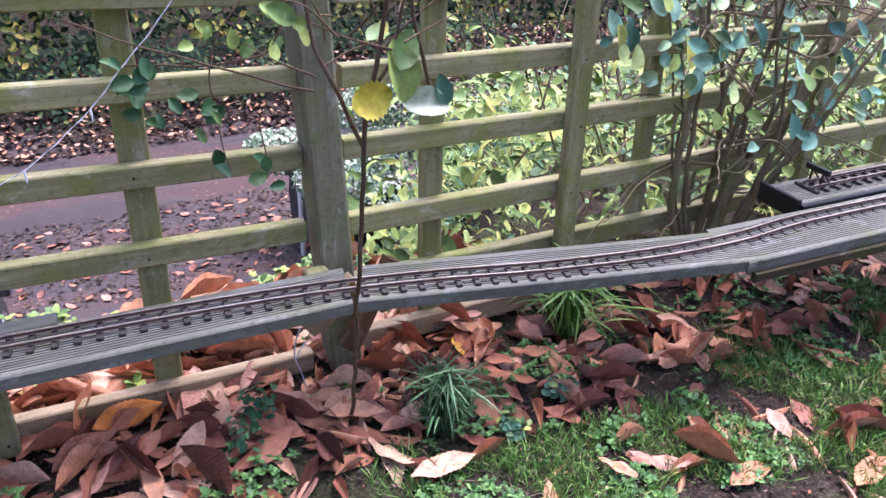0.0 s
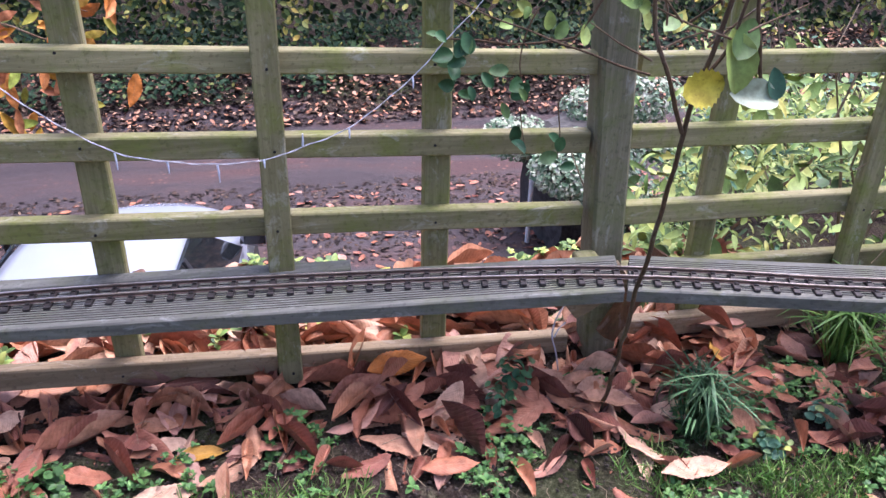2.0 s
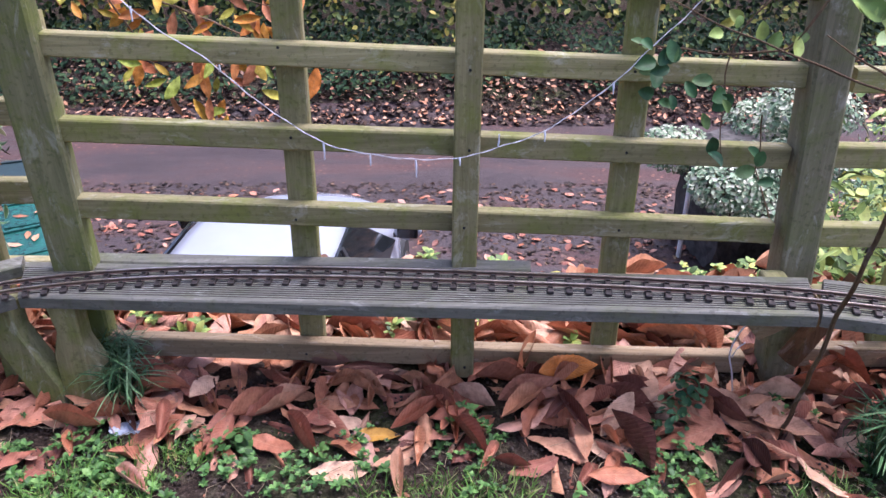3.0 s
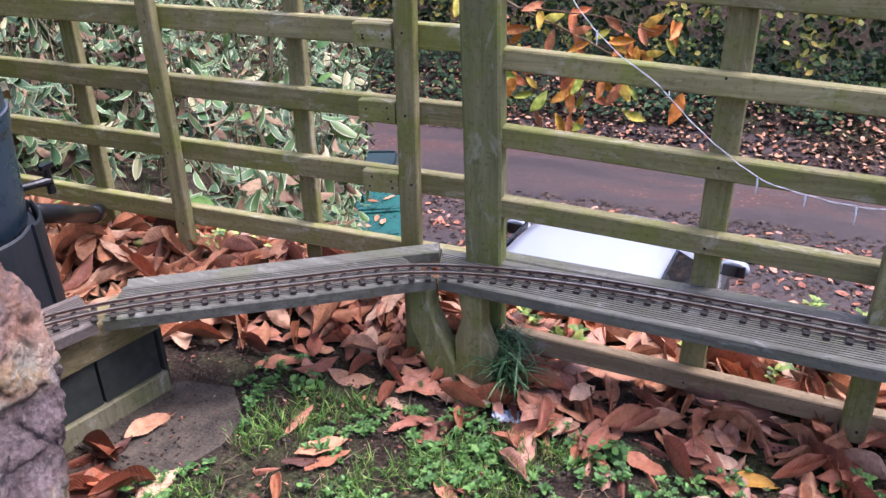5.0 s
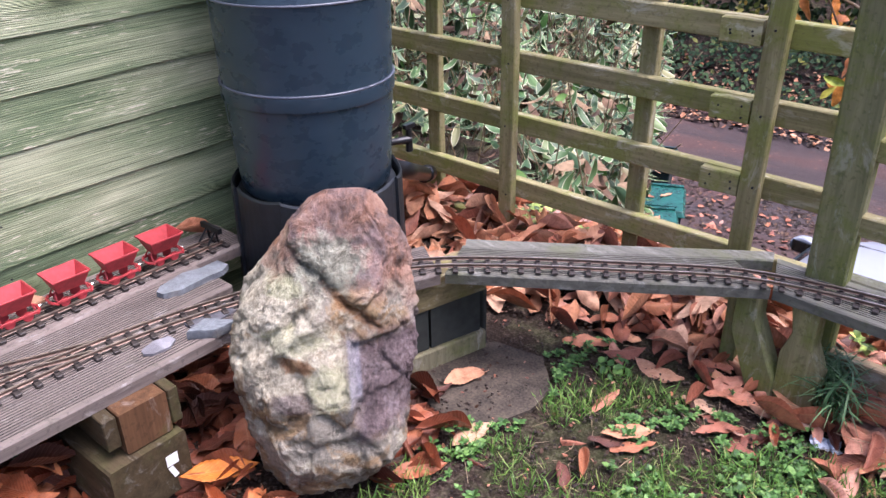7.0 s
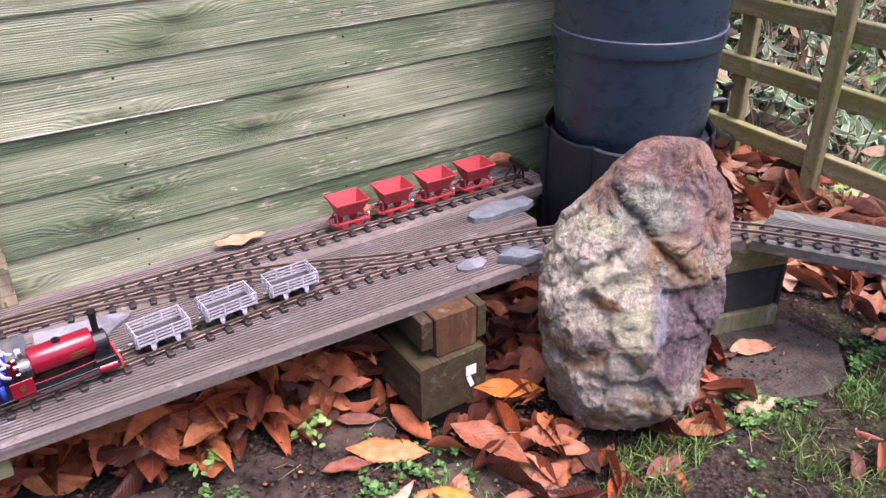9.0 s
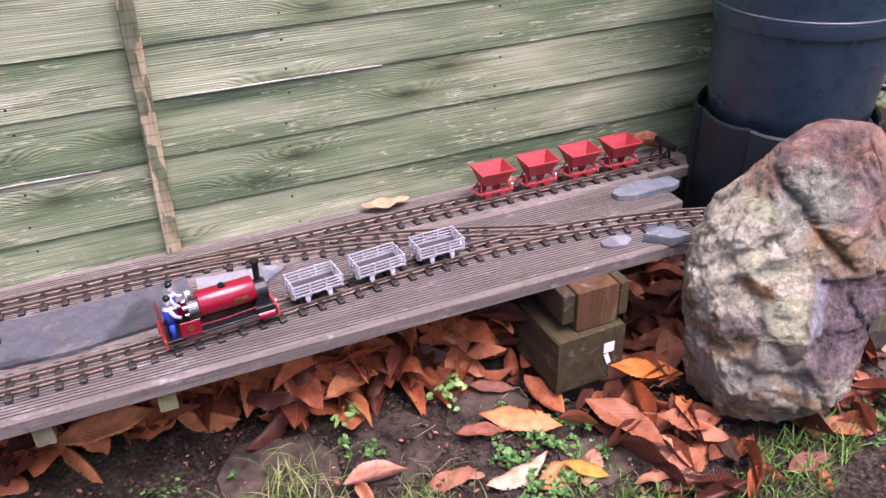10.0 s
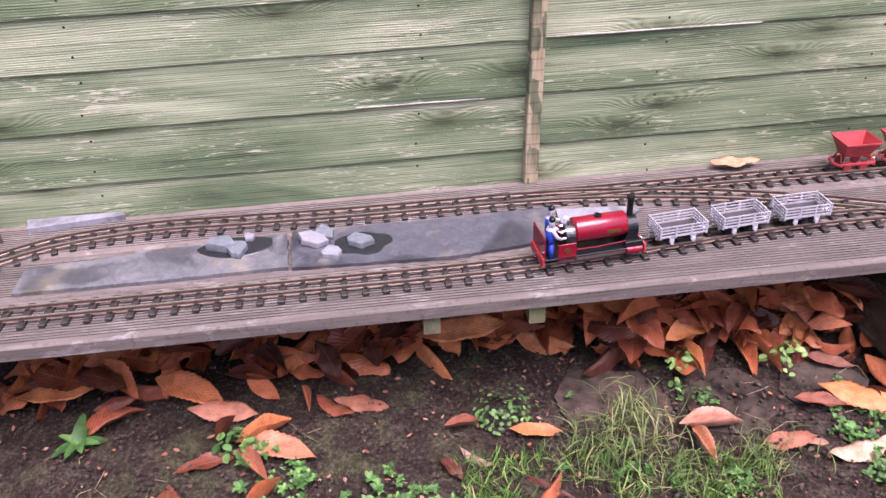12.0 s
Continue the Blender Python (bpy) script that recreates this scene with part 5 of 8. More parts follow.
# ---- car on the drive ----
def build_car():
    car = thing("car", "small white hatchback parked on the drive below", "car")
    # stations along the length: y, half width, sill z, shoulder z, roof half width, roof z
    st = [(-2.0, 0.70, 0.35, 0.85, 0.48, 1.02), (-1.9, 0.78, 0.25, 0.9, 0.50, 1.30), (-1.6, 0.80, 0.22, 0.92, 0.51, 1.43), (-1.0, 0.81, 0.2, 0.92, 0.515, 1.47), (-0.4, 0.81, 0.2, 0.92, 0.51, 1.465), (-0.1, 0.81, 0.2, 0.92, 0.50, 1.445), (-0.02, 0.81, 0.2, 0.92, 0.495, 1.425), (0.70, 0.80, 0.2, 0.93, 0.66, 1.01), (1.0, 0.78, 0.22, 0.9, 0.63, 0.985), (1.22, 0.70, 0.25, 0.85, 0.54, 0.95), (1.42, 0.53, 0.28, 0.76, 0.38, 0.89), (1.52, 0.36, 0.32, 0.6, 0.24, 0.74)]
    bm = bmesh.new()
    rings = []
    for y, hw, s, sh, rw, rz in st:
        half = [(hw * 0.9, s), (hw, s + 0.12), (hw, (s + sh) / 2), (hw * 0.97, sh), (rw + (hw - rw) * 0.25, sh + (rz - sh) * 0.72), (rw, rz - 0.03), (rw * 0.8, rz), (rw * 0.4, rz + 0.022)]
        full = half + [(-a, b) for a, b in half[::-1]]
        rings.append([bm.verts.new((a, y, b)) for a, b in full])
    m = len(rings[0])
    for r0, r1 in zip(rings, rings[1:]):
        for k in range(m):
            bm.faces.new((r0[k], r0[(k + 1) % m], r1[(k + 1) % m], r1[k]))
    bm.faces.new(rings[0][::-1])
    bm.faces.new(rings[-1])
    bmesh.ops.recalc_face_normals(bm, faces=bm.faces[:])
    bmesh.ops.bevel(bm, geom=[e for e in bm.edges if e.calc_face_angle(0) > 0.5], offset=0.02, segments=2, affect="EDGES")
    part("body", bm, M["car_paint"], car, smooth=True)
    for s in (-1, 1):
        bm = bmesh.new()
        quad = [(0.795, 0.5, 0.95), (0.798, -1.6, 0.95), (0.575, -1.4, 1.41), (0.565, -0.08, 1.40)]
        fv = [bm.verts.new((s * a, y, z)) for a, y, z in quad]
        bk = [bm.verts.new((s * (a - 0.02), y, z)) for a, y, z in quad]
        bm.faces.new(fv)
        bm.faces.new(bk[::-1])
        for k in range(4):
            bm.faces.new((fv[k], fv[(k + 1) % 4], bk[(k + 1) % 4], bk[k]))
        bmesh.ops.recalc_face_normals(bm, faces=bm.faces[:])
        bmesh.ops.translate(bm, verts=bm.verts[:], vec=(s * 0.012, 0, 0))
        win = part("side_window", bm, M["car_glass"], car, "dark side window")
        part("pillar", beam_mesh((s * 0.806, -0.5, 0.95), (s * 0.585, -0.5, 1.40), 0.05, 0.02, 0.0, 0.003, 2, 1), M["car_black"], win)
        bm = bmesh.new()
        bmesh.ops.create_uvsphere(bm, u_segments=16, v_segments=10, radius=1.0)
        for v in bm.verts:
            v.co = Vector((s * 0.90 + v.co.x * 0.115, 0.58 + max(v.co.y, -0.35) * 0.11, 1.0 + v.co.z * 0.075))
        mir = part("wing_mirror", bm, M["car_paint"], car, "white-backed wing mirror", smooth=True)
        boxpart("mirror_glass", s * 0.90 - 0.085, s * 0.90 + 0.085, 0.528, 0.54, 0.95, 1.05, M["car_glass"], mir, 0.004)
        boxpart("mirror_arm", min(s * 0.78, s * 0.84), max(s * 0.78, s * 0.84), 0.56, 0.62, 0.94, 0.98, M["car_black"], mir, 0.004)
        for y in (-1.2, 1.15):
            bm = bmesh.new()
            cyl_into(bm, (s * 0.62, y, 0.29), (s * 0.80, y, 0.29), 0.29, None, 28)
            w = part("wheel", bm, M["tyre"], car)
            bm = bmesh.new()
            cyl_into(bm, (s * 0.79, y, 0.29), (s * 0.81, y, 0.29), 0.19, 0.17, 20)
            part("rim", bm, M["steel"], w)
    bm = bmesh.new()
    for quad in ([(-0.48, 0.03, 1.395), (0.48, 0.03, 1.395), (0.64, 0.66, 1.035), (-0.64, 0.66, 1.035)],):
        fv = [bm.verts.new(p) for p in quad]
        bm.faces.new(fv)
        bmesh.ops.solidify(bm, geom=bm.faces[:], thickness=0.02)
        bmesh.ops.translate(bm, verts=bm.verts[:], vec=(0, 0.01, 0.02))
    part("windscreen", bm, M["car_glass"], car, "dark windscreen")
    car.matrix_world = pose(-0.04, 3.93, DRIVE, 0, 0, -5.5)


build_car()


# ---- bins ----
def build_bin(x, y, turn, h, mat, label):
    b = thing("wheelie_bin", label, "bin", "bins")
    bm = bmesh.new()
    lo = bx(bm, -0.24, 0.24, -0.27, 0.27, 0.0, h)
    for v in lo:
        if v.co.z < 0.1:
            v.co.x *= 0.8
            v.co.y *= 0.8
    bevel(bm, 0.015, 2)
    part("bin_body", bm, M["bin_dark"], b)
    bm = bmesh.new()
    lo = bx(bm, -0.27, 0.27, -0.31, 0.31, h + 0.0, h + 0.05)
    for v in lo:
        if v.co.z > h + 0.03:
            v.co.x *= 0.9
            v.co.y *= 0.9
    bevel(bm, 0.01, 2)
    bx(bm, -0.19, 0.19, -0.22, 0.17, h + 0.045, h + 0.062)
    bx(bm, -0.24, 0.24, 0.235, 0.275, h + 0.045, h + 0.066)
    part("lid", bm, mat, b)
    bm = bmesh.new()
    cyl_into(bm, (-0.2, 0.33, h - 0.02), (0.2, 0.33, h - 0.02), 0.016, None, 10)
    part("handle", bm, M["bin_dark"], b)
    b.matrix_world = pose(x, y, DRIVE, 0, 0, turn)


build_bin(-2.03, 4.12, 30, 1.0, M["bin"], "green plastic wheelie bin with fallen leaves on its lid")
build_bin(-2.22, 4.62, 25, 1.0, M["bin"], "green plastic wheelie bin with a closed lid")
build_bin(-2.75, 5.5, 20, 1.0, M["bin_dark"], "dark grey-green wheelie bin standing behind the bamboo")

# ---- gate pillar and pole ----
pillar = thing("gate_pillar", "dark rubble stone pillar overgrown with ivy", "pillar")
bm = bmesh.new()
bmesh.ops.create_icosphere(bm, subdivisions=4, radius=1.0)
for v in bm.verts:
    p = v.co
    q = Vector((max(-0.8, min(0.8, p.x * 1.2)), max(-0.8, min(0.8, p.y * 1.2)), max(-0.95, min(0.95, p.z * 1.1))))
    q *= 1 + noise.fractal(q * 2.5, 1, 2, 4) * 0.09
    v.co = Vector((q.x * 0.5, q.y * 0.6, q.z * 0.75))
part("stonework", bm, M["pillar"], pillar)
pillar.matrix_world = pose(4.15, 5.9, DRIVE + 0.5, 0, 0, 10)
pole = thing("marker_pole", "white pole with a black cap beside the pillar", "pole")
bm = bmesh.new()
cyl_into(bm, (0, 0, 0), (0, 0, 0.85), 0.025, None, 12)
part("shaft", bm, M["label"], pole)
bm = bmesh.new()
cyl_into(bm, (0, 0, 0.84), (0, 0, 1.0), 0.045, 0.03, 12)
part("cap", bm, M["black"], pole)
pole.matrix_world = pose(3.62, 5.75, DRIVE, 0, 0, 0)


# ---- brick edging behind the fence ----
edging = thing("brick_edging", "row of pink brick pavers edging the ledge among leaves", "brick edging")
bm = bmesh.new()
bx(bm, -0.1, 0.1, -0.05, 0.05, -0.03, 0.03)
bevel(bm, 0.005)
brick = part("brick", bm, M["brick"], edging)
brick.matrix_local = pose(-0.55, 0.42, 0.012, 2, 1, 4)
for x, y, r in ((-0.34, 0.428, -3), (-0.13, 0.43, 5), (0.08, 0.425, 1), (0.29, 0.43, -4)):
    b = new("brick", brick.data)
    b.parent = edging
    b.matrix_local = pose(x, y, 0.008, -2, 1, r)


# ---- fallen leaves, grass, weeds ----
def litter(name, boxes, count, seed, mat, size=(0.075, 0.125), lift=0.012, tilt=0.55, templates=CHEST, soft=0.0, heap=None):
    rng = np.random.default_rng(seed)
    areas = np.array([(b[1] - b[0]) * (b[3] - b[2]) * (b[4] if len(b) > 4 else 1) for b in boxes])
    pick = rng.choice(len(boxes), count, p=areas / areas.sum())
    B = np.array([b[:4] for b in boxes])[pick]
    x = B[:, 0] + (B[:, 1] - B[:, 0]) * rng.random(count)
    y = B[:, 2] + (B[:, 3] - B[:, 2]) * rng.random(count)
    x = x + rng.normal(0, 1, count) * soft
    y = y + rng.normal(0, 1, count) * soft
    z = ground_height(x, y) + 0.006 + (heap(x, y) if heap else 0.0) + lift * rng.random(count) * 2
    nrm = np.stack([rng.normal(0, tilt, count), rng.normal(0, tilt, count), np.ones(count)], 1)
    flip = rng.random(count) < 0.45
    nrm[flip] *= -1
    nrm[flip, 2] = -1
    size = rng.uniform(*size, count)
    return scatter(name, templates, np.stack([x, y, z], 1), size, frames_from(nrm, rng.random(count) * 6.28), mat, seed)


class Heap:
    """A height field on which leaves settle one by one, each resting on those below."""

    def __init__(self, x0, x1, y0, y1, cell=0.012):
        self.x0, self.y0, self.c = x0, y0, cell
        xs, ys = np.arange(x0, x1, cell), np.arange(y0, y1, cell)
        X, Y = np.meshgrid(xs, ys)
        self.h = ground_height(X, Y)
        self.ny, self.nx = self.h.shape
        self.X, self.Y = X, Y

    def at(self, x, y):
        i = min(max(int((y - self.y0) / self.c), 0), self.ny - 1)
        j = min(max(int((x - self.x0) / self.c), 0), self.nx - 1)
        return self.h[i, j]

    def drop(self, x, y, ang, size, width, rng, limp=0.6):
        d = np.array([math.cos(ang), math.sin(ang)])
        n = np.array([-d[1], d[0]])
        L, W = size * 0.42, size * width * 0.4
        offs = [(0, 0), (L, 0), (-L, 0), (0, W), (0, -W)]
        hs = [self.at(x + a * d[0] + b * n[0], y + a * d[1] + b * n[1]) for a, b in offs]
        sd = min(max((hs[1] - hs[2]) / (2 * L), -limp), limp) + rng.normal(0, 0.06)
        sn = min(max((hs[3] - hs[4]) / (2 * W), -limp), limp) + rng.normal(0, 0.09)
        rest = [h - a * sd - b * sn for h, (a, b) in zip(hs, offs)]
        z = 0.5 * max(rest) + 0.5 * sorted(rest)[3] + 0.004
        i0, i1 = int((y - size / 2 - self.y0) / self.c), int((y + size / 2 - self.y0) / self.c) + 1
        j0, j1 = int((x - size / 2 - self.x0) / self.c), int((x + size / 2 - self.x0) / self.c) + 1
        i0, j0 = max(i0, 0), max(j0, 0)
        if i1 > i0 and j1 > j0:
            gx, gy = self.X[i0:i1, j0:j1] - x, self.Y[i0:i1, j0:j1] - y
            u, v = gx * d[0] + gy * d[1], gx * n[0] + gy * n[1]
            inside = (u / (L * 1.1)) ** 2 + (v / (W * 1.2)) ** 2 < 1
            p = z + u * sd + v * sn + 0.0025
            cur = self.h[i0:i1, j0:j1]
            self.h[i0:i1, j0:j1] = np.where(inside, np.maximum(cur, p), cur)
        X = np.array([d[0], d[1], sd])
        X /= np.linalg.norm(X)
        Z = np.array([-sd * d[0] - sn * n[0], -sd * d[1] - sn * n[1], 1.0])
        Z /= np.linalg.norm(Z)
        return z, X, Z


HEAP = Heap(-1.7, 3.7, -3.1, 0.5)


def settled(name, boxes, count, seed, mats, size, label, soft=0.0, heap=None, limp=0.36, kinds=()):
    """Leaves fall one after another into the boxes and pile up."""
    rng = np.random.default_rng(seed)
    if heap is not None:
        HEAP.h = np.maximum(HEAP.h, heap(HEAP.X, HEAP.Y))
    areas = np.array([(b[1] - b[0]) * (b[3] - b[2]) * b[4] for b in boxes])
    B = np.array([b[:4] for b in boxes])[rng.choice(len(boxes), count, p=areas / areas.sum())]
    x = B[:, 0] + (B[:, 1] - B[:, 0]) * rng.random(count) + rng.normal(0, 1, count) * soft
    y = B[:, 2] + (B[:, 3] - B[:, 2]) * rng.random(count) + rng.normal(0, 1, count) * soft
    sz = rng.uniform(*size, count)
    pos, rot = [], []
    for k in range(count):
        ang = rng.random() * 6.28
        z, X, Z = HEAP.drop(x[k], y[k], ang, sz[k], 0.4, rng, limp)
        if rng.random() < 0.45:
            Z = -Z
        pos.append((x[k], y[k], z + 0.003))
        rot.append(np.stack([X, np.cross(Z, X), Z], -1))
    pos, rot = np.array(pos), np.array(rot)
    kinds = kinds or CHEST + CURLED + CURLED[2:]
    share = rng.choice(len(mats), count)
    holder = None
    for i, m in enumerate(mats):
        sel = share == i
        ob = scatter(name if i == 0 else "leaves", kinds, pos[sel], sz[sel], rot[sel], m, seed + i, holder)
        if i == 0:
            holder = tagged(ob, label, "leaves", kind="stuff")


NEAR = [(0.55, 2.2, -0.20, 0.03, 1.3), (0.75, 1.1, -0.28, -0.2, 0.35), (1.3, 2.05, -0.34, -0.2, 0.6), (2.0, 3.5, -0.36, -0.02, 0.6), (-0.3, 0.55, -0.08, 0.16, 1.2), (0.25, 0.6, -0.2, 0.0, 0.6)]
BEHIND = [(-1.6, 2.4, 0.06, 0.40, 1.0), (-1.3, -0.25, -0.15, 0.2, 0.6)]
UNDER = [(-0.86, -0.57, -1.75, -1.2, 1), (-0.86, -0.65, -2.15, -1.75, 1), (-0.86, -0.64, -2.95, -2.15, 0.6)]
AROUND = [(-0.86, -0.5, -1.2, -0.7, 1.0), (-0.5, -0.38, -1.04, -0.65, 0.45), (-0.40, -0.18, -1.22, -0.98, 0.2), (-0.30, -0.2, -0.8, -0.5, 0.6)]
# Mostly pale leaves here; the open sky's brightness is put into their colour.
settled("leaf_litter", BEHIND, 1300, 2, [M["litter_pale"], M["litter_pale"], M["litter_pale"], M["litter"]], (0.10, 0.17), "tan chestnut leaves covering the ledge behind the fence")
# A pale share lifts the heap where the sun leaves it dark.
settled("leaf_litter", NEAR, 780, 1, [M["litter"], M["litter"], M["litter_pale"]], (0.07, 0.145), "crisp brown chestnut leaves heaped along the fence foot", 0.04)
# Darker red leaves; part of the deck's shade is put into their colour.
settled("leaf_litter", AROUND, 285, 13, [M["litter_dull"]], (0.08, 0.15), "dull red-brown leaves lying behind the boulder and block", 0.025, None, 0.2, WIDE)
settled("leaf_litter", UNDER, 760, 3, [M["litter_wet"]], (0.075, 0.145), "damp red-brown leaves heaped under the deck", 0.025, lambda x, y: np.where(y < -0.62, 0.035 * sstep(0.48, 0.8, -x), -9), 0.16, WIDE)
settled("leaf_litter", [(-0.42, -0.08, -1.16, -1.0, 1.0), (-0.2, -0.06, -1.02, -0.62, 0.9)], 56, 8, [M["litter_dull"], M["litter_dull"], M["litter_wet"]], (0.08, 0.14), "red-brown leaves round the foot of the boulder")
settled("leaf_litter", [(1.8, 3.4, -0.85, -0.3, 1.0)], 70, 9, [M["litter"], M["litter_pale"]], (0.08, 0.15), "pinkish brown leaves scattered on the lawn")
settled("leaf_litter", [(-0.60, -0.14, -2.75, -1.9, 1.0), (-0.46, -0.12, -1.4, -0.95, 0.8)], 34, 7, [M["litter_wet"], M["litter_dull"], M["litter"]], (0.07, 0.13), "odd brown leaves lying on the dark soil")
tagged(litter("leaf_litter", [(-0.1, 2.8, -1.2, -0.4, 1), (-0.35, 0.1, -2.2, -1.2, 0.6), (0.0, 0.6, -0.45, -0.1, 1.5)], 70, 4, M["litter"], (0.07, 0.12), 0.004, 0.22), "scattered brown leaves on the grass", "leaves", kind="stuff")


tagged(litter("leaf_fragments", [(-0.9, 3.4, -1.2, 0.05), (-0.9, 0.0, -3.0, -0.9)], 2600, 31, M["litter"], (0.005, 0.014), 0.003, 0.4, OVAL), "crumbled leaf bits and twigs on the soil", "leaf fragments", kind="stuff")
tagged(litter("leaf_fragments", [(-0.9, 3.4, -1.2, 0.05), (-0.9, 0.0, -3.0, -0.9)], 9000, 32, M["litter_dark"], (0.004, 0.014), 0.003, 0.4, OVAL), "dark crumbs of rotted leaf on the soil", "leaf fragments", kind="stuff")


CLOD = []
for k in range(4):
    q = np.random.default_rng(200 + k).uniform(0.6, 1.3, (8, 3))
    corner = np.array([(a, b, c) for c in (-0.35, 0.35) for a, b in ((-0.5, -0.5), (0.5, -0.5), (0.5, 0.5), (-0.5, 0.5))]) * q
    CLOD.append((corner, np.array([(3, 2, 1, 0), (4, 5, 6, 7), (0, 1, 5, 4), (1, 2, 6, 5), (2, 3, 7, 6), (3, 0, 4, 7)]), np.full((8, 2), 0.5)))
tagged(litter("soil_crumbs", [(-0.7, 3.2, -1.1, 0.03), (-0.75, 0.1, -3.0, -0.8)], 12000, 33, M["crumb"], (0.002, 0.0065), 0.001, 0.5, CLOD), "dark crumbs and small clods of garden soil", "soil", kind="stuff")


def blades(name, boxes, count, seed, mat, size, spread=0.45, templates=BLADE):
    rng = np.random.default_rng(seed)
    areas = np.array([(b[1] - b[0]) * (b[3] - b[2]) * (b[4] if len(b) > 4 else 1) for b in boxes])
    B = np.array([b[:4] for b in boxes])[rng.choice(len(boxes), count, p=areas / areas.sum())]
    x = B[:, 0] + (B[:, 1] - B[:, 0]) * rng.random(count)
    y = B[:, 2] + (B[:, 3] - B[:, 2]) * rng.random(count)
    keep = np.array([noise.noise(Vector((a * 4.5, b * 4.5, seed))) for a, b in zip(x, y)]) + 0.35 * np.array([noise.noise(Vector((a * 19, b * 19, seed + 2))) for a, b in zip(x, y)]) - 0.16 * (x > 1.5) > 0.02 - 0.32 * (x > 1.8)
    x, y = x[keep], y[keep]
    k = len(x)
    z = ground_height(x, y) - 0.002
    up = np.stack([rng.normal(0, spread, k), rng.normal(0, spread, k), np.ones(k)], 1)
    up /= np.linalg.norm(up, axis=1, keepdims=True)
    side = np.cross(up, rng.normal(0, 1, (k, 3)))
    side /= np.linalg.norm(side, axis=1, keepdims=True)
    rot = np.stack([up, side, np.cross(up, side)], -1)
    return scatter(name, templates, np.stack([x, y, z], 1), rng.uniform(*size, k), rot, mat, seed)


LAWN = [(1.9, 3.5, -1.0, -0.40, 2.2), (0.7, 1.9, -0.8, -0.3, 1.3), (-0.1, 0.8, -0.8, -0.2, 1.2), (-0.27, 0.2, -2.3, -1.2, 0.6), (-0.36, -0.22, -2.1, -1.5, 1.4), (-0.15, 0.6, -1.3, -0.75, 1.2), (2.4, 3.6, -0.45, -0.25, 1.0)]
tagged(blades("grass", LAWN, 76000, 5, M["grass"], (0.016, 0.052), 0.7), "short rough green lawn grass", "grass", kind="stuff")


SPRIG = [leaf_template(6, 3, 0.5, 0.25, -0.2, power=0.7), leaf_template(6, 3, 0.62, 0.2, -0.35, power=0.6)]
for V, F, UV in SPRIG:
    V[:, 0] += 0.5


def weeds(name, boxes, count, seed, mat, size=(0.012, 0.024), height=0.03, bare=0.12):
    """Small plants, each a whorl of six or seven leaves."""
    rng = np.random.default_rng(seed)
    areas = np.array([(b[1] - b[0]) * (b[3] - b[2]) for b in boxes])
    B = np.array([b[:4] for b in boxes])[rng.choice(len(boxes), count, p=areas / areas.sum())]
    x = B[:, 0] + (B[:, 1] - B[:, 0]) * rng.random(count)
    y = B[:, 2] + (B[:, 3] - B[:, 2]) * rng.random(count)
    keep = np.array([noise.noise(Vector((a * 5.5, b * 5.5, seed * 1.3))) for a, b in zip(x, y)]) + 0.3 * np.array([noise.noise(Vector((a * 17, b * 17, seed + 5))) for a, b in zip(x, y)]) > bare
    keep &= (x + 0.2) ** 2 + (y + 0.43) ** 2 > 0.16 ** 2
    x, y = x[keep], y[keep]
    z = np.maximum(ground_height(x, y), np.array([HEAP.at(a, b) if b < 0.45 else -9 for a, b in zip(x, y)]) - 0.012) + rng.random(len(x)) * height
    s0 = rng.uniform(*size, len(x))
    pos, rot, sz = [], [], []
    for px, py, pz, ps in zip(x, y, z, s0):
        a0 = rng.random() * 6.28
        for j in range(6):
            a = a0 + j * 1.05 + rng.normal(0, 0.25)
            e = rng.normal(0.35, 0.3)
            X = np.array([math.cos(a) * math.cos(e), math.sin(a) * math.cos(e), math.sin(e)])
            Y = np.array([-math.sin(a), math.cos(a), 0.0])
            pos.append((px, py, pz))
            rot.append(np.stack([X, Y, np.cross(X, Y)], -1))
            sz.append(ps * rng.uniform(0.6, 1.1))
    return scatter(name, SPRIG, np.array(pos), np.array(sz), np.array(rot), mat, seed)


tagged(weeds("weeds", [(-0.15, 2.6, -0.75, -0.15), (-0.1, 0.6, -0.7, -0.1), (1.7, 3.3, -0.7, -0.1), (0.05, 0.5, -1.2, -0.7), (-0.5, -0.2, -2.5, -1.2)], 10000, 6, M["clover"], (0.007, 0.018), 0.02), "small green clover and creeping weeds", "weeds", kind="stuff")
tagged(weeds("weeds", [(0.45, 2.0, -0.5, -0.17), (2.0, 3.0, -0.5, -0.2)], 2300, 16, M["clover"], (0.008, 0.02), 0.03, 0.16), "green weeds and seedlings among the fallen leaves", "weeds", kind="stuff")
tagged(weeds("weeds", [(0.4, 2.3, 0.08, 0.6), (-1.2, -0.3, 0.1, 0.5)], 900, 8, M["yellowgreen"], (0.015, 0.035), 0.05), "yellow-green weeds among leaves behind the fence", "weeds", kind="stuff")


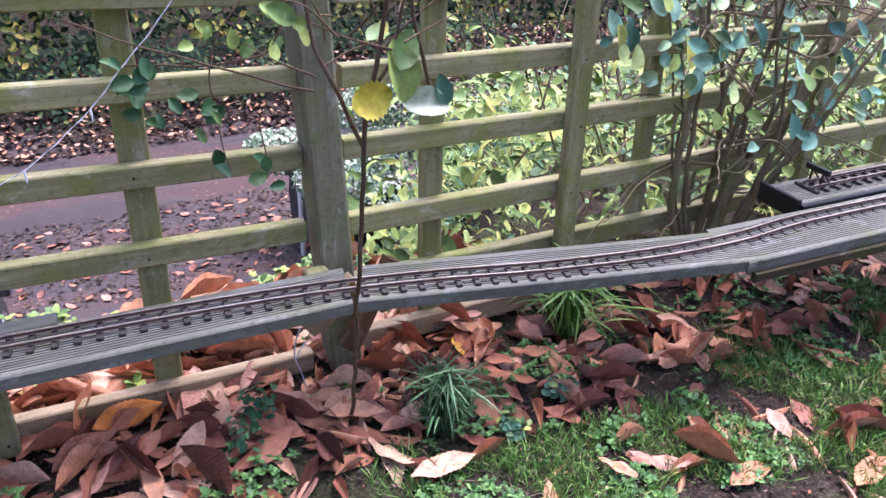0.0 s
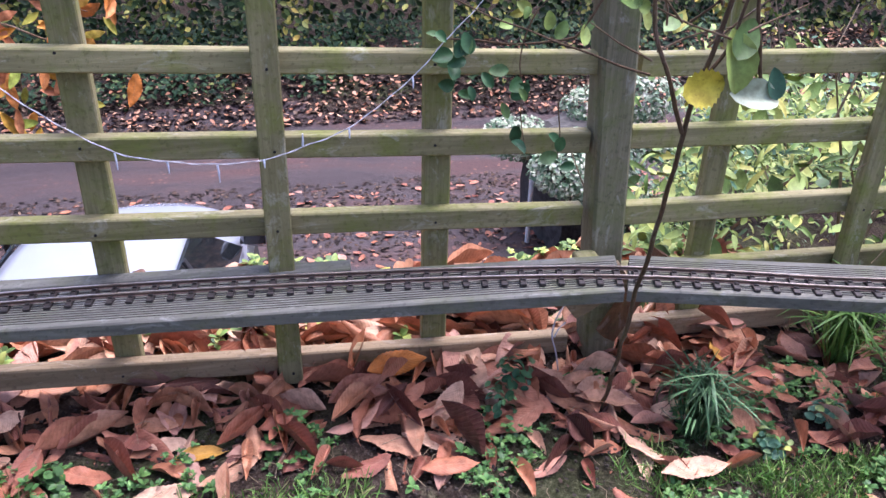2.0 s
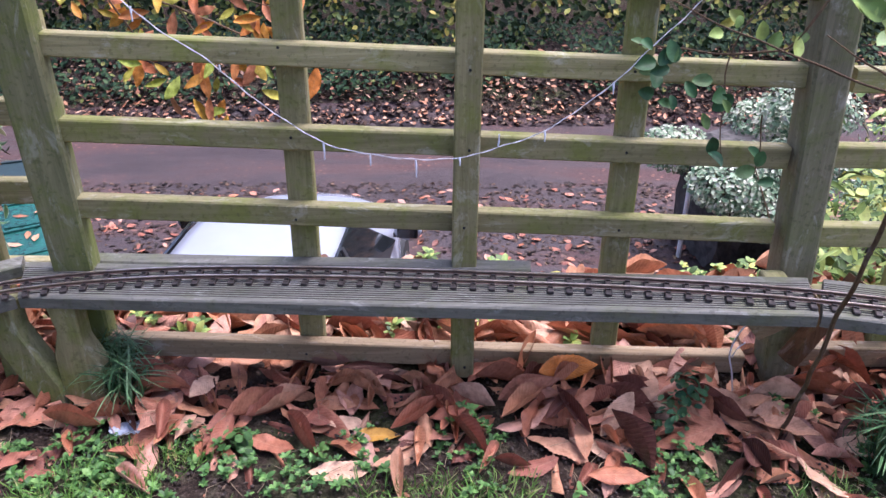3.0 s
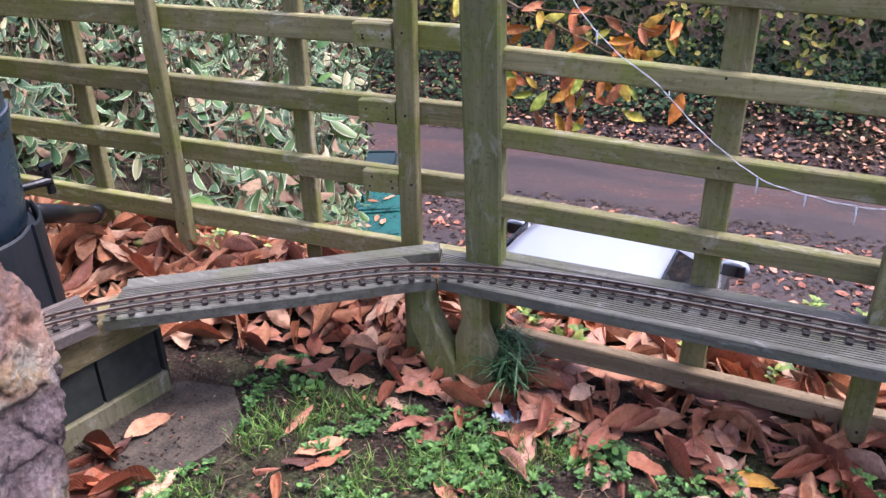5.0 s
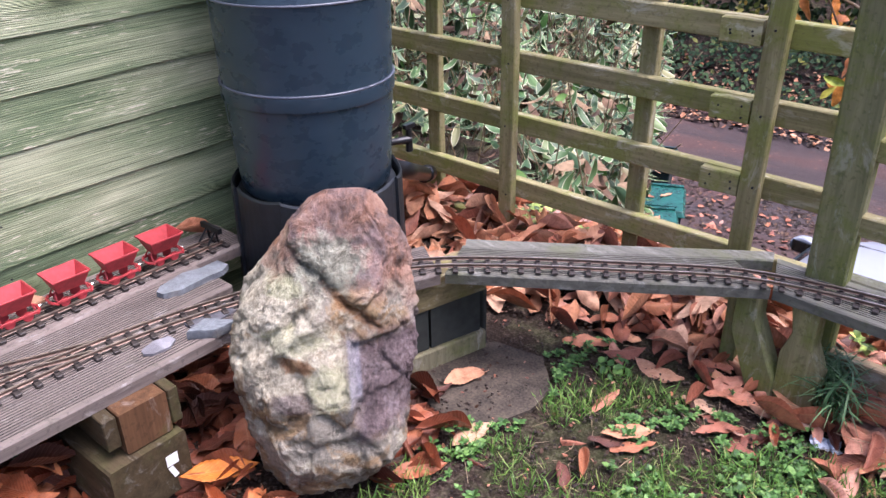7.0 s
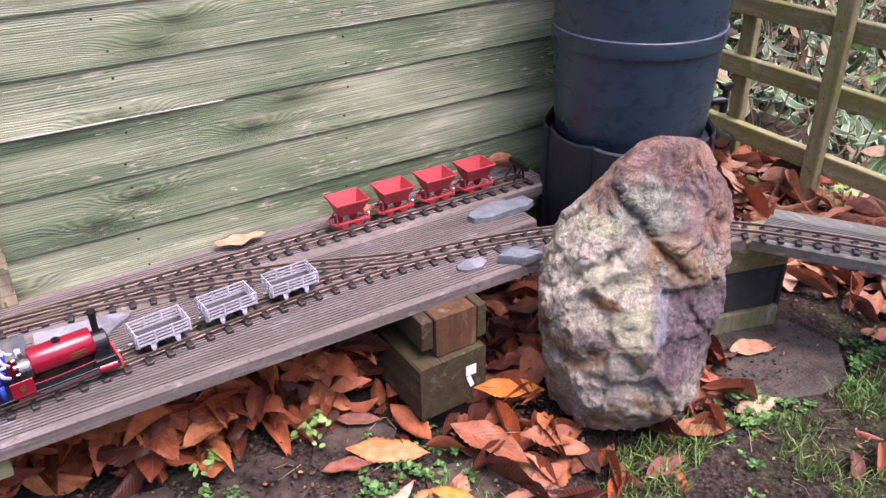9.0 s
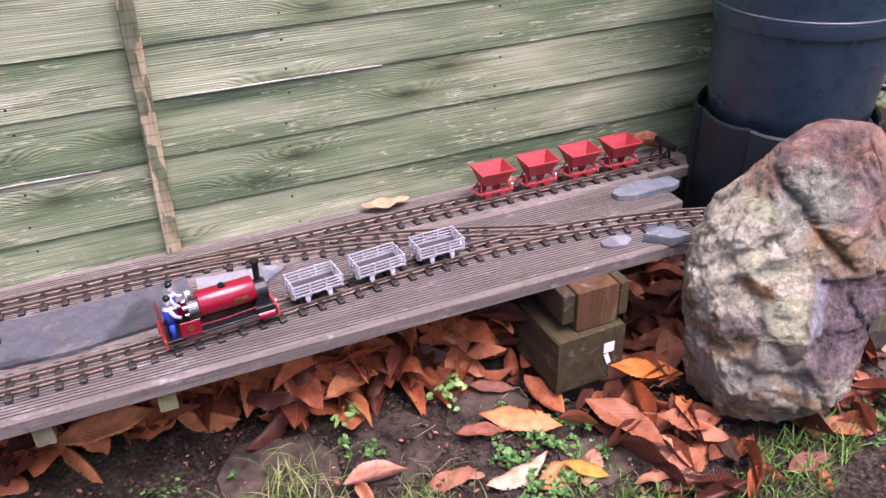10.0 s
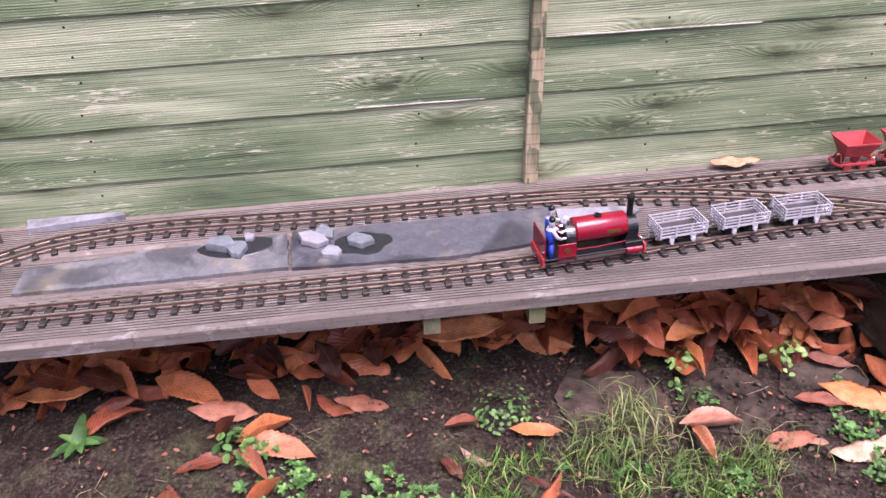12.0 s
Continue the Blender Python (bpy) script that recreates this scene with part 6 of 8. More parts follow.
# ---- planting beyond the fence ----
def cloud(name, centre, radius, count, seed, mat, size, templates=OVAL, shell=0.35, droop=0.3, label="", category="foliage", lumps=9):
    """An uneven mass of leaves: many lumps inside an ellipsoid."""
    rng = np.random.default_rng(seed)
    c, r = np.array(centre, float), np.array(radius, float)
    lc = rng.normal(0, 0.5, (lumps, 3)).clip(-0.9, 0.9)
    lr = rng.uniform(0.25, 0.5, lumps)
    k = rng.integers(0, lumps, count)
    dirs = rng.normal(0, 1, (count, 3))
    dirs /= np.linalg.norm(dirs, axis=1, keepdims=True)
    rad = lr[k][:, None] * (1 - shell * rng.random((count, 1)) ** 1.5)
    p = c + (lc[k] + dirs * rad) * r
    nrm = dirs * 0.8 + np.array([0, -0.35, 0.55]) + rng.normal(0, 0.4, (count, 3))
    nrm[:, 2] -= droop * 0.2
    return scatter(name, templates, p, rng.uniform(*size, count), frames_from(nrm, rng.random(count) * 6.28), mat, seed)


# hedge along the far side of the drive
hedge = tagged(new("hedge"), "dark evergreen hedge with yellowing leaves across the drive", "hedge", kind="stuff")
rng = np.random.default_rng(40)
n = 38000
hx = rng.uniform(-9, 19, n)
hz = rng.uniform(-2.35, 3.2, n)
hy = 11.6 + 0.25 * hz + np.array([noise.fractal(Vector((a * 0.6, b * 0.8, 2)), 1, 2, 4) for a, b in zip(hx, hz)]) * 1.1 + rng.random(n) * 0.5
nr = np.stack([rng.normal(0, 0.5, n), -np.ones(n), rng.normal(0.5, 0.5, n)], 1)
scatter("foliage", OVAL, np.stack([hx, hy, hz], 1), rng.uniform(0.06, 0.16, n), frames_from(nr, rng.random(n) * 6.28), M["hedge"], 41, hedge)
# Paler yellow clusters stand in front of the shade-dark leaves.
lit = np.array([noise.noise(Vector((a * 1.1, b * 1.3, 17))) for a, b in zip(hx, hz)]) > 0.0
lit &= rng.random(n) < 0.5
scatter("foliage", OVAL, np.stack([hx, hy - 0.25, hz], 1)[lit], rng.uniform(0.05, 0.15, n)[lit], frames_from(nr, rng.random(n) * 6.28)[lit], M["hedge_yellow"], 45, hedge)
tagged(litter("leaf_litter", [(-8, 12, 9.6, 11.0)], 7500, 42, M["litter_dark"], (0.06, 0.12), 0.03, 0.4, OVAL), "dark brown leaves drifted along the far verge", "leaves", kind="stuff")
tagged(litter("leaf_litter", [(-8, 12, 9.6, 11.0)], 3200, 46, M["litter_pale"], (0.05, 0.11), 0.05, 0.4, OVAL), "tan leaves among dark ones on the far verge", "leaves", kind="stuff")
tagged(litter("leaf_litter", [(-7, 6, 5.6, 7.6)], 6500, 43, M["litter_dark"], (0.03, 0.08), 0.004, 0.22, OVAL), "rotted leaf bits strewn over the wet drive", "leaves", kind="stuff")
tagged(litter("leaf_litter", [(-5, 4.5, 2.6, 5.4, 1.0), (-6, 6, 5.4, 7.4, 0.3)], 2300, 47, M["litter"], (0.07, 0.15), 0.006, 0.2, OVAL), "pinkish brown leaves lying on the drive", "leaves", kind="stuff")
ivy_v = tagged(new("verge_ivy"), "low green ivy on the far bank", "ivy", kind="stuff")
n = 9000
vx = rng.uniform(-8, 9, n)
vy = rng.uniform(10.2, 11.8, n)
vz = ground_height(vx, vy) + rng.random(n) * 0.35
keep = np.array([noise.noise(Vector((a * 0.9, b * 2, 8))) for a, b in zip(vx, vy)]) > -0.15
nr = np.stack([rng.normal(0, 0.5, n), -0.6 + 0 * vx, np.ones(n)], 1)
scatter("ivy_leaves", OVAL, np.stack([vx, vy, vz], 1)[keep], rng.uniform(0.05, 0.12, n)[keep], frames_from(nr, rng.random(n) * 6.28)[keep], M["verge_ivy"], 44, ivy_v)
# variegated bamboo bank behind the butt
def sasa(name, count, seed, size, mat):
    rng = np.random.default_rng(seed)
    cy = rng.uniform(0.5, 4.6, count)
    cx = 0.76 - 0.4667 * (cy + 1.6) - 0.12 - rng.random(count) * 2.9
    top = 0.15 + 0.35 * np.clip(-cx - 1.2, 0, 2.5) - 0.22 * np.clip(cy - 1.5, 0, 5)
    z = top - rng.random(count) ** 2 * 0.9 - 0.35 * rng.random(count) + np.array([noise.noise(Vector((a * 2.2, b * 2.2, 3))) for a, b in zip(cx, cy)]) * 0.3
    keep = np.array([noise.noise(Vector((a * 2.4, b * 2.4, c * 2.4))) for a, b, c in zip(cx, cy, z)]) > -0.3
    cx, cy, z, count = cx[keep], cy[keep], z[keep], int(keep.sum())
    d = np.stack([rng.normal(0.35, 0.6, count), rng.normal(-0.55, 0.6, count), rng.normal(-0.15, 0.4, count)], 1)
    d /= np.linalg.norm(d, axis=1, keepdims=True)
    side = np.cross(d, np.array([0, 0, 1.0]) + rng.normal(0, 0.35, (count, 3)))
    side /= np.linalg.norm(side, axis=1, keepdims=True)
    rot = np.stack([d, side, np.cross(d, side)], -1)
    return scatter(name, SASA, np.stack([cx, cy, z], 1), rng.uniform(*size, count), rot, mat, seed)


tagged(sasa("dead_bamboo_leaves", 5000, 57, (0.07, 0.15), M["dead_leaf"]), "dry brown leaves among the bamboo", "bamboo", kind="stuff")
tagged(sasa("bamboo_thicket", 17000, 50, (0.075, 0.165), M["sasa"]), "variegated dwarf bamboo with cream-edged leaves", "bamboo", kind="stuff")


def bamboo_stems(count, seed):
    """Dead brown canes and a few plain green leaves showing through the bamboo."""
    rng = np.random.default_rng(seed)
    bm = bmesh.new()
    for _ in range(count):
        y = rng.uniform(0.6, 4.2)
        x = 0.76 - 0.4667 * (y + 1.6) - 0.2 - rng.random() * 2.6
        z = -0.5 + 0.35 * max(0.0, -x - 1.2) - 0.2 * max(0.0, y - 1.5)
        L = rng.uniform(0.4, 0.9)
        lean = Vector((rng.normal(0.1, 0.35), rng.normal(-0.2, 0.3), 1)) * L
        p = Vector((x, y, z))
        tube_into(bm, [p, p + lean * 0.5 + Vector((rng.normal(0, 0.03), 0, 0)), p + lean], [0.004, 0.0035, 0.002], 5)
    tagged(part("bamboo_stems", bm, M["straw"]), "dead brown canes among the bamboo", "bamboo", kind="stuff")
    k = 40
    y = rng.uniform(0.5, 2.4, k)
    x = 0.76 - 0.4667 * (y + 1.6) - 0.1 - rng.random(k) * 1.3
    z = rng.uniform(-0.15, 0.35, k)
    nrm = np.stack([rng.normal(0.2, 0.4, k), -0.9 + rng.normal(0, 0.3, k), 0.5 + rng.normal(0, 0.3, k)], 1)
    ob = scatter("weed_leaves", OVAL, np.stack([x, y, z], 1), rng.uniform(0.05, 0.1, k), frames_from(nrm, rng.random(k) * 6.28), M["clover"], seed)
    tagged(ob, "plain bright green leaves among the bamboo", "weeds", kind="stuff")


bamboo_stems(420, 52)
# undergrowth on the bank to the right
def undergrowth(name, box, count, seed, mat, size, height, templates, label, cat):
    rng = np.random.default_rng(seed)
    y = rng.uniform(box[2], box[3], count)
    x = 1.2 + 0.47 * (y + 1.42) + rng.random(count) ** 1.3 * (box[1] - box[0])
    z = ground_height(x, y) + rng.random(count) ** 1.4 * height * (1 + np.array([noise.noise(Vector((a * 2, b * 2, seed))) for a, b in zip(x, y)]))
    keep = np.array([noise.noise(Vector((a * 3.2, b * 3.2, seed * 2.1))) for a, b in zip(x, y)]) + 0.5 * np.array([noise.noise(Vector((a * 9, b * 9, seed))) for a, b in zip(x, y)]) > -0.12
    x, y, z, count = x[keep], y[keep], z[keep], int(keep.sum())
    nrm = np.stack([rng.normal(0, 0.7, count), rng.normal(-0.35, 0.6, count), np.ones(count)], 1)
    ob = scatter(name, templates, np.stack([x, y, z], 1), rng.uniform(*size, count), frames_from(nrm, rng.random(count) * 6.28), mat, seed)
    return tagged(ob, label, cat, kind="stuff")


def dead_stems(count, seed):
    """Dry grey canes and bent stalks standing in the undergrowth."""
    rng = np.random.default_rng(seed)
    bm = bmesh.new()
    for _ in range(count):
        y = rng.uniform(0.3, 4.0)
        x = 1.25 + 0.47 * (y + 1.42) + rng.random() * 3.6
        p = Vector((x, y, float(ground_height(np.array([x]), np.array([y]))[0])))
        lean = Vector((rng.normal(0, 0.4), rng.normal(-0.1, 0.3), 1)) * rng.uniform(0.3, 0.85)
        bend = Vector((rng.normal(0, 0.05), rng.normal(0, 0.05), 0))
        tube_into(bm, [p, p + lean * 0.5 + bend, p + lean - bend], [0.005, 0.004, 0.002], 5)
    tagged(part("dead_stems", bm, M["straw"]), "dry grey-brown stems standing among the undergrowth", "stems", kind="stuff")


undergrowth("undergrowth", (2.0, 5.5, 0.15, 3.5), 34000, 60, M["yellowgreen"], (0.022, 0.075), 0.5, LANCE + OVAL[:1], "yellow-green undergrowth on the bank", "undergrowth")
undergrowth("undergrowth", (2.0, 6.5, 0.3, 5.5), 15000, 61, M["bluegreen"], (0.012, 0.038), 0.55, OVAL, "blue-green ivy covering the bank", "ivy")
dead_stems(300, 63)
n = 12000
ivyc = tagged(cloud("pillar_ivy", (4.3, 5.9, -1.75), (0.95, 0.9, 0.55), n, 62, M["pale_ivy"], (0.03, 0.065)), "pale green ivy crowning the stone pillar", "ivy", kind="stuff")


# ---- twigs and straw on the soil ----
def twigs(name, boxes, count, seed, label):
    rng = np.random.default_rng(seed)
    bm = bmesh.new()
    for _ in range(count):
        b = boxes[rng.integers(0, len(boxes))]
        x, y = rng.uniform(b[0], b[1]), rng.uniform(b[2], b[3])
        a, L = rng.random() * 6.28, rng.uniform(0.02, 0.08)
        z = HEAP.at(x, y) + 0.004
        bend = rng.normal(0, 0.12 * L)
        d = Vector((math.cos(a), math.sin(a), 0))
        n = Vector((-d.y, d.x, 0))
        p = Vector((x, y, z))
        tube_into(bm, [p - d * L / 2, p + n * bend + Vector((0, 0, rng.uniform(0, 0.008))), p + d * L / 2], [0.0009, 0.0008, 0.0005], 4)
    tagged(part(name, bm, M["straw"]), label, "twigs", kind="stuff")


twigs("twigs", [(-0.5, 0.0, -2.8, -0.95), (-0.1, 0.9, -0.8, -0.1), (0.9, 2.6, -0.7, -0.2)], 420, 71, "thin dry twigs and straw lying on the soil")


# ---- model train ----
def at_path(P, s):
    """The pose on a track at a length along it, rail top at z = 0 of that pose."""
    L = np.r_[0, np.cumsum(np.linalg.norm(np.diff(P, axis=0), axis=1))]
    p = np.array([np.interp(s, L, P[:, k]) for k in range(3)])
    q = np.array([np.interp(s + 0.02, L, P[:, k]) for k in range(3)]) - np.array([np.interp(s - 0.02, L, P[:, k]) for k in range(3)])
    return pose(p[0], p[1], p[2] + 0.0155, 0, 0, math.degrees(math.atan2(q[1], q[0])))


def s_of_y(P, y):
    L = np.r_[0, np.cumsum(np.linalg.norm(np.diff(P, axis=0), axis=1))]
    k = np.argsort(P[:, 1])
    return float(np.interp(y, P[k, 1], L[k]))


def wheel_into(bm, x, y, r, w=0.004):
    cyl_into(bm, (x, y - w / 2, r), (x, y + w / 2, r), r, None, 20)
    s = 1 if y > 0 else -1
    cyl_into(bm, (x, y - s * w / 2, r), (x, y - s * (w / 2 + 0.0012), r), r + 0.0018, None, 20)


def build_loco(m):
    t = thing("model_locomotive", "small crimson saddle tank model steam locomotive on the track", "model locomotive")
    boxpart("footplate", -0.102, 0.090, -0.034, 0.034, 0.0150, 0.0185, M["black"], t, 0.0006)
    for x in (-0.103, 0.091):
        boxpart("buffer_beam", x - 0.002, x + 0.002, -0.035, 0.035, 0.004, 0.0215, M["red_matt"], t, 0.0006, label="red buffer beam")
        bm = bmesh.new()
        s = 1 if x > 0 else -1
        cyl_into(bm, (x, 0, 0.013), (x + s * 0.007, 0, 0.013), 0.003, 0.0045, 12)
        part("buffer", bm, M["steel"], t)
    for y in (-0.024, 0.024):
        boxpart("side_frame", -0.07, 0.075, y - 0.0012, y + 0.0012, 0.005, 0.016, M["red_matt"], t, 0.0004, label="red side frame")
    # saddle tank
    bm = bmesh.new()
    prof = []
    for k in range(25):
        a = math.pi * (k / 24) * 1.36 - 0.18 * math.pi
        prof.append((0.0228 * math.cos(a) * 1.02, 0.0530 + 0.0228 * math.sin(a)))
    prof = [(0.016, 0.034)] + prof + [(-0.016, 0.034)]
    rings = []
    for x, sc in ((-0.0375, 0.965), (-0.0355, 1.0), (0.058, 1.0), (0.060, 0.965)):
        rings.append([bm.verts.new((x, a * sc, 0.053 + (b - 0.053) * sc)) for a, b in prof])
    n = len(prof)
    for r0, r1 in zip(rings, rings[1:]):
        for k in range(n):
            bm.faces.new((r0[k], r0[(k + 1) % n], r1[(k + 1) % n], r1[k]))
    bm.faces.new(rings[0])
    bm.faces.new(rings[-1][::-1])
    bmesh.ops.recalc_face_normals(bm, faces=bm.faces[:])
    tank = part("saddle_tank", bm, M["red"], t, "glossy crimson saddle tank", smooth=True)
    for s in (-1, 1):
        boxpart("nameplate", 0.02, 0.045, s * 0.0234 - 0.0006, s * 0.0234 + 0.0006, 0.049, 0.0555, M["brass"], tank, 0.0, label="small brass and red plate")
    bm = bmesh.new()
    cyl_into(bm, (0.008, 0, 0.074), (0.008, 0, 0.0785), 0.0075, 0.0068, 20)
    cyl_into(bm, (0.008, 0, 0.0785), (0.008, 0, 0.081), 0.002, None, 10)
    part("filler_cap", bm, M["black"], tank)
    bm = bmesh.new()
    cyl_into(bm, (0.059, 0, 0.045), (0.081, 0, 0.045), 0.0215, None, 28)
    bx(bm, 0.059, 0.081, -0.0205, 0.0205, 0.0185, 0.045)
    sb = part("smokebox", bm, M["black"], t, "black smokebox")
    bm = bmesh.new()
    cyl_into(bm, (0.081, 0, 0.045), (0.0835, 0, 0.045), 0.019, 0.016, 24)
    cyl_into(bm, (0.0835, 0, 0.045), (0.086, 0, 0.045), 0.003, None, 10)
    part("smokebox_door", bm, M["black"], sb)
    for y in (-0.0255, 0.0255):
        bm = bmesh.new()
        low = [bm.verts.new((x, y - 0.001, z)) for x, z in ((0.045, 0.0187), (0.089, 0.0187), (0.086, 0.028), (0.070, 0.046), (0.060, 0.046))]
        high = [bm.verts.new((v.co.x, y + 0.001, v.co.z)) for v in low]
        bm.faces.new(low)
        bm.faces.new(high[::-1])
        for k in range(5):
            bm.faces.new((low[(k + 1) % 5], low[k], high[k], high[(k + 1) % 5]))
        bmesh.ops.recalc_face_normals(bm, faces=bm.faces[:])
        part("saddle_plate", bm, M["black"], sb)
    bm = bmesh.new()
    for z0, z1, r0, r1 in ((0.062, 0.068, 0.0085, 0.006), (0.068, 0.102, 0.0055, 0.0062), (0.102, 0.1055, 0.0078, 0.0078), (0.1055, 0.108, 0.0072, 0.006)):
        cyl_into(bm, (0.070, 0, z0), (0.070, 0, z1), r0, r1, 18)
    part("chimney", bm, M["black"], t, "black chimney")
    # cab
    for s in (-1, 1):
        p = boxpart("cab_side", -0.076, -0.042, s * 0.0335 - 0.001, s * 0.0335 + 0.001, 0.0185, 0.0465, M["red"], t, 0.0005, label="crimson cab side sheet")
        bm = bmesh.new()
        cyl_into(bm, (-0.059, s * 0.0345, 0.033), (-0.059, s * 0.0356, 0.033), 0.0055, None, 18)
        part("works_plate", bm, M["brass"], p, "oval brass plate")
    boxpart("cab_back", -0.1015, -0.0995, -0.0335, 0.0335, 0.0185, 0.062, M["red"], t, 0.0005, label="crimson cab back sheet")
    boxpart("cab_lining", -0.0994, -0.0989, -0.032, 0.032, 0.019, 0.0605, M["black"], t, 0.0, label="black inner face of the cab back")
    bm = bmesh.new()
    cyl_into(bm, (-0.055, 0, 0.046), (-0.0375, 0, 0.046), 0.0195, None, 24)
    part("firebox", bm, M["backhead"], t, "polished steel backhead")
    bm = bmesh.new()
    for y, z in ((-0.009, 0.058), (0.008, 0.06), (0.0, 0.05), (0.012, 0.046), (-0.012, 0.045)):
        cyl_into(bm, (-0.055, y, z), (-0.061, y, z), 0.0028, 0.002, 10)
    cyl_into(bm, (-0.047, 0.0, 0.064), (-0.047, 0.0, 0.074), 0.0045, 0.003, 12)
    part("fittings", bm, M["steel"], t, "steel gauges and valves")
    bm = bmesh.new()
    cyl_into(bm, (-0.048, 0.010, 0.064), (-0.048, 0.010, 0.0755), 0.0045, 0.0045, 14)
    part("valve_cap", bm, M["label"], t, "cream valve cap")
    for x in (-0.036, 0.024):
        for s in (-1, 1):
            bm = bmesh.new()
            wheel_into(bm, x, s * (GAUGE / 2 + 0.001), 0.0135)
            part("wheel", bm, M["black"], t)
    for s in (-1, 1):
        bm = bmesh.new()
        cyl_into(bm, (0.055, s * 0.031, 0.0135), (0.084, s * 0.031, 0.0125), 0.0072, None, 18)
        part("cylinder", bm, M["red"], t, "red cylinder")
        bm = bmesh.new()
        bx(bm, -0.038, 0.026, s * 0.0285 - 0.001, s * 0.0285 + 0.001, 0.0085, 0.0115)
        bx(bm, -0.02, 0.056, s * 0.0315 - 0.001, s * 0.0315 + 0.001, 0.0115, 0.0135)
        part("coupling_rod", bm, M["steel"], t, "steel rods")
        bm = bmesh.new()
        tube_into(bm, [(-0.05, s * 0.0300, 0.030), (0.0, s * 0.0292, 0.0285), (0.055, s * 0.0285, 0.031)], 0.0011, 8)
        part("handrail", bm, M["red"], t, "thin red rod along the tank")
        boxpart("step", 0.052, 0.086, min(s * 0.024, s * 0.034), max(s * 0.024, s * 0.034), 0.0186, 0.031, M["black"], t, 0.001)
    t.matrix_world = m
    return t


def build_figure(name, label, m, blue):
    bm = bmesh.new()
    tube_into(bm, [(0, -0.005, 0.0), (0, -0.005, 0.028)], [0.0048, 0.0052], 10)
    tube_into(bm, [(0, 0.005, 0.0), (0, 0.005, 0.028)], [0.0048, 0.0052], 10)
    tube_into(bm, [(0, 0, 0.027), (0, 0, 0.04), (0.001, 0, 0.056), (0.001, 0, 0.060)], [0.0085, 0.0085, 0.0095, 0.004], 12)
    low = len(bm.faces)
    tube_into(bm, [(0.001, 0, 0.060), (0.002, 0, 0.064), (0.002, 0, 0.072), (0.001, 0, 0.0765)], [0.003, 0.0055, 0.0058, 0.003], 12)
    tube_into(bm, [(0.001, 0.010, 0.056), (0.008, 0.011, 0.046), (0.018, 0.008, 0.047)], [0.0038, 0.0034, 0.003], 8)
    tube_into(bm, [(0.001, -0.010, 0.056), (0.007, -0.012, 0.044), (0.016, -0.012, 0.038)], [0.0038, 0.0034, 0.003], 8)
    hat = len(bm.faces)
    tube_into(bm, [(0.003, 0, 0.074), (0.001, 0, 0.0795)], [0.0065, 0.005], 12)
    bm.faces.ensure_lookup_table()
    idx = [(0 if f.calc_center_median().z < 0.05 else 1) if i < low else (1 if i < hat else 2) for i, f in enumerate(bm.faces)]
    ob = part(name, bm, M["blue"], smooth=True)
    ob.data.materials.append(M["figure"])
    ob.data.materials.append(M["black"])
    ob.data.polygons.foreach_set("material_index", np.array(idx, np.int32))
    tagged(ob, label, "figurine")
    ob.matrix_world = m


def wagon_proto():
    t = thing("model_slate_wagon", "pale grey slatted model slate wagon standing empty", "model wagon", "wagons in the train")
    hl, hw = 0.046, 0.0255
    boxpart("floor", -hl + 0.002, hl - 0.002, -hw + 0.001, hw - 0.001, 0.0185, 0.021, M["wagon_floor"], t, 0.0)
    for s in (-1, 1):
        y = s * hw
        for z0, z1 in ((0.0205, 0.0242), (0.0285, 0.0304), (0.0348, 0.0367), (0.0413, 0.0435)):
            boxpart("side_slat", -hl, hl, y - 0.0009, y + 0.0009, z0, z1, M["wagon"], t, 0.0)
        for x in (-hl, -hl / 3, hl / 3, hl):
            boxpart("stanchion", x - 0.0016, x + 0.0016, y + s * 0.0009 - 0.0009, y + s * 0.0009 + 0.0009, 0.0185, 0.0437, M["wagon"], t, 0.0)
        x = s * hl
        for z0, z1 in ((0.0205, 0.0242), (0.0285, 0.0304), (0.0348, 0.0367), (0.0413, 0.0435)):
            boxpart("end_slat", x - 0.0009, x + 0.0009, -hw + 0.001, hw - 0.001, z0, z1, M["wagon"], t, 0.0)
        for yy in (-0.008, 0.008):
            boxpart("stanchion", x + s * 0.001 - 0.001, x + s * 0.001 + 0.001, yy - 0.0014, yy + 0.0014, 0.0185, 0.0437, M["wagon"], t, 0.0)
        boxpart("sole_bar", -hl - 0.003, hl + 0.003, s * 0.0145 - 0.0022, s * 0.0145 + 0.0022, 0.0125, 0.0184, M["wagon"], t, 0.0006)
        bm = bmesh.new()
        cyl_into(bm, (s * (hl + 0.001), 0, 0.0155), (s * (hl + 0.009), 0, 0.0155), 0.0026, 0.0036, 10)
        tube_into(bm, [(s * (hl + 0.008), 0.0, 0.0155), (s * (hl + 0.014), 0.002, 0.0125), (s * (hl + 0.019), 0, 0.0145)], 0.0011, 6)
        part("coupling", bm, M["steel"], t, "steel chain coupling")
        for x in (-0.0215, 0.0215):
            bm = bmesh.new()
            wheel_into(bm, x, s * (GAUGE / 2 + 0.0005), 0.0095, 0.003)
            w = part("wheel", bm, M["black"], t)
            bm = bmesh.new()
            cyl_into(bm, (x, s * 0.0225, 0.0092), (x, s * 0.0275, 0.0092), 0.0045, 0.0038, 12)
            bx(bm, x - 0.0045, x + 0.0045, min(s * 0.0225, s * 0.026), max(s * 0.0225, s * 0.026), 0.0095, 0.0184)
            part("axle_box", bm, M["wagon"], w, "pale grey axle box")
    return t


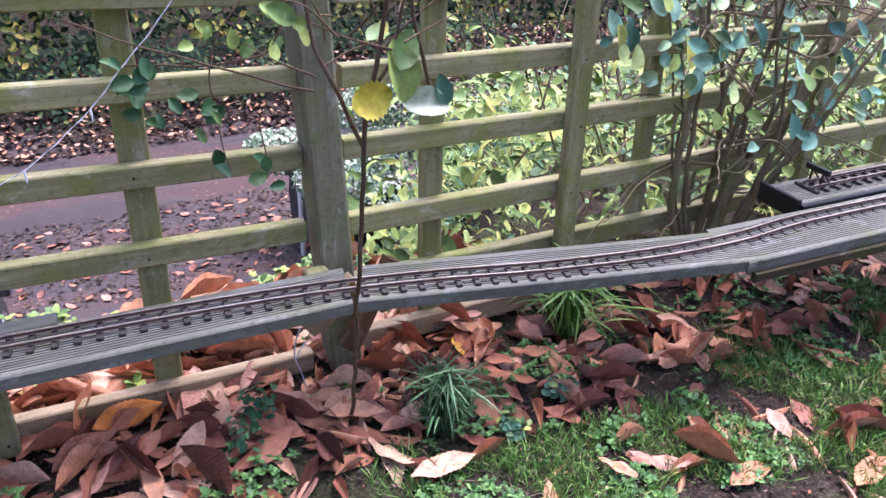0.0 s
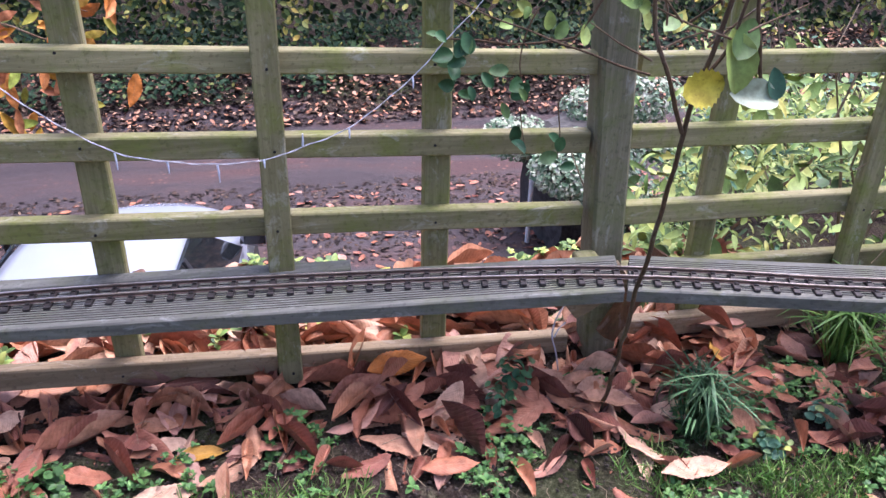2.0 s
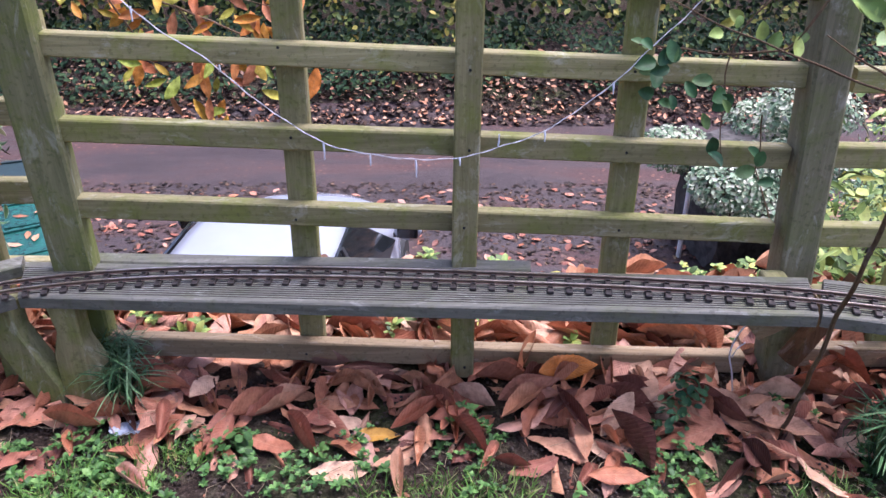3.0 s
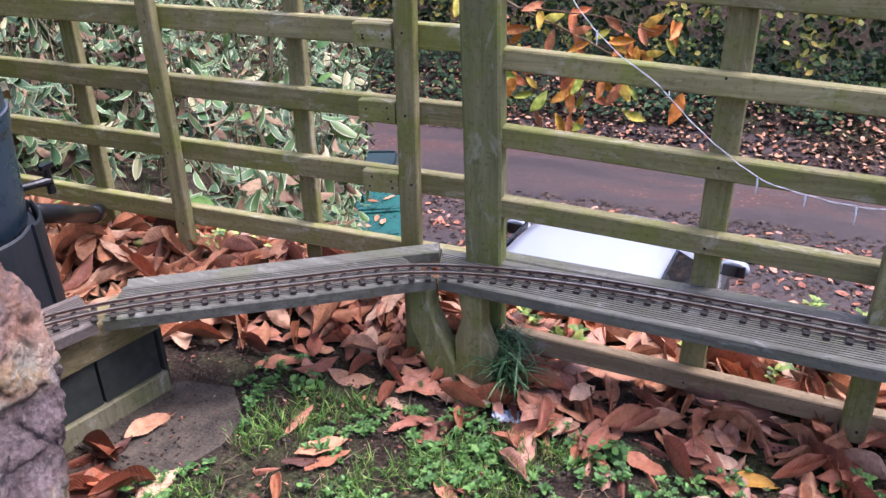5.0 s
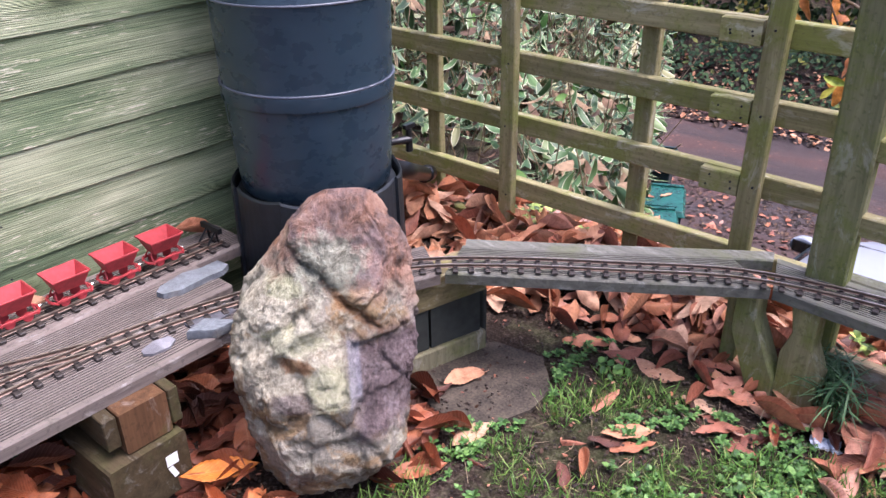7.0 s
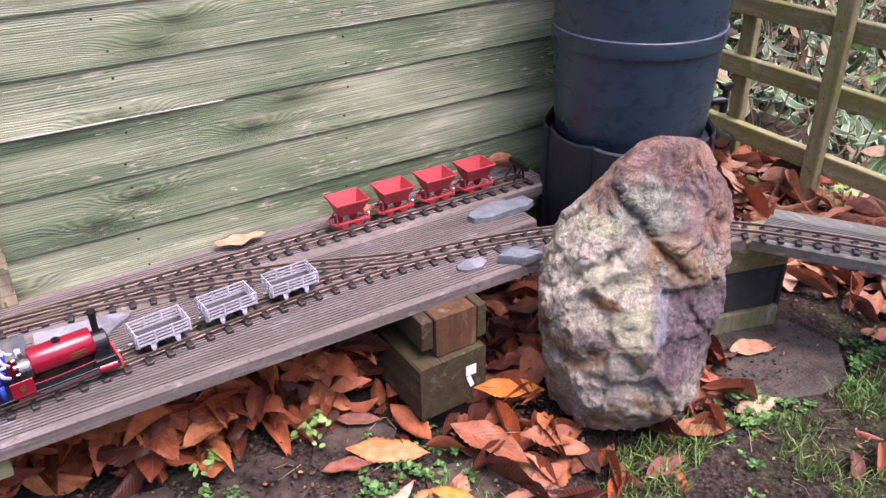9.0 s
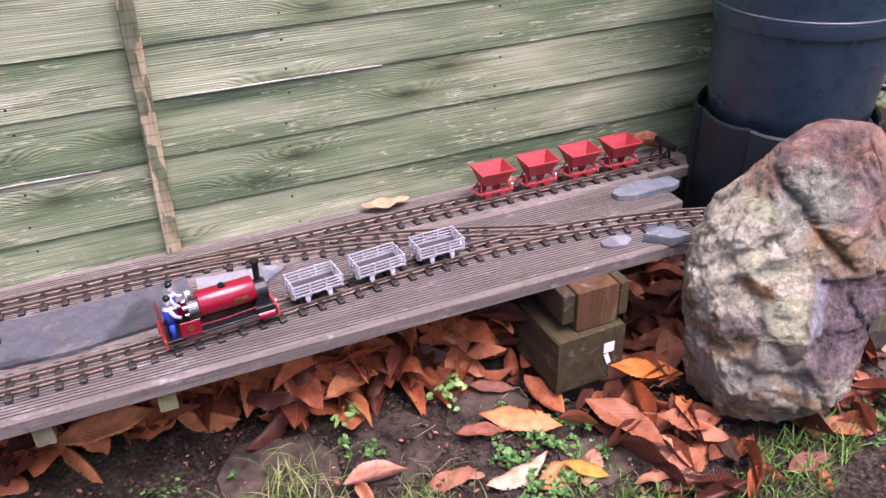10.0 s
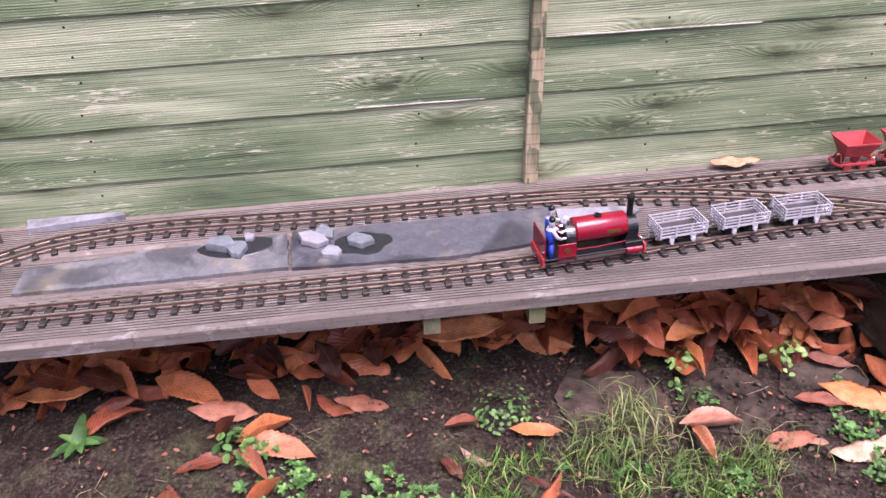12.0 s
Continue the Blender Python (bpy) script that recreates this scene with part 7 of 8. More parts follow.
S0 = s_of_y(P_MAIN, -1.812)
LOCO = at_path(P_MAIN, S0)
build_loco(LOCO)
build_figure("driver_figure", "blue and white painted figure standing on the footplate", LOCO @ pose(-0.088, -0.022, 0.0188, 0, 0, 8), True)
build_figure("fireman_figure", "small painted figure beside the firebox", LOCO @ pose(-0.076, 0.018, 0.0188, 0, 0, -20), False)
wag = wagon_proto()
wag.matrix_world = at_path(P_MAIN, S0 + 0.170)
for ds in (0.297, 0.424):
    copy_thing(wag, at_path(P_MAIN, S0 + ds))


def skip_proto():
    t = thing("model_tipper_wagon", "bright red model skip wagon standing empty on the siding", "model wagon", "tipper wagons on the siding")
    bm = bmesh.new()
    top = [(-0.039, -0.032), (0.039, -0.032), (0.039, 0.032), (-0.039, 0.032)]
    low = [(-0.027, -0.015), (0.027, -0.015), (0.027, 0.015), (-0.027, 0.015)]
    o = [[bm.verts.new((x, y, z)) for x, y in p] for p, z in ((low, 0.030), (top, 0.065))]
    i = [[bm.verts.new((x * k, y * k, z)) for x, y in p] for p, z, k in ((low, 0.033, 0.92), (top, 0.065, 0.955))]
    for r in range(4):
        s = (r + 1) % 4
        bm.faces.new((o[0][r], o[0][s], o[1][s], o[1][r]))
        bm.faces.new((i[0][s], i[0][r], i[1][r], i[1][s]))
        bm.faces.new((o[1][r], o[1][s], i[1][s], i[1][r]))
    bm.faces.new(o[0][::-1])
    bm.faces.new(i[0])
    bmesh.ops.recalc_face_normals(bm, faces=bm.faces[:])
    hop = part("hopper", bm, M["red_matt"], t)
    for y in (-0.0325, 0.0325):
        boxpart("rim", -0.0405, 0.0405, y - 0.0012, y + 0.0012, 0.0625, 0.0665, M["red_matt"], hop, 0.0004)
    for x in (-0.0395, 0.0395):
        boxpart("rim", x - 0.0012, x + 0.0012, -0.031, 0.031, 0.0625, 0.0665, M["red_matt"], hop, 0.0004)
    for s in (-1, 1):
        boxpart("frame_bar", -0.036, 0.036, s * 0.021 - 0.002, s * 0.021 + 0.002, 0.0125, 0.018, M["red_matt"], t, 0.0006)
        bm = bmesh.new()
        tube_into(bm, [(s * 0.035, -0.024, 0.014), (s * 0.043, -0.012, 0.014), (s * 0.045, 0, 0.014), (s * 0.043, 0.012, 0.014), (s * 0.035, 0.024, 0.014)], 0.0032, 8)
        part("end_hoop", bm, M["red_matt"], t)
        bm = bmesh.new()
        for y in (-0.016, 0.016):
            tube_into(bm, [(s * 0.034, y, 0.018), (s * 0.031, y * 0.4, 0.034)], 0.002, 6)
        part("trestle", bm, M["red_matt"], t)
        bm = bmesh.new()
        cyl_into(bm, (s * 0.044, 0, 0.014), (s * 0.051, 0, 0.014), 0.0024, 0.003, 10)
        part("coupling", bm, M["steel"], t)
        for x in (-0.018, 0.018):
            bm = bmesh.new()
            wheel_into(bm, x, s * (GAUGE / 2 + 0.0005), 0.009, 0.003)
            part("wheel", bm, M["red_matt"], t)
    return t


sk = skip_proto()
P_S = P_SIDE[::-1]
sk.matrix_world = at_path(P_S, s_of_y(P_S, -1.175))
for y in (-1.063, -0.953, -0.845):
    copy_thing(sk, at_path(P_S, s_of_y(P_S, y)))

# buffer stops
def buffer_stop(m, label):
    t = thing("buffer_stop", label, "buffer stop", "buffer stops")
    for s in (-1, 1):
        bm = bmesh.new()
        tube_into(bm, [(0.0, s * 0.017, 0), (0.004, s * 0.017, 0.034)], 0.003, 8)
        tube_into(bm, [(0.03, s * 0.017, 0), (0.004, s * 0.017, 0.028)], 0.0025, 8)
        part("leg", bm, M["black"], t)
    boxpart("crossbeam", -0.003, 0.008, -0.036, 0.036, 0.026, 0.040, M["black"], t, 0.001)
    t.matrix_world = m


buffer_stop(pose(3.045, -0.228, 0.351, 0, 0, -4), "black model buffer stop at the siding end")
buffer_stop(pose(-0.795, -0.712, 0.298, 0, 0, -90), "dark rusty model buffer stop beside the shed")


# ---- slates and stones on the deck ----
def slate(name, poly, z, thick, mat, label, seed=0, cat="slate"):
    bm = bmesh.new()
    pts = []
    for k in range(len(poly)):
        a, b = Vector((*poly[k], 0)), Vector((*poly[(k + 1) % len(poly)], 0))
        n = max(2, int((b - a).length / 0.012))
        for i in range(n):
            p = a.lerp(b, i / n)
            q = p * 60
            pts.append(p + Vector((noise.noise(q + Vector((seed, 0, 0))), noise.noise(q + Vector((0, seed, 5))), 0)) * 0.0028)
    lo = [bm.verts.new((p.x, p.y, z)) for p in pts]
    hi = [bm.verts.new((p.x, p.y, z + thick + noise.noise(p * 30) * 0.0008)) for p in pts]
    bm.faces.new(lo[::-1])
    bm.faces.new(hi)
    for k in range(len(pts)):
        bm.faces.new((lo[k], lo[(k + 1) % len(pts)], hi[(k + 1) % len(pts)], hi[k]))
    bmesh.ops.recalc_face_normals(bm, faces=bm.faces[:])
    ob = part(name, bm, mat)
    tagged(ob, label, cat)
    return ob


ZD = 0.2835
slate_a = slate("slate_piece", [(-0.618, -2.365), (-0.606, -2.07), (-0.63, -1.845), (-0.755, -1.85), (-0.748, -2.1), (-0.752, -2.37)], ZD, 0.007, M["slate"], "dark roofing slate lying between the tracks", 1)
slate("slate_piece", [(-0.632, -1.838), (-0.655, -1.74), (-0.715, -1.668), (-0.735, -1.70), (-0.745, -1.835)], ZD, 0.006, M["slate_light"], "pale pointed slate between the tracks", 2)
slate_b = slate("slate_piece", [(-0.62, -2.87), (-0.618, -2.62), (-0.622, -2.372), (-0.745, -2.378), (-0.725, -2.62), (-0.70, -2.87)], ZD, 0.008, M["slate_olive"], "dark damp roofing slate with chipped edges", 3)
slate("slate_piece", [(-0.85, -2.91), (-0.875, -2.72), (-0.89, -2.73), (-0.89, -2.92)], ZD, 0.012, M["slate_light"], "pale slate strip against the shed wall", 4)


for k, poly in enumerate(([(-0.575, -1.835), (-0.545, -1.70), (-0.47, -1.665), (-0.395, -1.675), (-0.36, -1.76), (-0.40, -1.87), (-0.50, -1.885)],
                         [(-0.535, -1.60), (-0.525, -1.50), (-0.465, -1.462), (-0.39, -1.478), (-0.345, -1.56), (-0.375, -1.645), (-0.47, -1.635)],
                         [(-0.54, -1.40), (-0.53, -1.30), (-0.45, -1.262), (-0.395, -1.30), (-0.385, -1.42), (-0.45, -1.447)],
                         [(-0.32, -1.27), (-0.29, -1.13), (-0.21, -1.15), (-0.19, -1.24), (-0.25, -1.30)])):
    tagged(slate("stepping_stone", poly, -0.03, 0.037, M["soil_stone"], "damp dark stone sunk flush in the soil", 20 + k, "paving stone"), group="stones below the deck")
slate("paving_slab", [(-0.36, -0.55), (-0.19, -0.60), (-0.10, -0.56), (-0.055, -0.45), (-0.06, -0.36), (-0.15, -0.27), (-0.28, -0.29), (-0.35, -0.38)], -0.03, 0.041, M["slab"], "damp mossy concrete slab set in the soil", 6, "paving slab")


def chip(x, y, length, width, thick, turn, mat, label, z=ZD, seed=0, tilt=(0, 0)):
    """A split flake of stone: an angular outline, flat cleaved top, ragged sides."""
    rng = np.random.default_rng(seed)
    n = int(rng.integers(4, 7))
    ang = np.sort((np.arange(n) + rng.uniform(-0.32, 0.32, n)) * 2 * math.pi / n)
    rad = rng.uniform(0.78, 1.08, n)
    bm = bmesh.new()
    edge = []
    for k in range(n):
        a = Vector((math.cos(ang[k]) * rad[k], math.sin(ang[k]) * rad[k], 0))
        b = Vector((math.cos(ang[(k + 1) % n]) * rad[(k + 1) % n], math.sin(ang[(k + 1) % n]) * rad[(k + 1) % n], 0))
        for i in range(5):
            p = a.lerp(b, i / 5)
            p *= 1 + noise.noise(p * 7 + Vector((seed, 0, 0))) * 0.06
            edge.append(Vector((p.x * length / 2, p.y * width / 2, 0)))
    rings = []
    for f, zf in ((0.97, 0.0), (1.0, 0.3), (0.985, 0.8), (0.945, 1.0), (0.5, 1.02)):
        rings.append([bm.verts.new((p.x * f, p.y * f, thick * (zf + (noise.noise(p * 60 + Vector((0, 0, seed))) * 0.14 if zf > 0.5 else 0)))) for p in edge])
    m = len(edge)
    for r0, r1 in zip(rings, rings[1:]):
        for k in range(m):
            bm.faces.new((r0[k], r0[(k + 1) % m], r1[(k + 1) % m], r1[k]))
    bm.faces.new(rings[0][::-1])
    bm.faces.new(rings[-1])
    ob = part("stone", bm, mat)
    tagged(ob, label, "stone", "loose stones on the deck")
    ob.matrix_world = pose(x, y, z, tilt[0], tilt[1], turn)


slate("slate_piece", [(-0.668, -0.928), (-0.655, -0.895), (-0.66, -0.835), (-0.656, -0.79), (-0.67, -0.762), (-0.704, -0.766), (-0.706, -0.81), (-0.717, -0.85), (-0.703, -0.915), (-0.688, -0.93)], ZD, 0.013, M["stone_green"], "long flat grey-green slate by the siding", 11)
slate("slate_piece", [(-0.503, -1.055), (-0.499, -1.02), (-0.512, -0.998), (-0.535, -1.002), (-0.541, -1.03), (-0.53, -1.062), (-0.515, -1.067)], ZD, 0.005, M["slate_light"], "thin pale slate flake on the deck edge", 12)
chip(-0.485, -0.935, 0.105, 0.052, 0.02, 62, M["stone_green"], "rough grey-green stone on the deck corner", seed=14, tilt=(4, 0))
slate("slate_piece", [(-0.505, -0.955), (-0.512, -0.86), (-0.555, -0.858), (-0.553, -0.958)], ZD, 0.004, M["slate"], "thin dark slate at the deck corner", 13)
chip(-0.698, -2.325, 0.078, 0.046, 0.012, 68, M["slate_light"], "pale slate chip on the dark slate", ZD + 0.009, 5, (0, 6))
chip(-0.728, -2.305, 0.062, 0.04, 0.009, 40, M["stone_green"], "grey slate chip leaning on another", ZD + 0.008, 6, (6, 4))
chip(-0.648, -2.292, 0.050, 0.042, 0.012, 20, M["slate_light"], "small pale slate chip on the dark slate", ZD + 0.007, 7)
chip(-0.682, -2.235, 0.066, 0.05, 0.012, 60, M["stone_green"], "wet grey stone chip on the dark slate", ZD + 0.008, 8)
chip(-0.712, -2.505, 0.072, 0.046, 0.016, 70, M["stone_green"], "grey stone chip on the damp slate", ZD + 0.009, 9)
chip(-0.690, -2.472, 0.056, 0.046, 0.012, 30, M["stone_green"], "small grey stone chip on the damp slate", ZD + 0.009, 10)
chip(-0.735, -2.452, 0.030, 0.022, 0.007, 10, M["slate_light"], "tiny pale slate chip on the damp slate", ZD + 0.009, 15)


def wet_patch(x, y, rx, ry, z, parent, seed):
    """A film of water round a stone, with a wavering rim."""
    bm = bmesh.new()
    rim = []
    for k in range(36):
        a = 2 * math.pi * k / 36
        r = 1 + 0.25 * noise.noise(Vector((math.cos(a) * 1.5, math.sin(a) * 1.5, seed)))
        rim.append((x + math.cos(a) * rx * r, y + math.sin(a) * ry * r))
    low = [bm.verts.new((p, q, z)) for p, q in rim]
    high = [bm.verts.new((x + (p - x) * 0.97, y + (q - y) * 0.97, z + 0.0012)) for p, q in rim]
    bm.faces.new(low[::-1])
    bm.faces.new(high)
    for k in range(36):
        bm.faces.new((low[k], low[(k + 1) % 36], high[(k + 1) % 36], high[k]))
    part("wet_patch", bm, M["wet"], parent, "dark wet patch")


wet_patch(-0.682, -2.232, 0.042, 0.055, ZD + 0.0066, slate_a, 2)
wet_patch(-0.712, -2.478, 0.040, 0.070, ZD + 0.0076, slate_b, 5)
chip(-0.86, -3.02, 0.16, 0.09, 0.035, 60, M["slab"], "brown flat stone against the shed wall", ZD, 11)


# ---- single leaves ----
def one_leaf(x, y, z, size, turn, mat, label, kind=0, tilt=(0, 0), cat="leaf", flip=False, lift=0.012):
    if z < 0.2:
        z = HEAP.at(x, y) + lift
    V, F, UV = CHEST[kind]
    me = bpy.data.meshes.new("leaf")
    me.from_pydata((V * size).tolist(), [], F.tolist())
    me.polygons.foreach_set("use_smooth", [True] * len(F))
    uv = me.uv_layers.new(name="uv")
    uv.data.foreach_set("uv", UV[F.ravel()].ravel())
    me.materials.append(mat)
    ob = new("fallen_leaf", me)
    mod = ob.modifiers.new("thickness", "SOLIDIFY")
    mod.thickness = 0.0006
    tagged(ob, label, cat, "single fallen leaves")
    ob.matrix_world = pose(x, y, z, tilt[0] + (180 if flip else 0), tilt[1], turn)


one_leaf(1.385, -0.075, 0.19, 0.145, 22, M["litter_orange"], "bright orange chestnut leaf leaning on the heap", 8, (34, 8), lift=0.022)
one_leaf(0.99, -0.19, 0.03, 0.10, 8, M["litter_yellow"], "yellow-brown chestnut leaf on the heap", 3, (10, 5))
one_leaf(2.10, -0.10, 0.06, 0.08, 80, M["litter_yellow"], "yellow chestnut leaf among brown ones", 1, (30, 0))
one_leaf(1.83, -0.315, 0.04, 0.13, 110, M["litter_pale"], "tan chestnut leaf with clear veins", 8, (25, 5))
one_leaf(1.45, -0.31, 0.035, 0.115, -2, M["litter"], "pinkish brown chestnut leaf lying flat", 8, (8, 0))
one_leaf(1.735, -0.25, 0.045, 0.14, 60, M["litter"], "broad brown chestnut leaf", 8, (20, 10))
one_leaf(1.80, -0.205, 0.04, 0.13, -15, M["litter_pale"], "curled tan chestnut leaf", 2, (10, 5))
one_leaf(1.90, -0.41, 0.025, 0.15, 5, M["litter_pale"], "long tan chestnut leaf on the grass", 0, (5, 5))
one_leaf(-0.389, -1.312, 0.025, 0.165, 58, M["litter_amber"], "large amber chestnut leaf on bare soil", 8, (6, 4), lift=0.022)
one_leaf(-0.193, -1.109, 0.03, 0.15, 15, M["litter_pale"], "tan chestnut leaf beside the boulder", 3, (10, 12))
one_leaf(-0.372, -1.035, 0.05, 0.15, 62, M["litter_orange"], "orange chestnut leaf under the deck edge", 0, (12, 6))
one_leaf(-0.255, -1.295, 0.02, 0.14, 110, M["litter_amber"], "brown chestnut leaf with torn edge", 1, (8, 6))
one_leaf(-0.228, -1.262, 0.028, 0.085, 50, M["litter_yellow"], "bright yellow leaf on a brown one", 8, (6, 8))
one_leaf(0.148, -0.385, 0.022, 0.12, 48, M["litter_pale"], "tan chestnut leaf on the moss", 0, (6, 4))
one_leaf(-0.235, -0.455, 0.035, 0.13, 75, M["litter_pale"], "tan chestnut leaf on the slab", 3, (12, 8))
one_leaf(-0.10, -0.60, 0.02, 0.12, 85, M["litter_pale"], "tan chestnut leaf on the grass", 8, (6, 4))
one_leaf(0.12, -0.52, 0.02, 0.09, 120, M["litter_pale"], "rolled pale leaf on the grass", 6, (0, 0))
one_leaf(0.54, -0.30, 0.02, 0.11, -40, M["litter"], "rolled grey-brown leaf on the soil", 6, (0, 0))
one_leaf(2.66, -0.78, 0.02, 0.14, 15, M["litter_pale"], "tan chestnut leaf on the lawn", 0, (6, 4))
one_leaf(2.44, -0.68, 0.02, 0.13, 5, M["litter_pale"], "pinkish tan leaf on the lawn", 3, (6, 4))
one_leaf(2.77, -0.65, 0.03, 0.11, 100, M["litter"], "brown leaf on the lawn", 1, (10, 4))
one_leaf(2.21, -0.55, 0.02, 0.09, 110, M["litter_pale"], "small tan leaf on the lawn", 2, (6, 4))
one_leaf(2.0, -0.06, 0.07, 0.12, 70, M["litter_pale"], "tan chestnut leaf standing in the heap", 8, (55, 10))
one_leaf(2.30, -0.09, 0.06, 0.13, 120, M["litter"], "curled brown chestnut leaf in the heap", 2, (35, 10))
one_leaf(-0.868, -1.40, 0.302, 0.115, 88, M["litter_pale"], "dry tan leaf leaning on the shed wall", 1, (0, 0))
one_leaf(-0.862, -0.715, 0.30, 0.11, 80, M["litter_pale"], "dry pinkish leaf behind the tipper wagons", 6, (10, 20))
one_leaf(-0.84, -1.118, 0.31, 0.06, 70, M["litter_pale"], "dry leaf scrap between the tipper wagons", 1, (40, 20))
one_leaf(-0.61, -2.05, 0.03, 0.19, 84, M["litter_amber"], "large orange-brown chestnut leaf under the deck", 0, (14, -8), lift=0.02)
one_leaf(-0.66, -1.60, 0.03, 0.10, 35, M["litter_yellow"], "yellow leaf on the heap under the deck", 3, (30, 20), lift=0.025)
one_leaf(-0.665, -1.46, 0.03, 0.13, 20, M["litter_amber"], "upright orange-brown leaf on the heap", 8, (35, 20), lift=0.03)
one_leaf(-0.28, -1.148, 0.02, 0.18, 25, M["litter_dull"], "large wet dark red leaf on the soil", 3, (6, 4), lift=0.018)
one_leaf(-0.39, -1.40, 0.02, 0.10, 75, M["litter_dull"], "small wet purple-brown leaf on a stone", 2, (6, 4), lift=0.018)
one_leaf(-0.505, -1.32, 0.02, 0.10, 60, M["litter_dull"], "flat wet red-brown leaf on the stone", 0, (4, 2), lift=0.018)
one_leaf(-0.435, -1.235, 0.02, 0.13, 10, M["litter_wet"], "wet red-brown leaf leaning by the block", 8, (20, 4), lift=0.025)
one_leaf(-0.325, -1.65, 0.02, 0.10, 5, M["litter_pale"], "narrow pale leaf on the grass", 6, (0, 0))
one_leaf(-0.60, -2.60, 0.02, 0.17, 60, M["litter_wet"], "long red-brown leaf under the deck edge", 3, (12, 6), lift=0.02)
one_leaf(-0.54, -2.53, 0.02, 0.14, 80, M["litter"], "pinkish brown leaf under the deck edge", 8, (8, 5), lift=0.02)
one_leaf(-0.62, -2.86, 0.02, 0.15, 95, M["litter_amber"], "amber leaf on dark soil under the deck", 0, (6, 4), lift=0.015)
one_leaf(-0.43, -2.42, 0.03, 0.15, 70, M["litter"], "brown chestnut leaf on the soil", 3, (10, 5))
one_leaf(-0.371, -1.619, 0.018, 0.12, 84, M["litter"], "long pinkish leaf across the grass", 6, (0, 0))
one_leaf(-0.279, -1.38, 0.018, 0.14, 100, M["litter_pale"], "pinkish leaf on the grass edge", 5, (5, 0))

bm = bmesh.new()
bmesh.ops.create_grid(bm, x_segments=9, y_segments=5, size=0.5)
for v in bm.verts:
    q = Vector((v.co.x * 5, v.co.y * 4, 1.7))
    v.co = Vector((v.co.x * 0.062 + noise.noise(q) * 0.006, v.co.y * 0.03 + noise.noise(q + Vector((9, 0, 0))) * 0.007, 0.006 + noise.noise(q * 1.6) * 0.011))
bmesh.ops.solidify(bm, geom=bm.faces[:], thickness=0.0008)
scrap = tagged(part("paper_scrap", bm, M["paper"]), "crumpled pale blue scrap on the soil", "litter scrap")
scrap.matrix_world = pose(0.474, -0.145, HEAP.at(0.474, -0.145) + 0.006, 8, 6, 20)

# ---- tufts ----
def tuft(x, y, count, size, seed, mat, label, spread=0.5, z=0.0, root=0.012):
    rng = np.random.default_rng(seed)
    pos = np.stack([x + rng.normal(0, root, count), y + rng.normal(0, root, count), np.full(count, z)], 1)
    up = np.stack([rng.normal(0, spread, count), rng.normal(-0.1, spread, count), np.ones(count)], 1)
    up /= np.linalg.norm(up, axis=1, keepdims=True)
    out = up * np.array([1, 1, 0]) + rng.normal(0, 0.05, (count, 3))
    side = np.cross(up, out)
    side /= np.linalg.norm(side, axis=1, keepdims=True)
    rot = np.stack([up, side, -np.cross(up, side) * np.sign((np.cross(up, side) * out).sum(1, keepdims=True))], -1)
    t = thing("grass_tuft", label, "grass tuft", "grass tufts")
    long = rng.uniform(*size, count)
    for k in range(count):
        scatter("blade", TUFT, pos[k:k + 1], long[k:k + 1], rot[k:k + 1], mat, seed * 1000 + k, t)
    return t


tuft(1.965, -0.285, 150, (0.11, 0.2), 81, M["bluegrass"], "arching blue-green grass tuft in the leaf litter", 0.45)
tuft(2.40, -0.12, 150, (0.14, 0.26), 82, M["grass"], "tall green grass tuft under the deck", 0.75)
tuft(0.43, 0.0, 130, (0.08, 0.15), 83, M["bluegrass"], "wispy grass tuft at the corner post foot", 0.55)
tuft(0.46, -0.08, 90, (0.08, 0.16), 84, M["bluegrass"], "fine dark green grass drooping at the corner post foot", 0.7)
tuft(-0.385, -1.765, 120, (0.04, 0.10), 85, M["grass_dull"], "small grass tuft on the soil", 0.7, root=0.035)
tuft(-0.28, -1.545, 90, (0.03, 0.07), 86, M["grass_dull"], "small grass tuft at the lawn edge", 0.8, root=0.03)
tuft(-0.33, -1.84, 110, (0.035, 0.085), 87, M["grass_dull"], "bright grass tuft on bare soil", 0.8, root=0.04)
tuft(-0.26, -1.70, 90, (0.03, 0.075), 88, M["grass_dull"], "loose grass tuft on the soil", 0.9, root=0.045)


# ---- small weeds: rosettes ----
BROAD = [leaf_template(11, 5, 0.62, 0.2, 0.25, 0.1, 0.02, 0.4, 0.62), leaf_template(11, 5, 0.56, 0.3, -0.3, 0.15, 0.02, -0.5, 0.62), leaf_template(11, 5, 0.68, 0.1, 0.1, 0.2, 0.02, 0.3, 0.6)]
def rosette(x, y, n, size, seed, mat, label, height=0.03, templates=ROUND):
    rng = np.random.default_rng(seed)
    a = rng.random(n) * 6.28
    r = np.sqrt(rng.random(n)) * size * (2.6 if n > 50 else 1.4)
    pos = np.stack([x + np.cos(a) * r, y + np.sin(a) * r, HEAP.at(x, y) + 0.005 + rng.random(n) * height], 1)
    nrm = np.stack([np.cos(a) * 0.5 + rng.normal(0, 0.2, n), np.sin(a) * 0.5 + rng.normal(0, 0.2, n), np.ones(n)], 1)
    ob = scatter("weed_plant", templates, pos, rng.uniform(size * 0.5, size, n) * (0.6 if n > 50 else 1), frames_from(nrm, a), mat, seed)
    tagged(ob, label, "weed", "weeds")


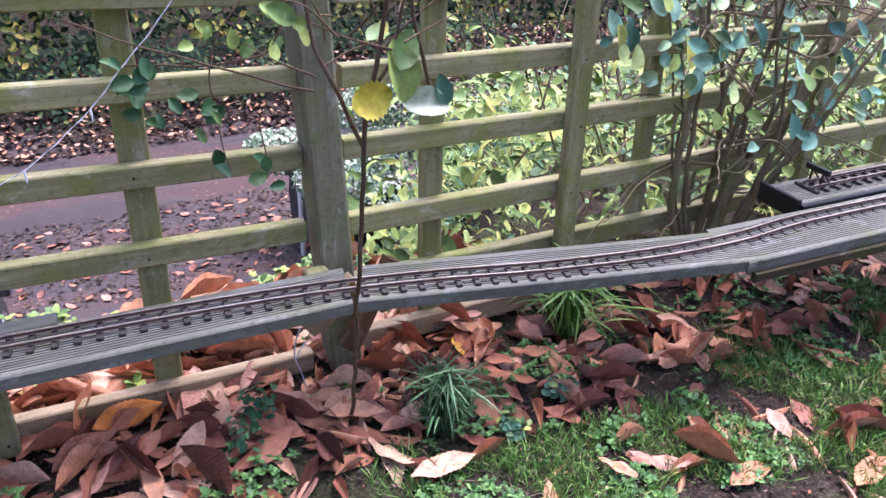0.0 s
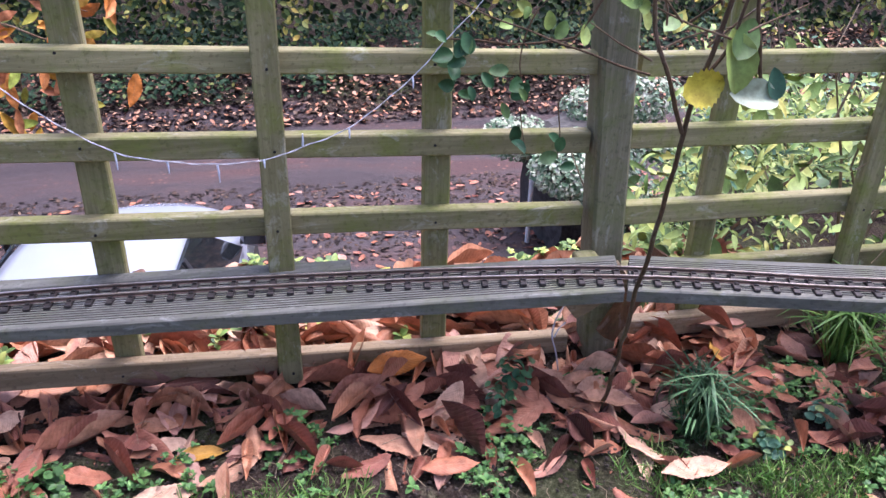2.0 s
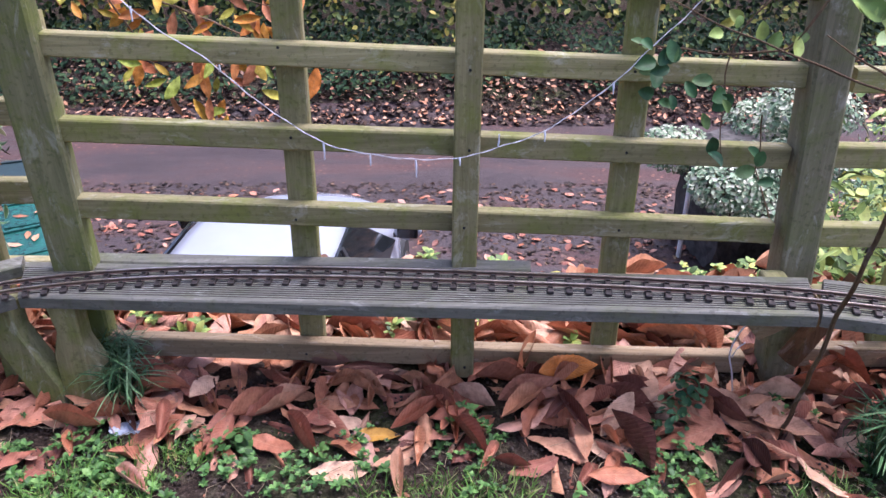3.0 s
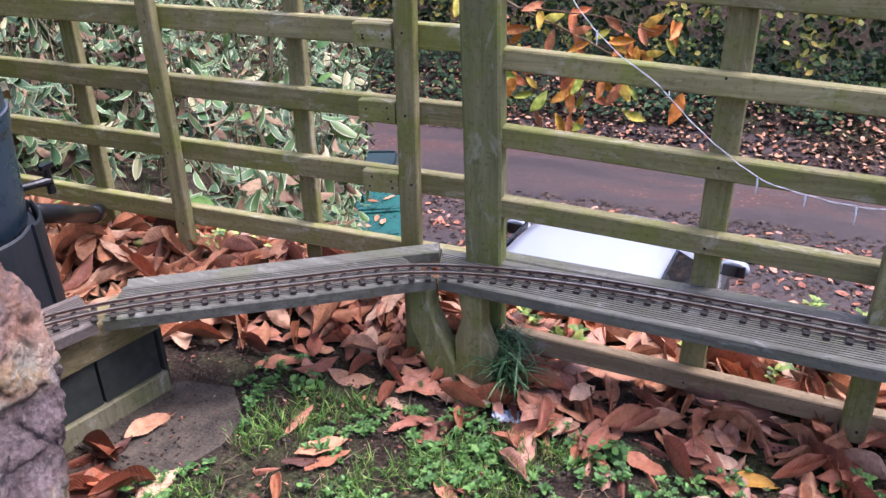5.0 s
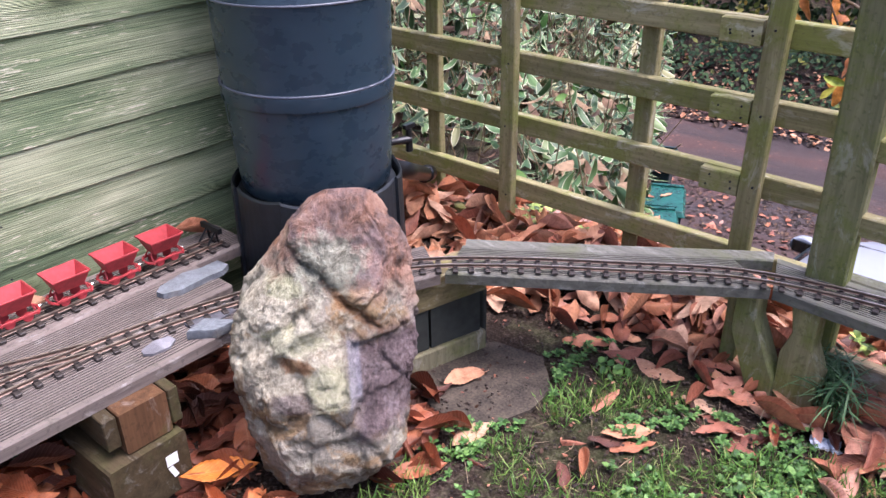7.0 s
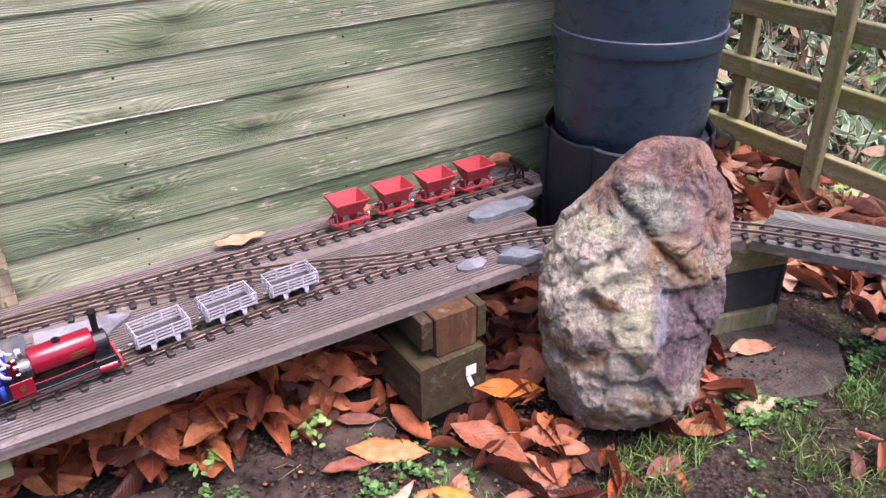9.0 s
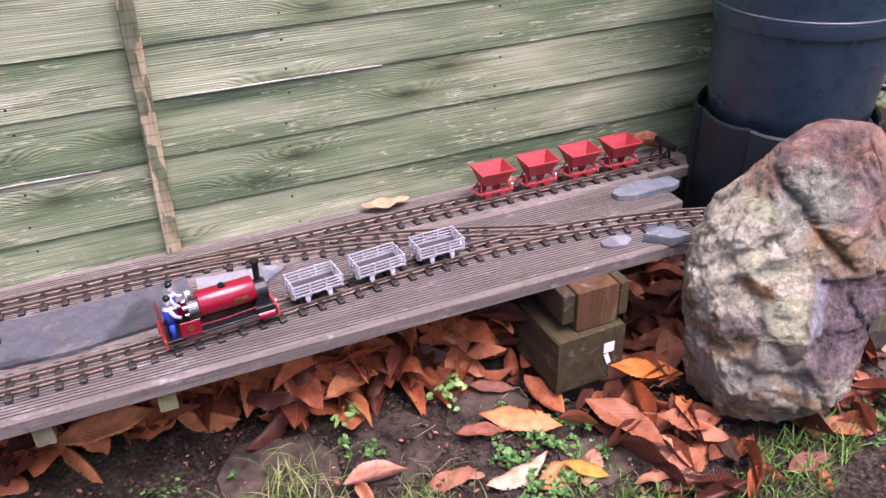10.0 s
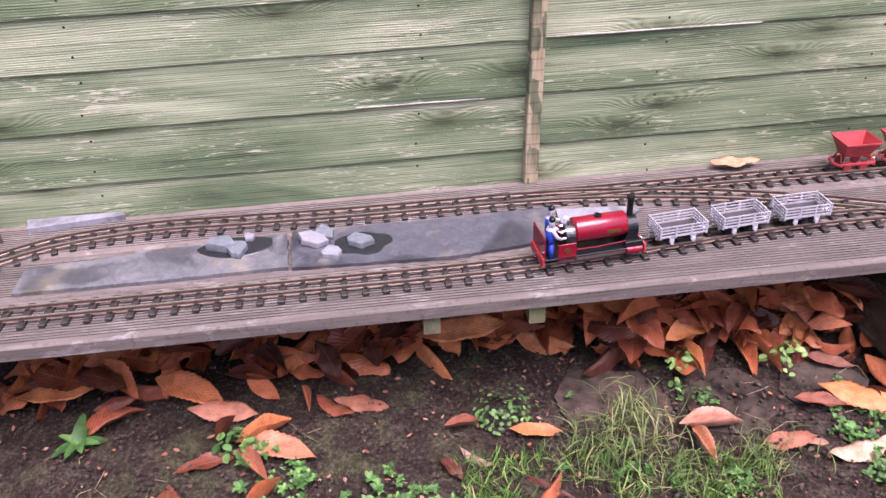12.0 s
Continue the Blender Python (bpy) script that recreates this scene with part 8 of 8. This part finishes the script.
for k, (x, y, s, mt, lb) in enumerate(((-0.503, -1.414, 0.045, "spurge", "bright pale green weed on the dark soil"), (-0.518, -1.626, 0.038, "spurge", "small pale green weed on the soil"), (-0.64, -1.30, 0.065, "ivy", "green bramble leaves under the deck"), (-0.448, -1.61, 0.022, "clover", "tiny green seedling on the soil"), (-0.472, -1.995, 0.04, "patch", "patch of small green weeds"), (-0.45, -2.5, 0.045, "clover", "green creeping weed under the deck"), (1.62, -0.14, 0.05, "ivy", "dark green bramble seedling in the leaves"), (1.58, -0.18, 0.045, "ivy", "dark green bramble leaves"), (0.72, -0.22, 0.045, "clover", "upright green weed on the soil"), (2.1, -0.36, 0.05, "bluegreen", "pale green strawberry leaves"), (2.25, -0.3, 0.05, "bluegreen", "pale green cinquefoil leaves"), (2.5, -0.45, 0.05, "clover", "green weed in the lawn"), (0.0, -0.2, 0.05, "clover", "green creeping weed by the leaves"))):
    rosette(x, y, 110 if mt == "patch" else 30, s * 0.55, 90 + k, M[{"spurge": "clover_pale", "patch": "clover"}.get(mt, mt)], lb, 0.07 if mt in ("ivy", "spurge") else 0.03, BROAD if mt in ("ivy", "bluegreen") else SPRIG if mt == "spurge" else ROUND)


def dandelion(x, y, n, size, seed, label):
    """A flat rosette of long toothed leaves, each a part."""
    rng = np.random.default_rng(seed)
    plant = thing("dandelion", label, "weed", "weeds")
    for k in range(n):
        a = k * 2.4 + rng.normal(0, 0.2)
        e = rng.uniform(0.15, 0.75)
        X = np.array([math.cos(a) * math.cos(e), math.sin(a) * math.cos(e), math.sin(e)])
        Y = np.array([-math.sin(a), math.cos(a), 0.0])
        scatter("leaf", [leaf_template(15, 5, 0.24, 0.15, -0.7, 0.1, 0.06, 0.2, 0.5)], np.array([[x, y, 0.006]]), np.array([size * rng.uniform(0.7, 1.1)]), np.stack([X, Y, np.cross(X, Y)], -1)[None], M["clover"], seed * 50 + k, plant)


dandelion(-0.515, -2.80, 11, 0.115, 5, "green dandelion rosette on dark soil")


# ---- string of lights on the fence ----
lights = thing("string_lights", "white cable string lights draped along the fence", "string lights")
wire = [(0.48, -0.02, 1.0), (0.56, -0.05, 0.873), (0.64, -0.05, 0.792), (0.71, -0.05, 0.745), (0.80, -0.05, 0.662), (0.905, -0.05, 0.589), (0.986, -0.05, 0.567), (1.07, -0.05, 0.556), (1.156, -0.05, 0.560), (1.223, -0.05, 0.580), (1.31, -0.05, 0.614), (1.419, -0.05, 0.698), (1.48, -0.05, 0.764), (1.548, -0.05, 0.835), (1.66, -0.05, 0.98), (1.76, -0.04, 1.12)]
W = smooth_path(wire, 0.012)
bm = bmesh.new()
tube_into(bm, W, 0.0006, 6)
part("cable", bm, M["white_wire"], lights)
tw = W + np.stack([np.zeros(len(W)), 0.0016 * np.cos(np.arange(len(W)) * 1.3), 0.0016 * np.sin(np.arange(len(W)) * 1.3)], 1)
bm = bmesh.new()
tube_into(bm, tw, 0.0006, 5)
part("cable", bm, M["white_wire"], lights)
for x, y, z, dz in ((0.735, -0.05, 0.72, 0.012), (0.905, -0.05, 0.587, -0.03), (0.988, -0.048, 0.566, -0.022), (1.072, -0.052, 0.555, -0.032), (1.152, -0.05, 0.56, -0.015), (1.222, -0.05, 0.582, 0.024), (1.305, -0.05, 0.612, -0.02), (1.42, -0.05, 0.70, -0.02), (0.60, -0.05, 0.83, -0.025)):
    bm = bmesh.new()
    tube_into(bm, [(x, y, z), (x + 0.001, y - 0.002, z + dz * 0.45)], 0.0019, 8)
    tube_into(bm, [(x + 0.001, y - 0.002, z + dz * 0.45), (x + 0.001, y - 0.003, z + dz)], [0.0016, 0.001], 8)
    part("light_tip", bm, M["led"], lights, "small clear light tip")
lead = thing("cable_lead", "loose white cable hanging beside the thick post", "cable")
bm = bmesh.new()
tube_into(bm, smooth_path([(1.775, -0.03, 0.20), (1.745, -0.035, 0.158), (1.732, -0.04, 0.11), (1.745, -0.04, 0.06), (1.757, -0.04, 0.0)], 0.01), 0.0018, 6)
tube_into(bm, smooth_path([(1.765, -0.03, 0.13), (1.748, -0.035, 0.118), (1.738, -0.04, 0.10)], 0.008), 0.0016, 6)
part("cable", bm, M["white_wire"], lead)


# ---- sapling, shrub, ivy, overhanging branch ----
def woody(name, label, cat, stems, mat=None, group=""):
    """Tapered stems, each a list of points with a base and tip radius."""
    t = thing(name, label, cat, group)
    for pts, r0, r1 in stems:
        P = smooth_path(pts, 0.02)
        k = np.linspace(0, 1, len(P))
        j = np.stack([[noise.noise(Vector(p * 14) + Vector((q, 0, 0))) for p in P] for q in (1.0, 5.0, 9.0)], 1) * 0.006
        bm = bmesh.new()
        tube_into(bm, P + j, list(r0 + (r1 - r0) * k), 7)
        part("stem", bm, mat or M["twig"], t)
    return t


def leaves_on(t, pts, size, mat, seed, templates=OVAL, jitter=0.01, droop=0.3, name="leaf", each=1):
    rng = np.random.default_rng(seed)
    for p in pts:
        for _ in range(each):
            q = np.array([p]) + rng.normal(0, jitter, (1, 3))
            nrm = np.array([[rng.normal(0.1, 0.35), -1.0 + rng.normal(0, 0.25), 0.45 + rng.normal(0, 0.3)]])
            scatter(name, templates, q, np.array([rng.uniform(*size)]), frames_from(nrm, rng.random(1) * 6.28), mat, int(rng.integers(1, 9999)), t)


rngt = np.random.default_rng(77)
TWIGS = []
for k in range(26):
    p = np.array([rngt.uniform(1.62, 1.8), -0.47 + rngt.normal(0, 0.02), rngt.uniform(0.82, 1.0)])
    d = np.array([rngt.normal(0.3, 0.9), rngt.normal(0.2, 0.3), rngt.uniform(0.2, 0.9)]) * rngt.uniform(0.06, 0.16)
    TWIGS.append(([tuple(p), tuple(p + d * 0.5 + rngt.normal(0, 0.012, 3)), tuple(p + d)], 0.0017, 0.0008))
sap = woody("sapling", "thin bare sapling with a few yellow-green leaves", "sapling", [
    ([(1.80, -0.19, 0.0), (1.782, -0.257, 0.18), (1.764, -0.325, 0.36), (1.746, -0.392, 0.54), (1.728, -0.46, 0.72), (1.733, -0.47, 0.79), (1.743, -0.475, 0.84), (1.752, -0.48, 0.93), (1.77, -0.49, 1.1)], 0.0045, 0.0032),
    ([(1.724, -0.465, 0.735), (1.695, -0.47, 0.80), (1.662, -0.47, 0.862), (1.648, -0.47, 0.93), (1.63, -0.47, 1.05)], 0.0034, 0.0024),
    ([(1.735, -0.47, 0.80), (1.77, -0.47, 0.86), (1.79, -0.47, 0.95)], 0.003, 0.002),
    ([(1.835, -0.46, 0.79), (1.81, -0.465, 0.86), (1.79, -0.47, 0.95), (1.77, -0.47, 1.02)], 0.003, 0.0024)] + TWIGS)
PALM = [leaf_template(17, 7, 0.8, 0.15, 0.15, 0.1, 0.1, 0.4, 0.6, 0.03)]


def leaf_at(t, p, size, mat, spin, templates, lean=0.25, seed=1):
    nrm = np.array([[0.05, -1.0, lean]])
    scatter("leaf", templates, np.array([p]), np.array([size]), frames_from(nrm, np.array([radians(spin)])), mat, seed, t)


leaf_at(sap, (1.728, -0.49, 0.803), 0.062, M["yellow_live"], 12, PALM)
leaf_at(sap, (1.772, -0.485, 0.835), 0.085, M["yellowgreen"], 95, [BROAD[1]])
leaf_at(sap, (1.78, -0.48, 0.862), 0.06, M["yellowgreen"], 60, [BROAD[0]], 0.5)
leaf_at(sap, (1.815, -0.48, 0.785), 0.075, M["pale_ivy"], -12, [BROAD[1]], 0.6)
leaf_at(sap, (1.84, -0.475, 0.80), 0.045, M["bluegreen"], 100, [BROAD[0]])
leaves_on(sap, [(1.615, -0.47, 0.921), (1.64, -0.47, 0.90), (1.65, -0.46, 0.95)], (0.03, 0.045), M["yellowgreen"], 104, BROAD, 0.008, each=2)

ivy = woody("ivy_spray", "trailing ivy spray hanging over the fence rails", "ivy", [
    ([(1.85, -0.03, 0.98), (1.74, -0.04, 0.78), (1.68, -0.04, 0.755), (1.60, -0.04, 0.75), (1.53, -0.04, 0.76), (1.46, -0.04, 0.765)], 0.003, 0.0015),
    ([(1.72, -0.04, 0.99), (1.70, -0.04, 0.88), (1.64, -0.04, 0.80), (1.62, -0.04, 0.72), (1.63, -0.04, 0.60), (1.64, -0.04, 0.55)], 0.002, 0.001),
    ([(1.70, -0.04, 0.64), (1.705, -0.04, 0.58), (1.71, -0.04, 0.52)], 0.0015, 0.001)])
leaves_on(ivy, [(1.477, -0.045, 0.704), (1.565, -0.045, 0.702), (1.506, -0.045, 0.729), (1.526, -0.05, 0.667), (1.605, -0.05, 0.665), (1.634, -0.045, 0.554), (1.704, -0.045, 0.529), (1.463, -0.045, 0.76), (1.53, -0.045, 0.739), (1.687, -0.045, 0.57), (1.50, -0.045, 0.70)], (0.028, 0.045), M["ivy"], 105, BROAD, 0.012, each=2)
leaves_on(ivy, [(1.595, -0.045, 0.797), (1.62, -0.045, 0.81), (1.678, -0.04, 0.786), (1.739, -0.04, 0.76), (1.62, -0.045, 0.63)], (0.024, 0.04), M["yellowgreen"], 106, BROAD, 0.015, each=2)

rngb = np.random.default_rng(9)
stems = []
for k in range(17):
    bx0, by0 = 2.94 + rngb.normal(0, 0.035), -0.01 + rngb.normal(0, 0.025)
    ax, ay = rngb.normal(0.08, 0.27), rngb.normal(-0.03, 0.1)
    h = rngb.uniform(0.7, 1.3)
    stems.append(([(bx0, by0, -0.01), (bx0 + ax * 0.25 + rngb.normal(0, 0.02), by0 + ay * 0.3, h * 0.25), (bx0 + ax * 0.45 + rngb.normal(0, 0.07), by0 + ay * 0.7, h * 0.55), (bx0 + ax + rngb.normal(0, 0.04), by0 + ay, h)], rngb.uniform(0.004, 0.012), 0.0025))
stems.append(([(2.92, -0.02, 0.0), (2.98, -0.04, 0.33), (3.11, -0.05, 0.452), (3.226, -0.05, 0.621), (3.40, -0.05, 0.74), (3.7, -0.05, 0.95)], 0.022, 0.014))
stems.append(([(2.90, 0.0, 0.02), (2.80, -0.02, 0.18), (2.775, -0.02, 0.35), (2.78, -0.03, 0.6), (2.74, -0.03, 0.9)], 0.012, 0.006))
for k in range(44):
    z = rngb.uniform(0.25, 0.95)
    x0 = 2.95 + rngb.normal(0, 0.08)
    dx = rngb.choice([-1, 1]) * rngb.uniform(0.15, 0.55)
    stems.append(([(x0, -0.03, z), (x0 + dx * 0.4, -0.06 + rngb.normal(0, 0.05), z + rngb.normal(0.03, 0.05)), (x0 + dx, -0.08 + rngb.normal(0, 0.08), z + rngb.normal(0.02, 0.09))], 0.004, 0.0015))
shrub = woody("shrub", "many-stemmed honeysuckle shrub growing by the fence", "shrub", stems, M["shrub_bark"])
bl = [(2.569, -0.1, 0.665), (2.596, -0.1, 0.611), (2.617, -0.1, 0.71), (2.66, -0.1, 0.623), (2.758, -0.1, 0.684), (2.795, -0.1, 0.713), (3.015, -0.1, 0.604), (3.113, -0.1, 0.557), (3.092, -0.1, 0.462), (3.228, -0.1, 0.506), (3.206, -0.1, 0.678), (3.058, -0.1, 0.745), (2.466, -0.1, 0.765), (2.554, -0.1, 0.788), (2.752, -0.1, 0.639), (3.3, -0.1, 0.6), (3.4, -0.1, 0.7), (3.35, -0.1, 0.45)]
leaves_on(shrub, bl, (0.04, 0.07), M["honeysuckle"], 107, BROAD, 0.035, each=3)
leaves_on(shrub, [(2.66, -0.12, 0.65), (2.50, -0.1, 0.80), (2.55, -0.1, 0.83), (2.91, -0.1, 0.47), (3.2, -0.1, 0.8), (2.7, -0.05, 0.8)], (0.035, 0.055), M["yellowgreen"], 108, BROAD, 0.03, each=3)

rngf = np.random.default_rng(19)
n = 300
fp = np.stack([3.02 + rngf.normal(0, 0.4, n), -0.03 + rngf.normal(0, 0.14, n), 0.76 + rngf.normal(0, 0.22, n)], 1)
fp = fp[(fp[:, 2] > 0.38 + 0.25 * (fp[:, 0] < 2.85)) & (fp[:, 0] > 2.5)]
nrm = np.stack([rngf.normal(0.1, 0.5, len(fp)), -0.8 + rngf.normal(0, 0.4, len(fp)), 0.6 + rngf.normal(0, 0.4, len(fp))], 1)
half = len(fp) // 2
scatter("foliage", BROAD, fp[:half], rngf.uniform(0.03, 0.052, half), frames_from(nrm[:half], rngf.random(half) * 6.28), M["honeysuckle"], 20, shrub)
scatter("foliage", BROAD, fp[half:], rngf.uniform(0.02, 0.042, len(fp) - half), frames_from(nrm[half:], rngf.random(len(fp) - half) * 6.28), M["yellowgreen"], 21, shrub)

branch = woody("overhanging_branch", "overhanging branch with orange and yellow autumn leaves", "branch", [
    ([(-1.6, 2.3, 1.2), (-1.0, 2.4, 0.75), (-0.5, 2.5, 0.45), (-0.1, 2.5, 0.28), (0.2, 2.5, 0.15), (0.36, 2.5, 0.02)], 0.012, 0.004),
    ([(-0.5, 2.5, 0.45), (-0.35, 2.5, 0.2), (-0.25, 2.5, 0.0)], 0.006, 0.003),
    ([(-0.1, 2.5, 0.28), (0.02, 2.5, 0.05), (0.03, 2.5, -0.2)], 0.005, 0.002),
    ([(-0.3, 2.5, 0.36), (0.1, 2.5, 0.34), (0.38, 2.5, 0.28)], 0.005, 0.002),
    ([(0.2, 2.5, 0.15), (0.4, 2.5, 0.05), (0.51, 2.5, -0.02)], 0.003, 0.002)])
bp = [(-0.453, 2.5, 0.30), (-0.40, 2.5, 0.22), (-0.55, 2.5, 0.35), (0.018, 2.5, 0.22), (0.06, 2.5, 0.26), (-0.253, 2.5, -0.025), (-0.32, 2.5, 0.0), (0.019, 2.5, -0.039), (0.06, 2.5, -0.02), (-0.011, 2.5, -0.253), (0.03, 2.5, -0.24), (0.261, 2.5, 0.189), (0.23, 2.5, 0.2), (0.384, 2.5, 0.235), (0.36, 2.5, 0.27), (0.10, 2.5, 0.10), (-0.1, 2.5, 0.06), (-0.2, 2.5, 0.3), (0.3, 2.5, -0.05), (-0.7, 2.45, 0.5), (-0.35, 2.5, 0.1)]
leaves_on(branch, bp, (0.09, 0.15), M["chestnut_live"], 109, CHEST[:4], 0.05, each=4)
leaves_on(branch, [(0.512, 2.5, -0.09)], (0.17, 0.18), M["litter_orange"], 110, [CHEST[8]], 0.002)

# fallen leaves lying on the bin lids
rngl = np.random.default_rng(33)
for px, py in ((-2.10, 4.05), (-1.97, 4.18), (-2.06, 4.22), (-2.26, 4.55), (-2.14, 4.66)):
    nrm = np.array([[rngl.normal(0, 0.08), rngl.normal(0, 0.08), 1.0]])
    ob = scatter("fallen_leaf", [CHEST[0], CHEST[3]], np.array([[px, py, DRIVE + 1.068]]), np.array([rngl.uniform(0.12, 0.17)]), frames_from(nrm, rngl.random(1) * 6.28), M["litter_pale"], int(px * -100))
    tagged(ob, "tan fallen leaf lying on a green bin lid", "leaf", "leaves on the bins")
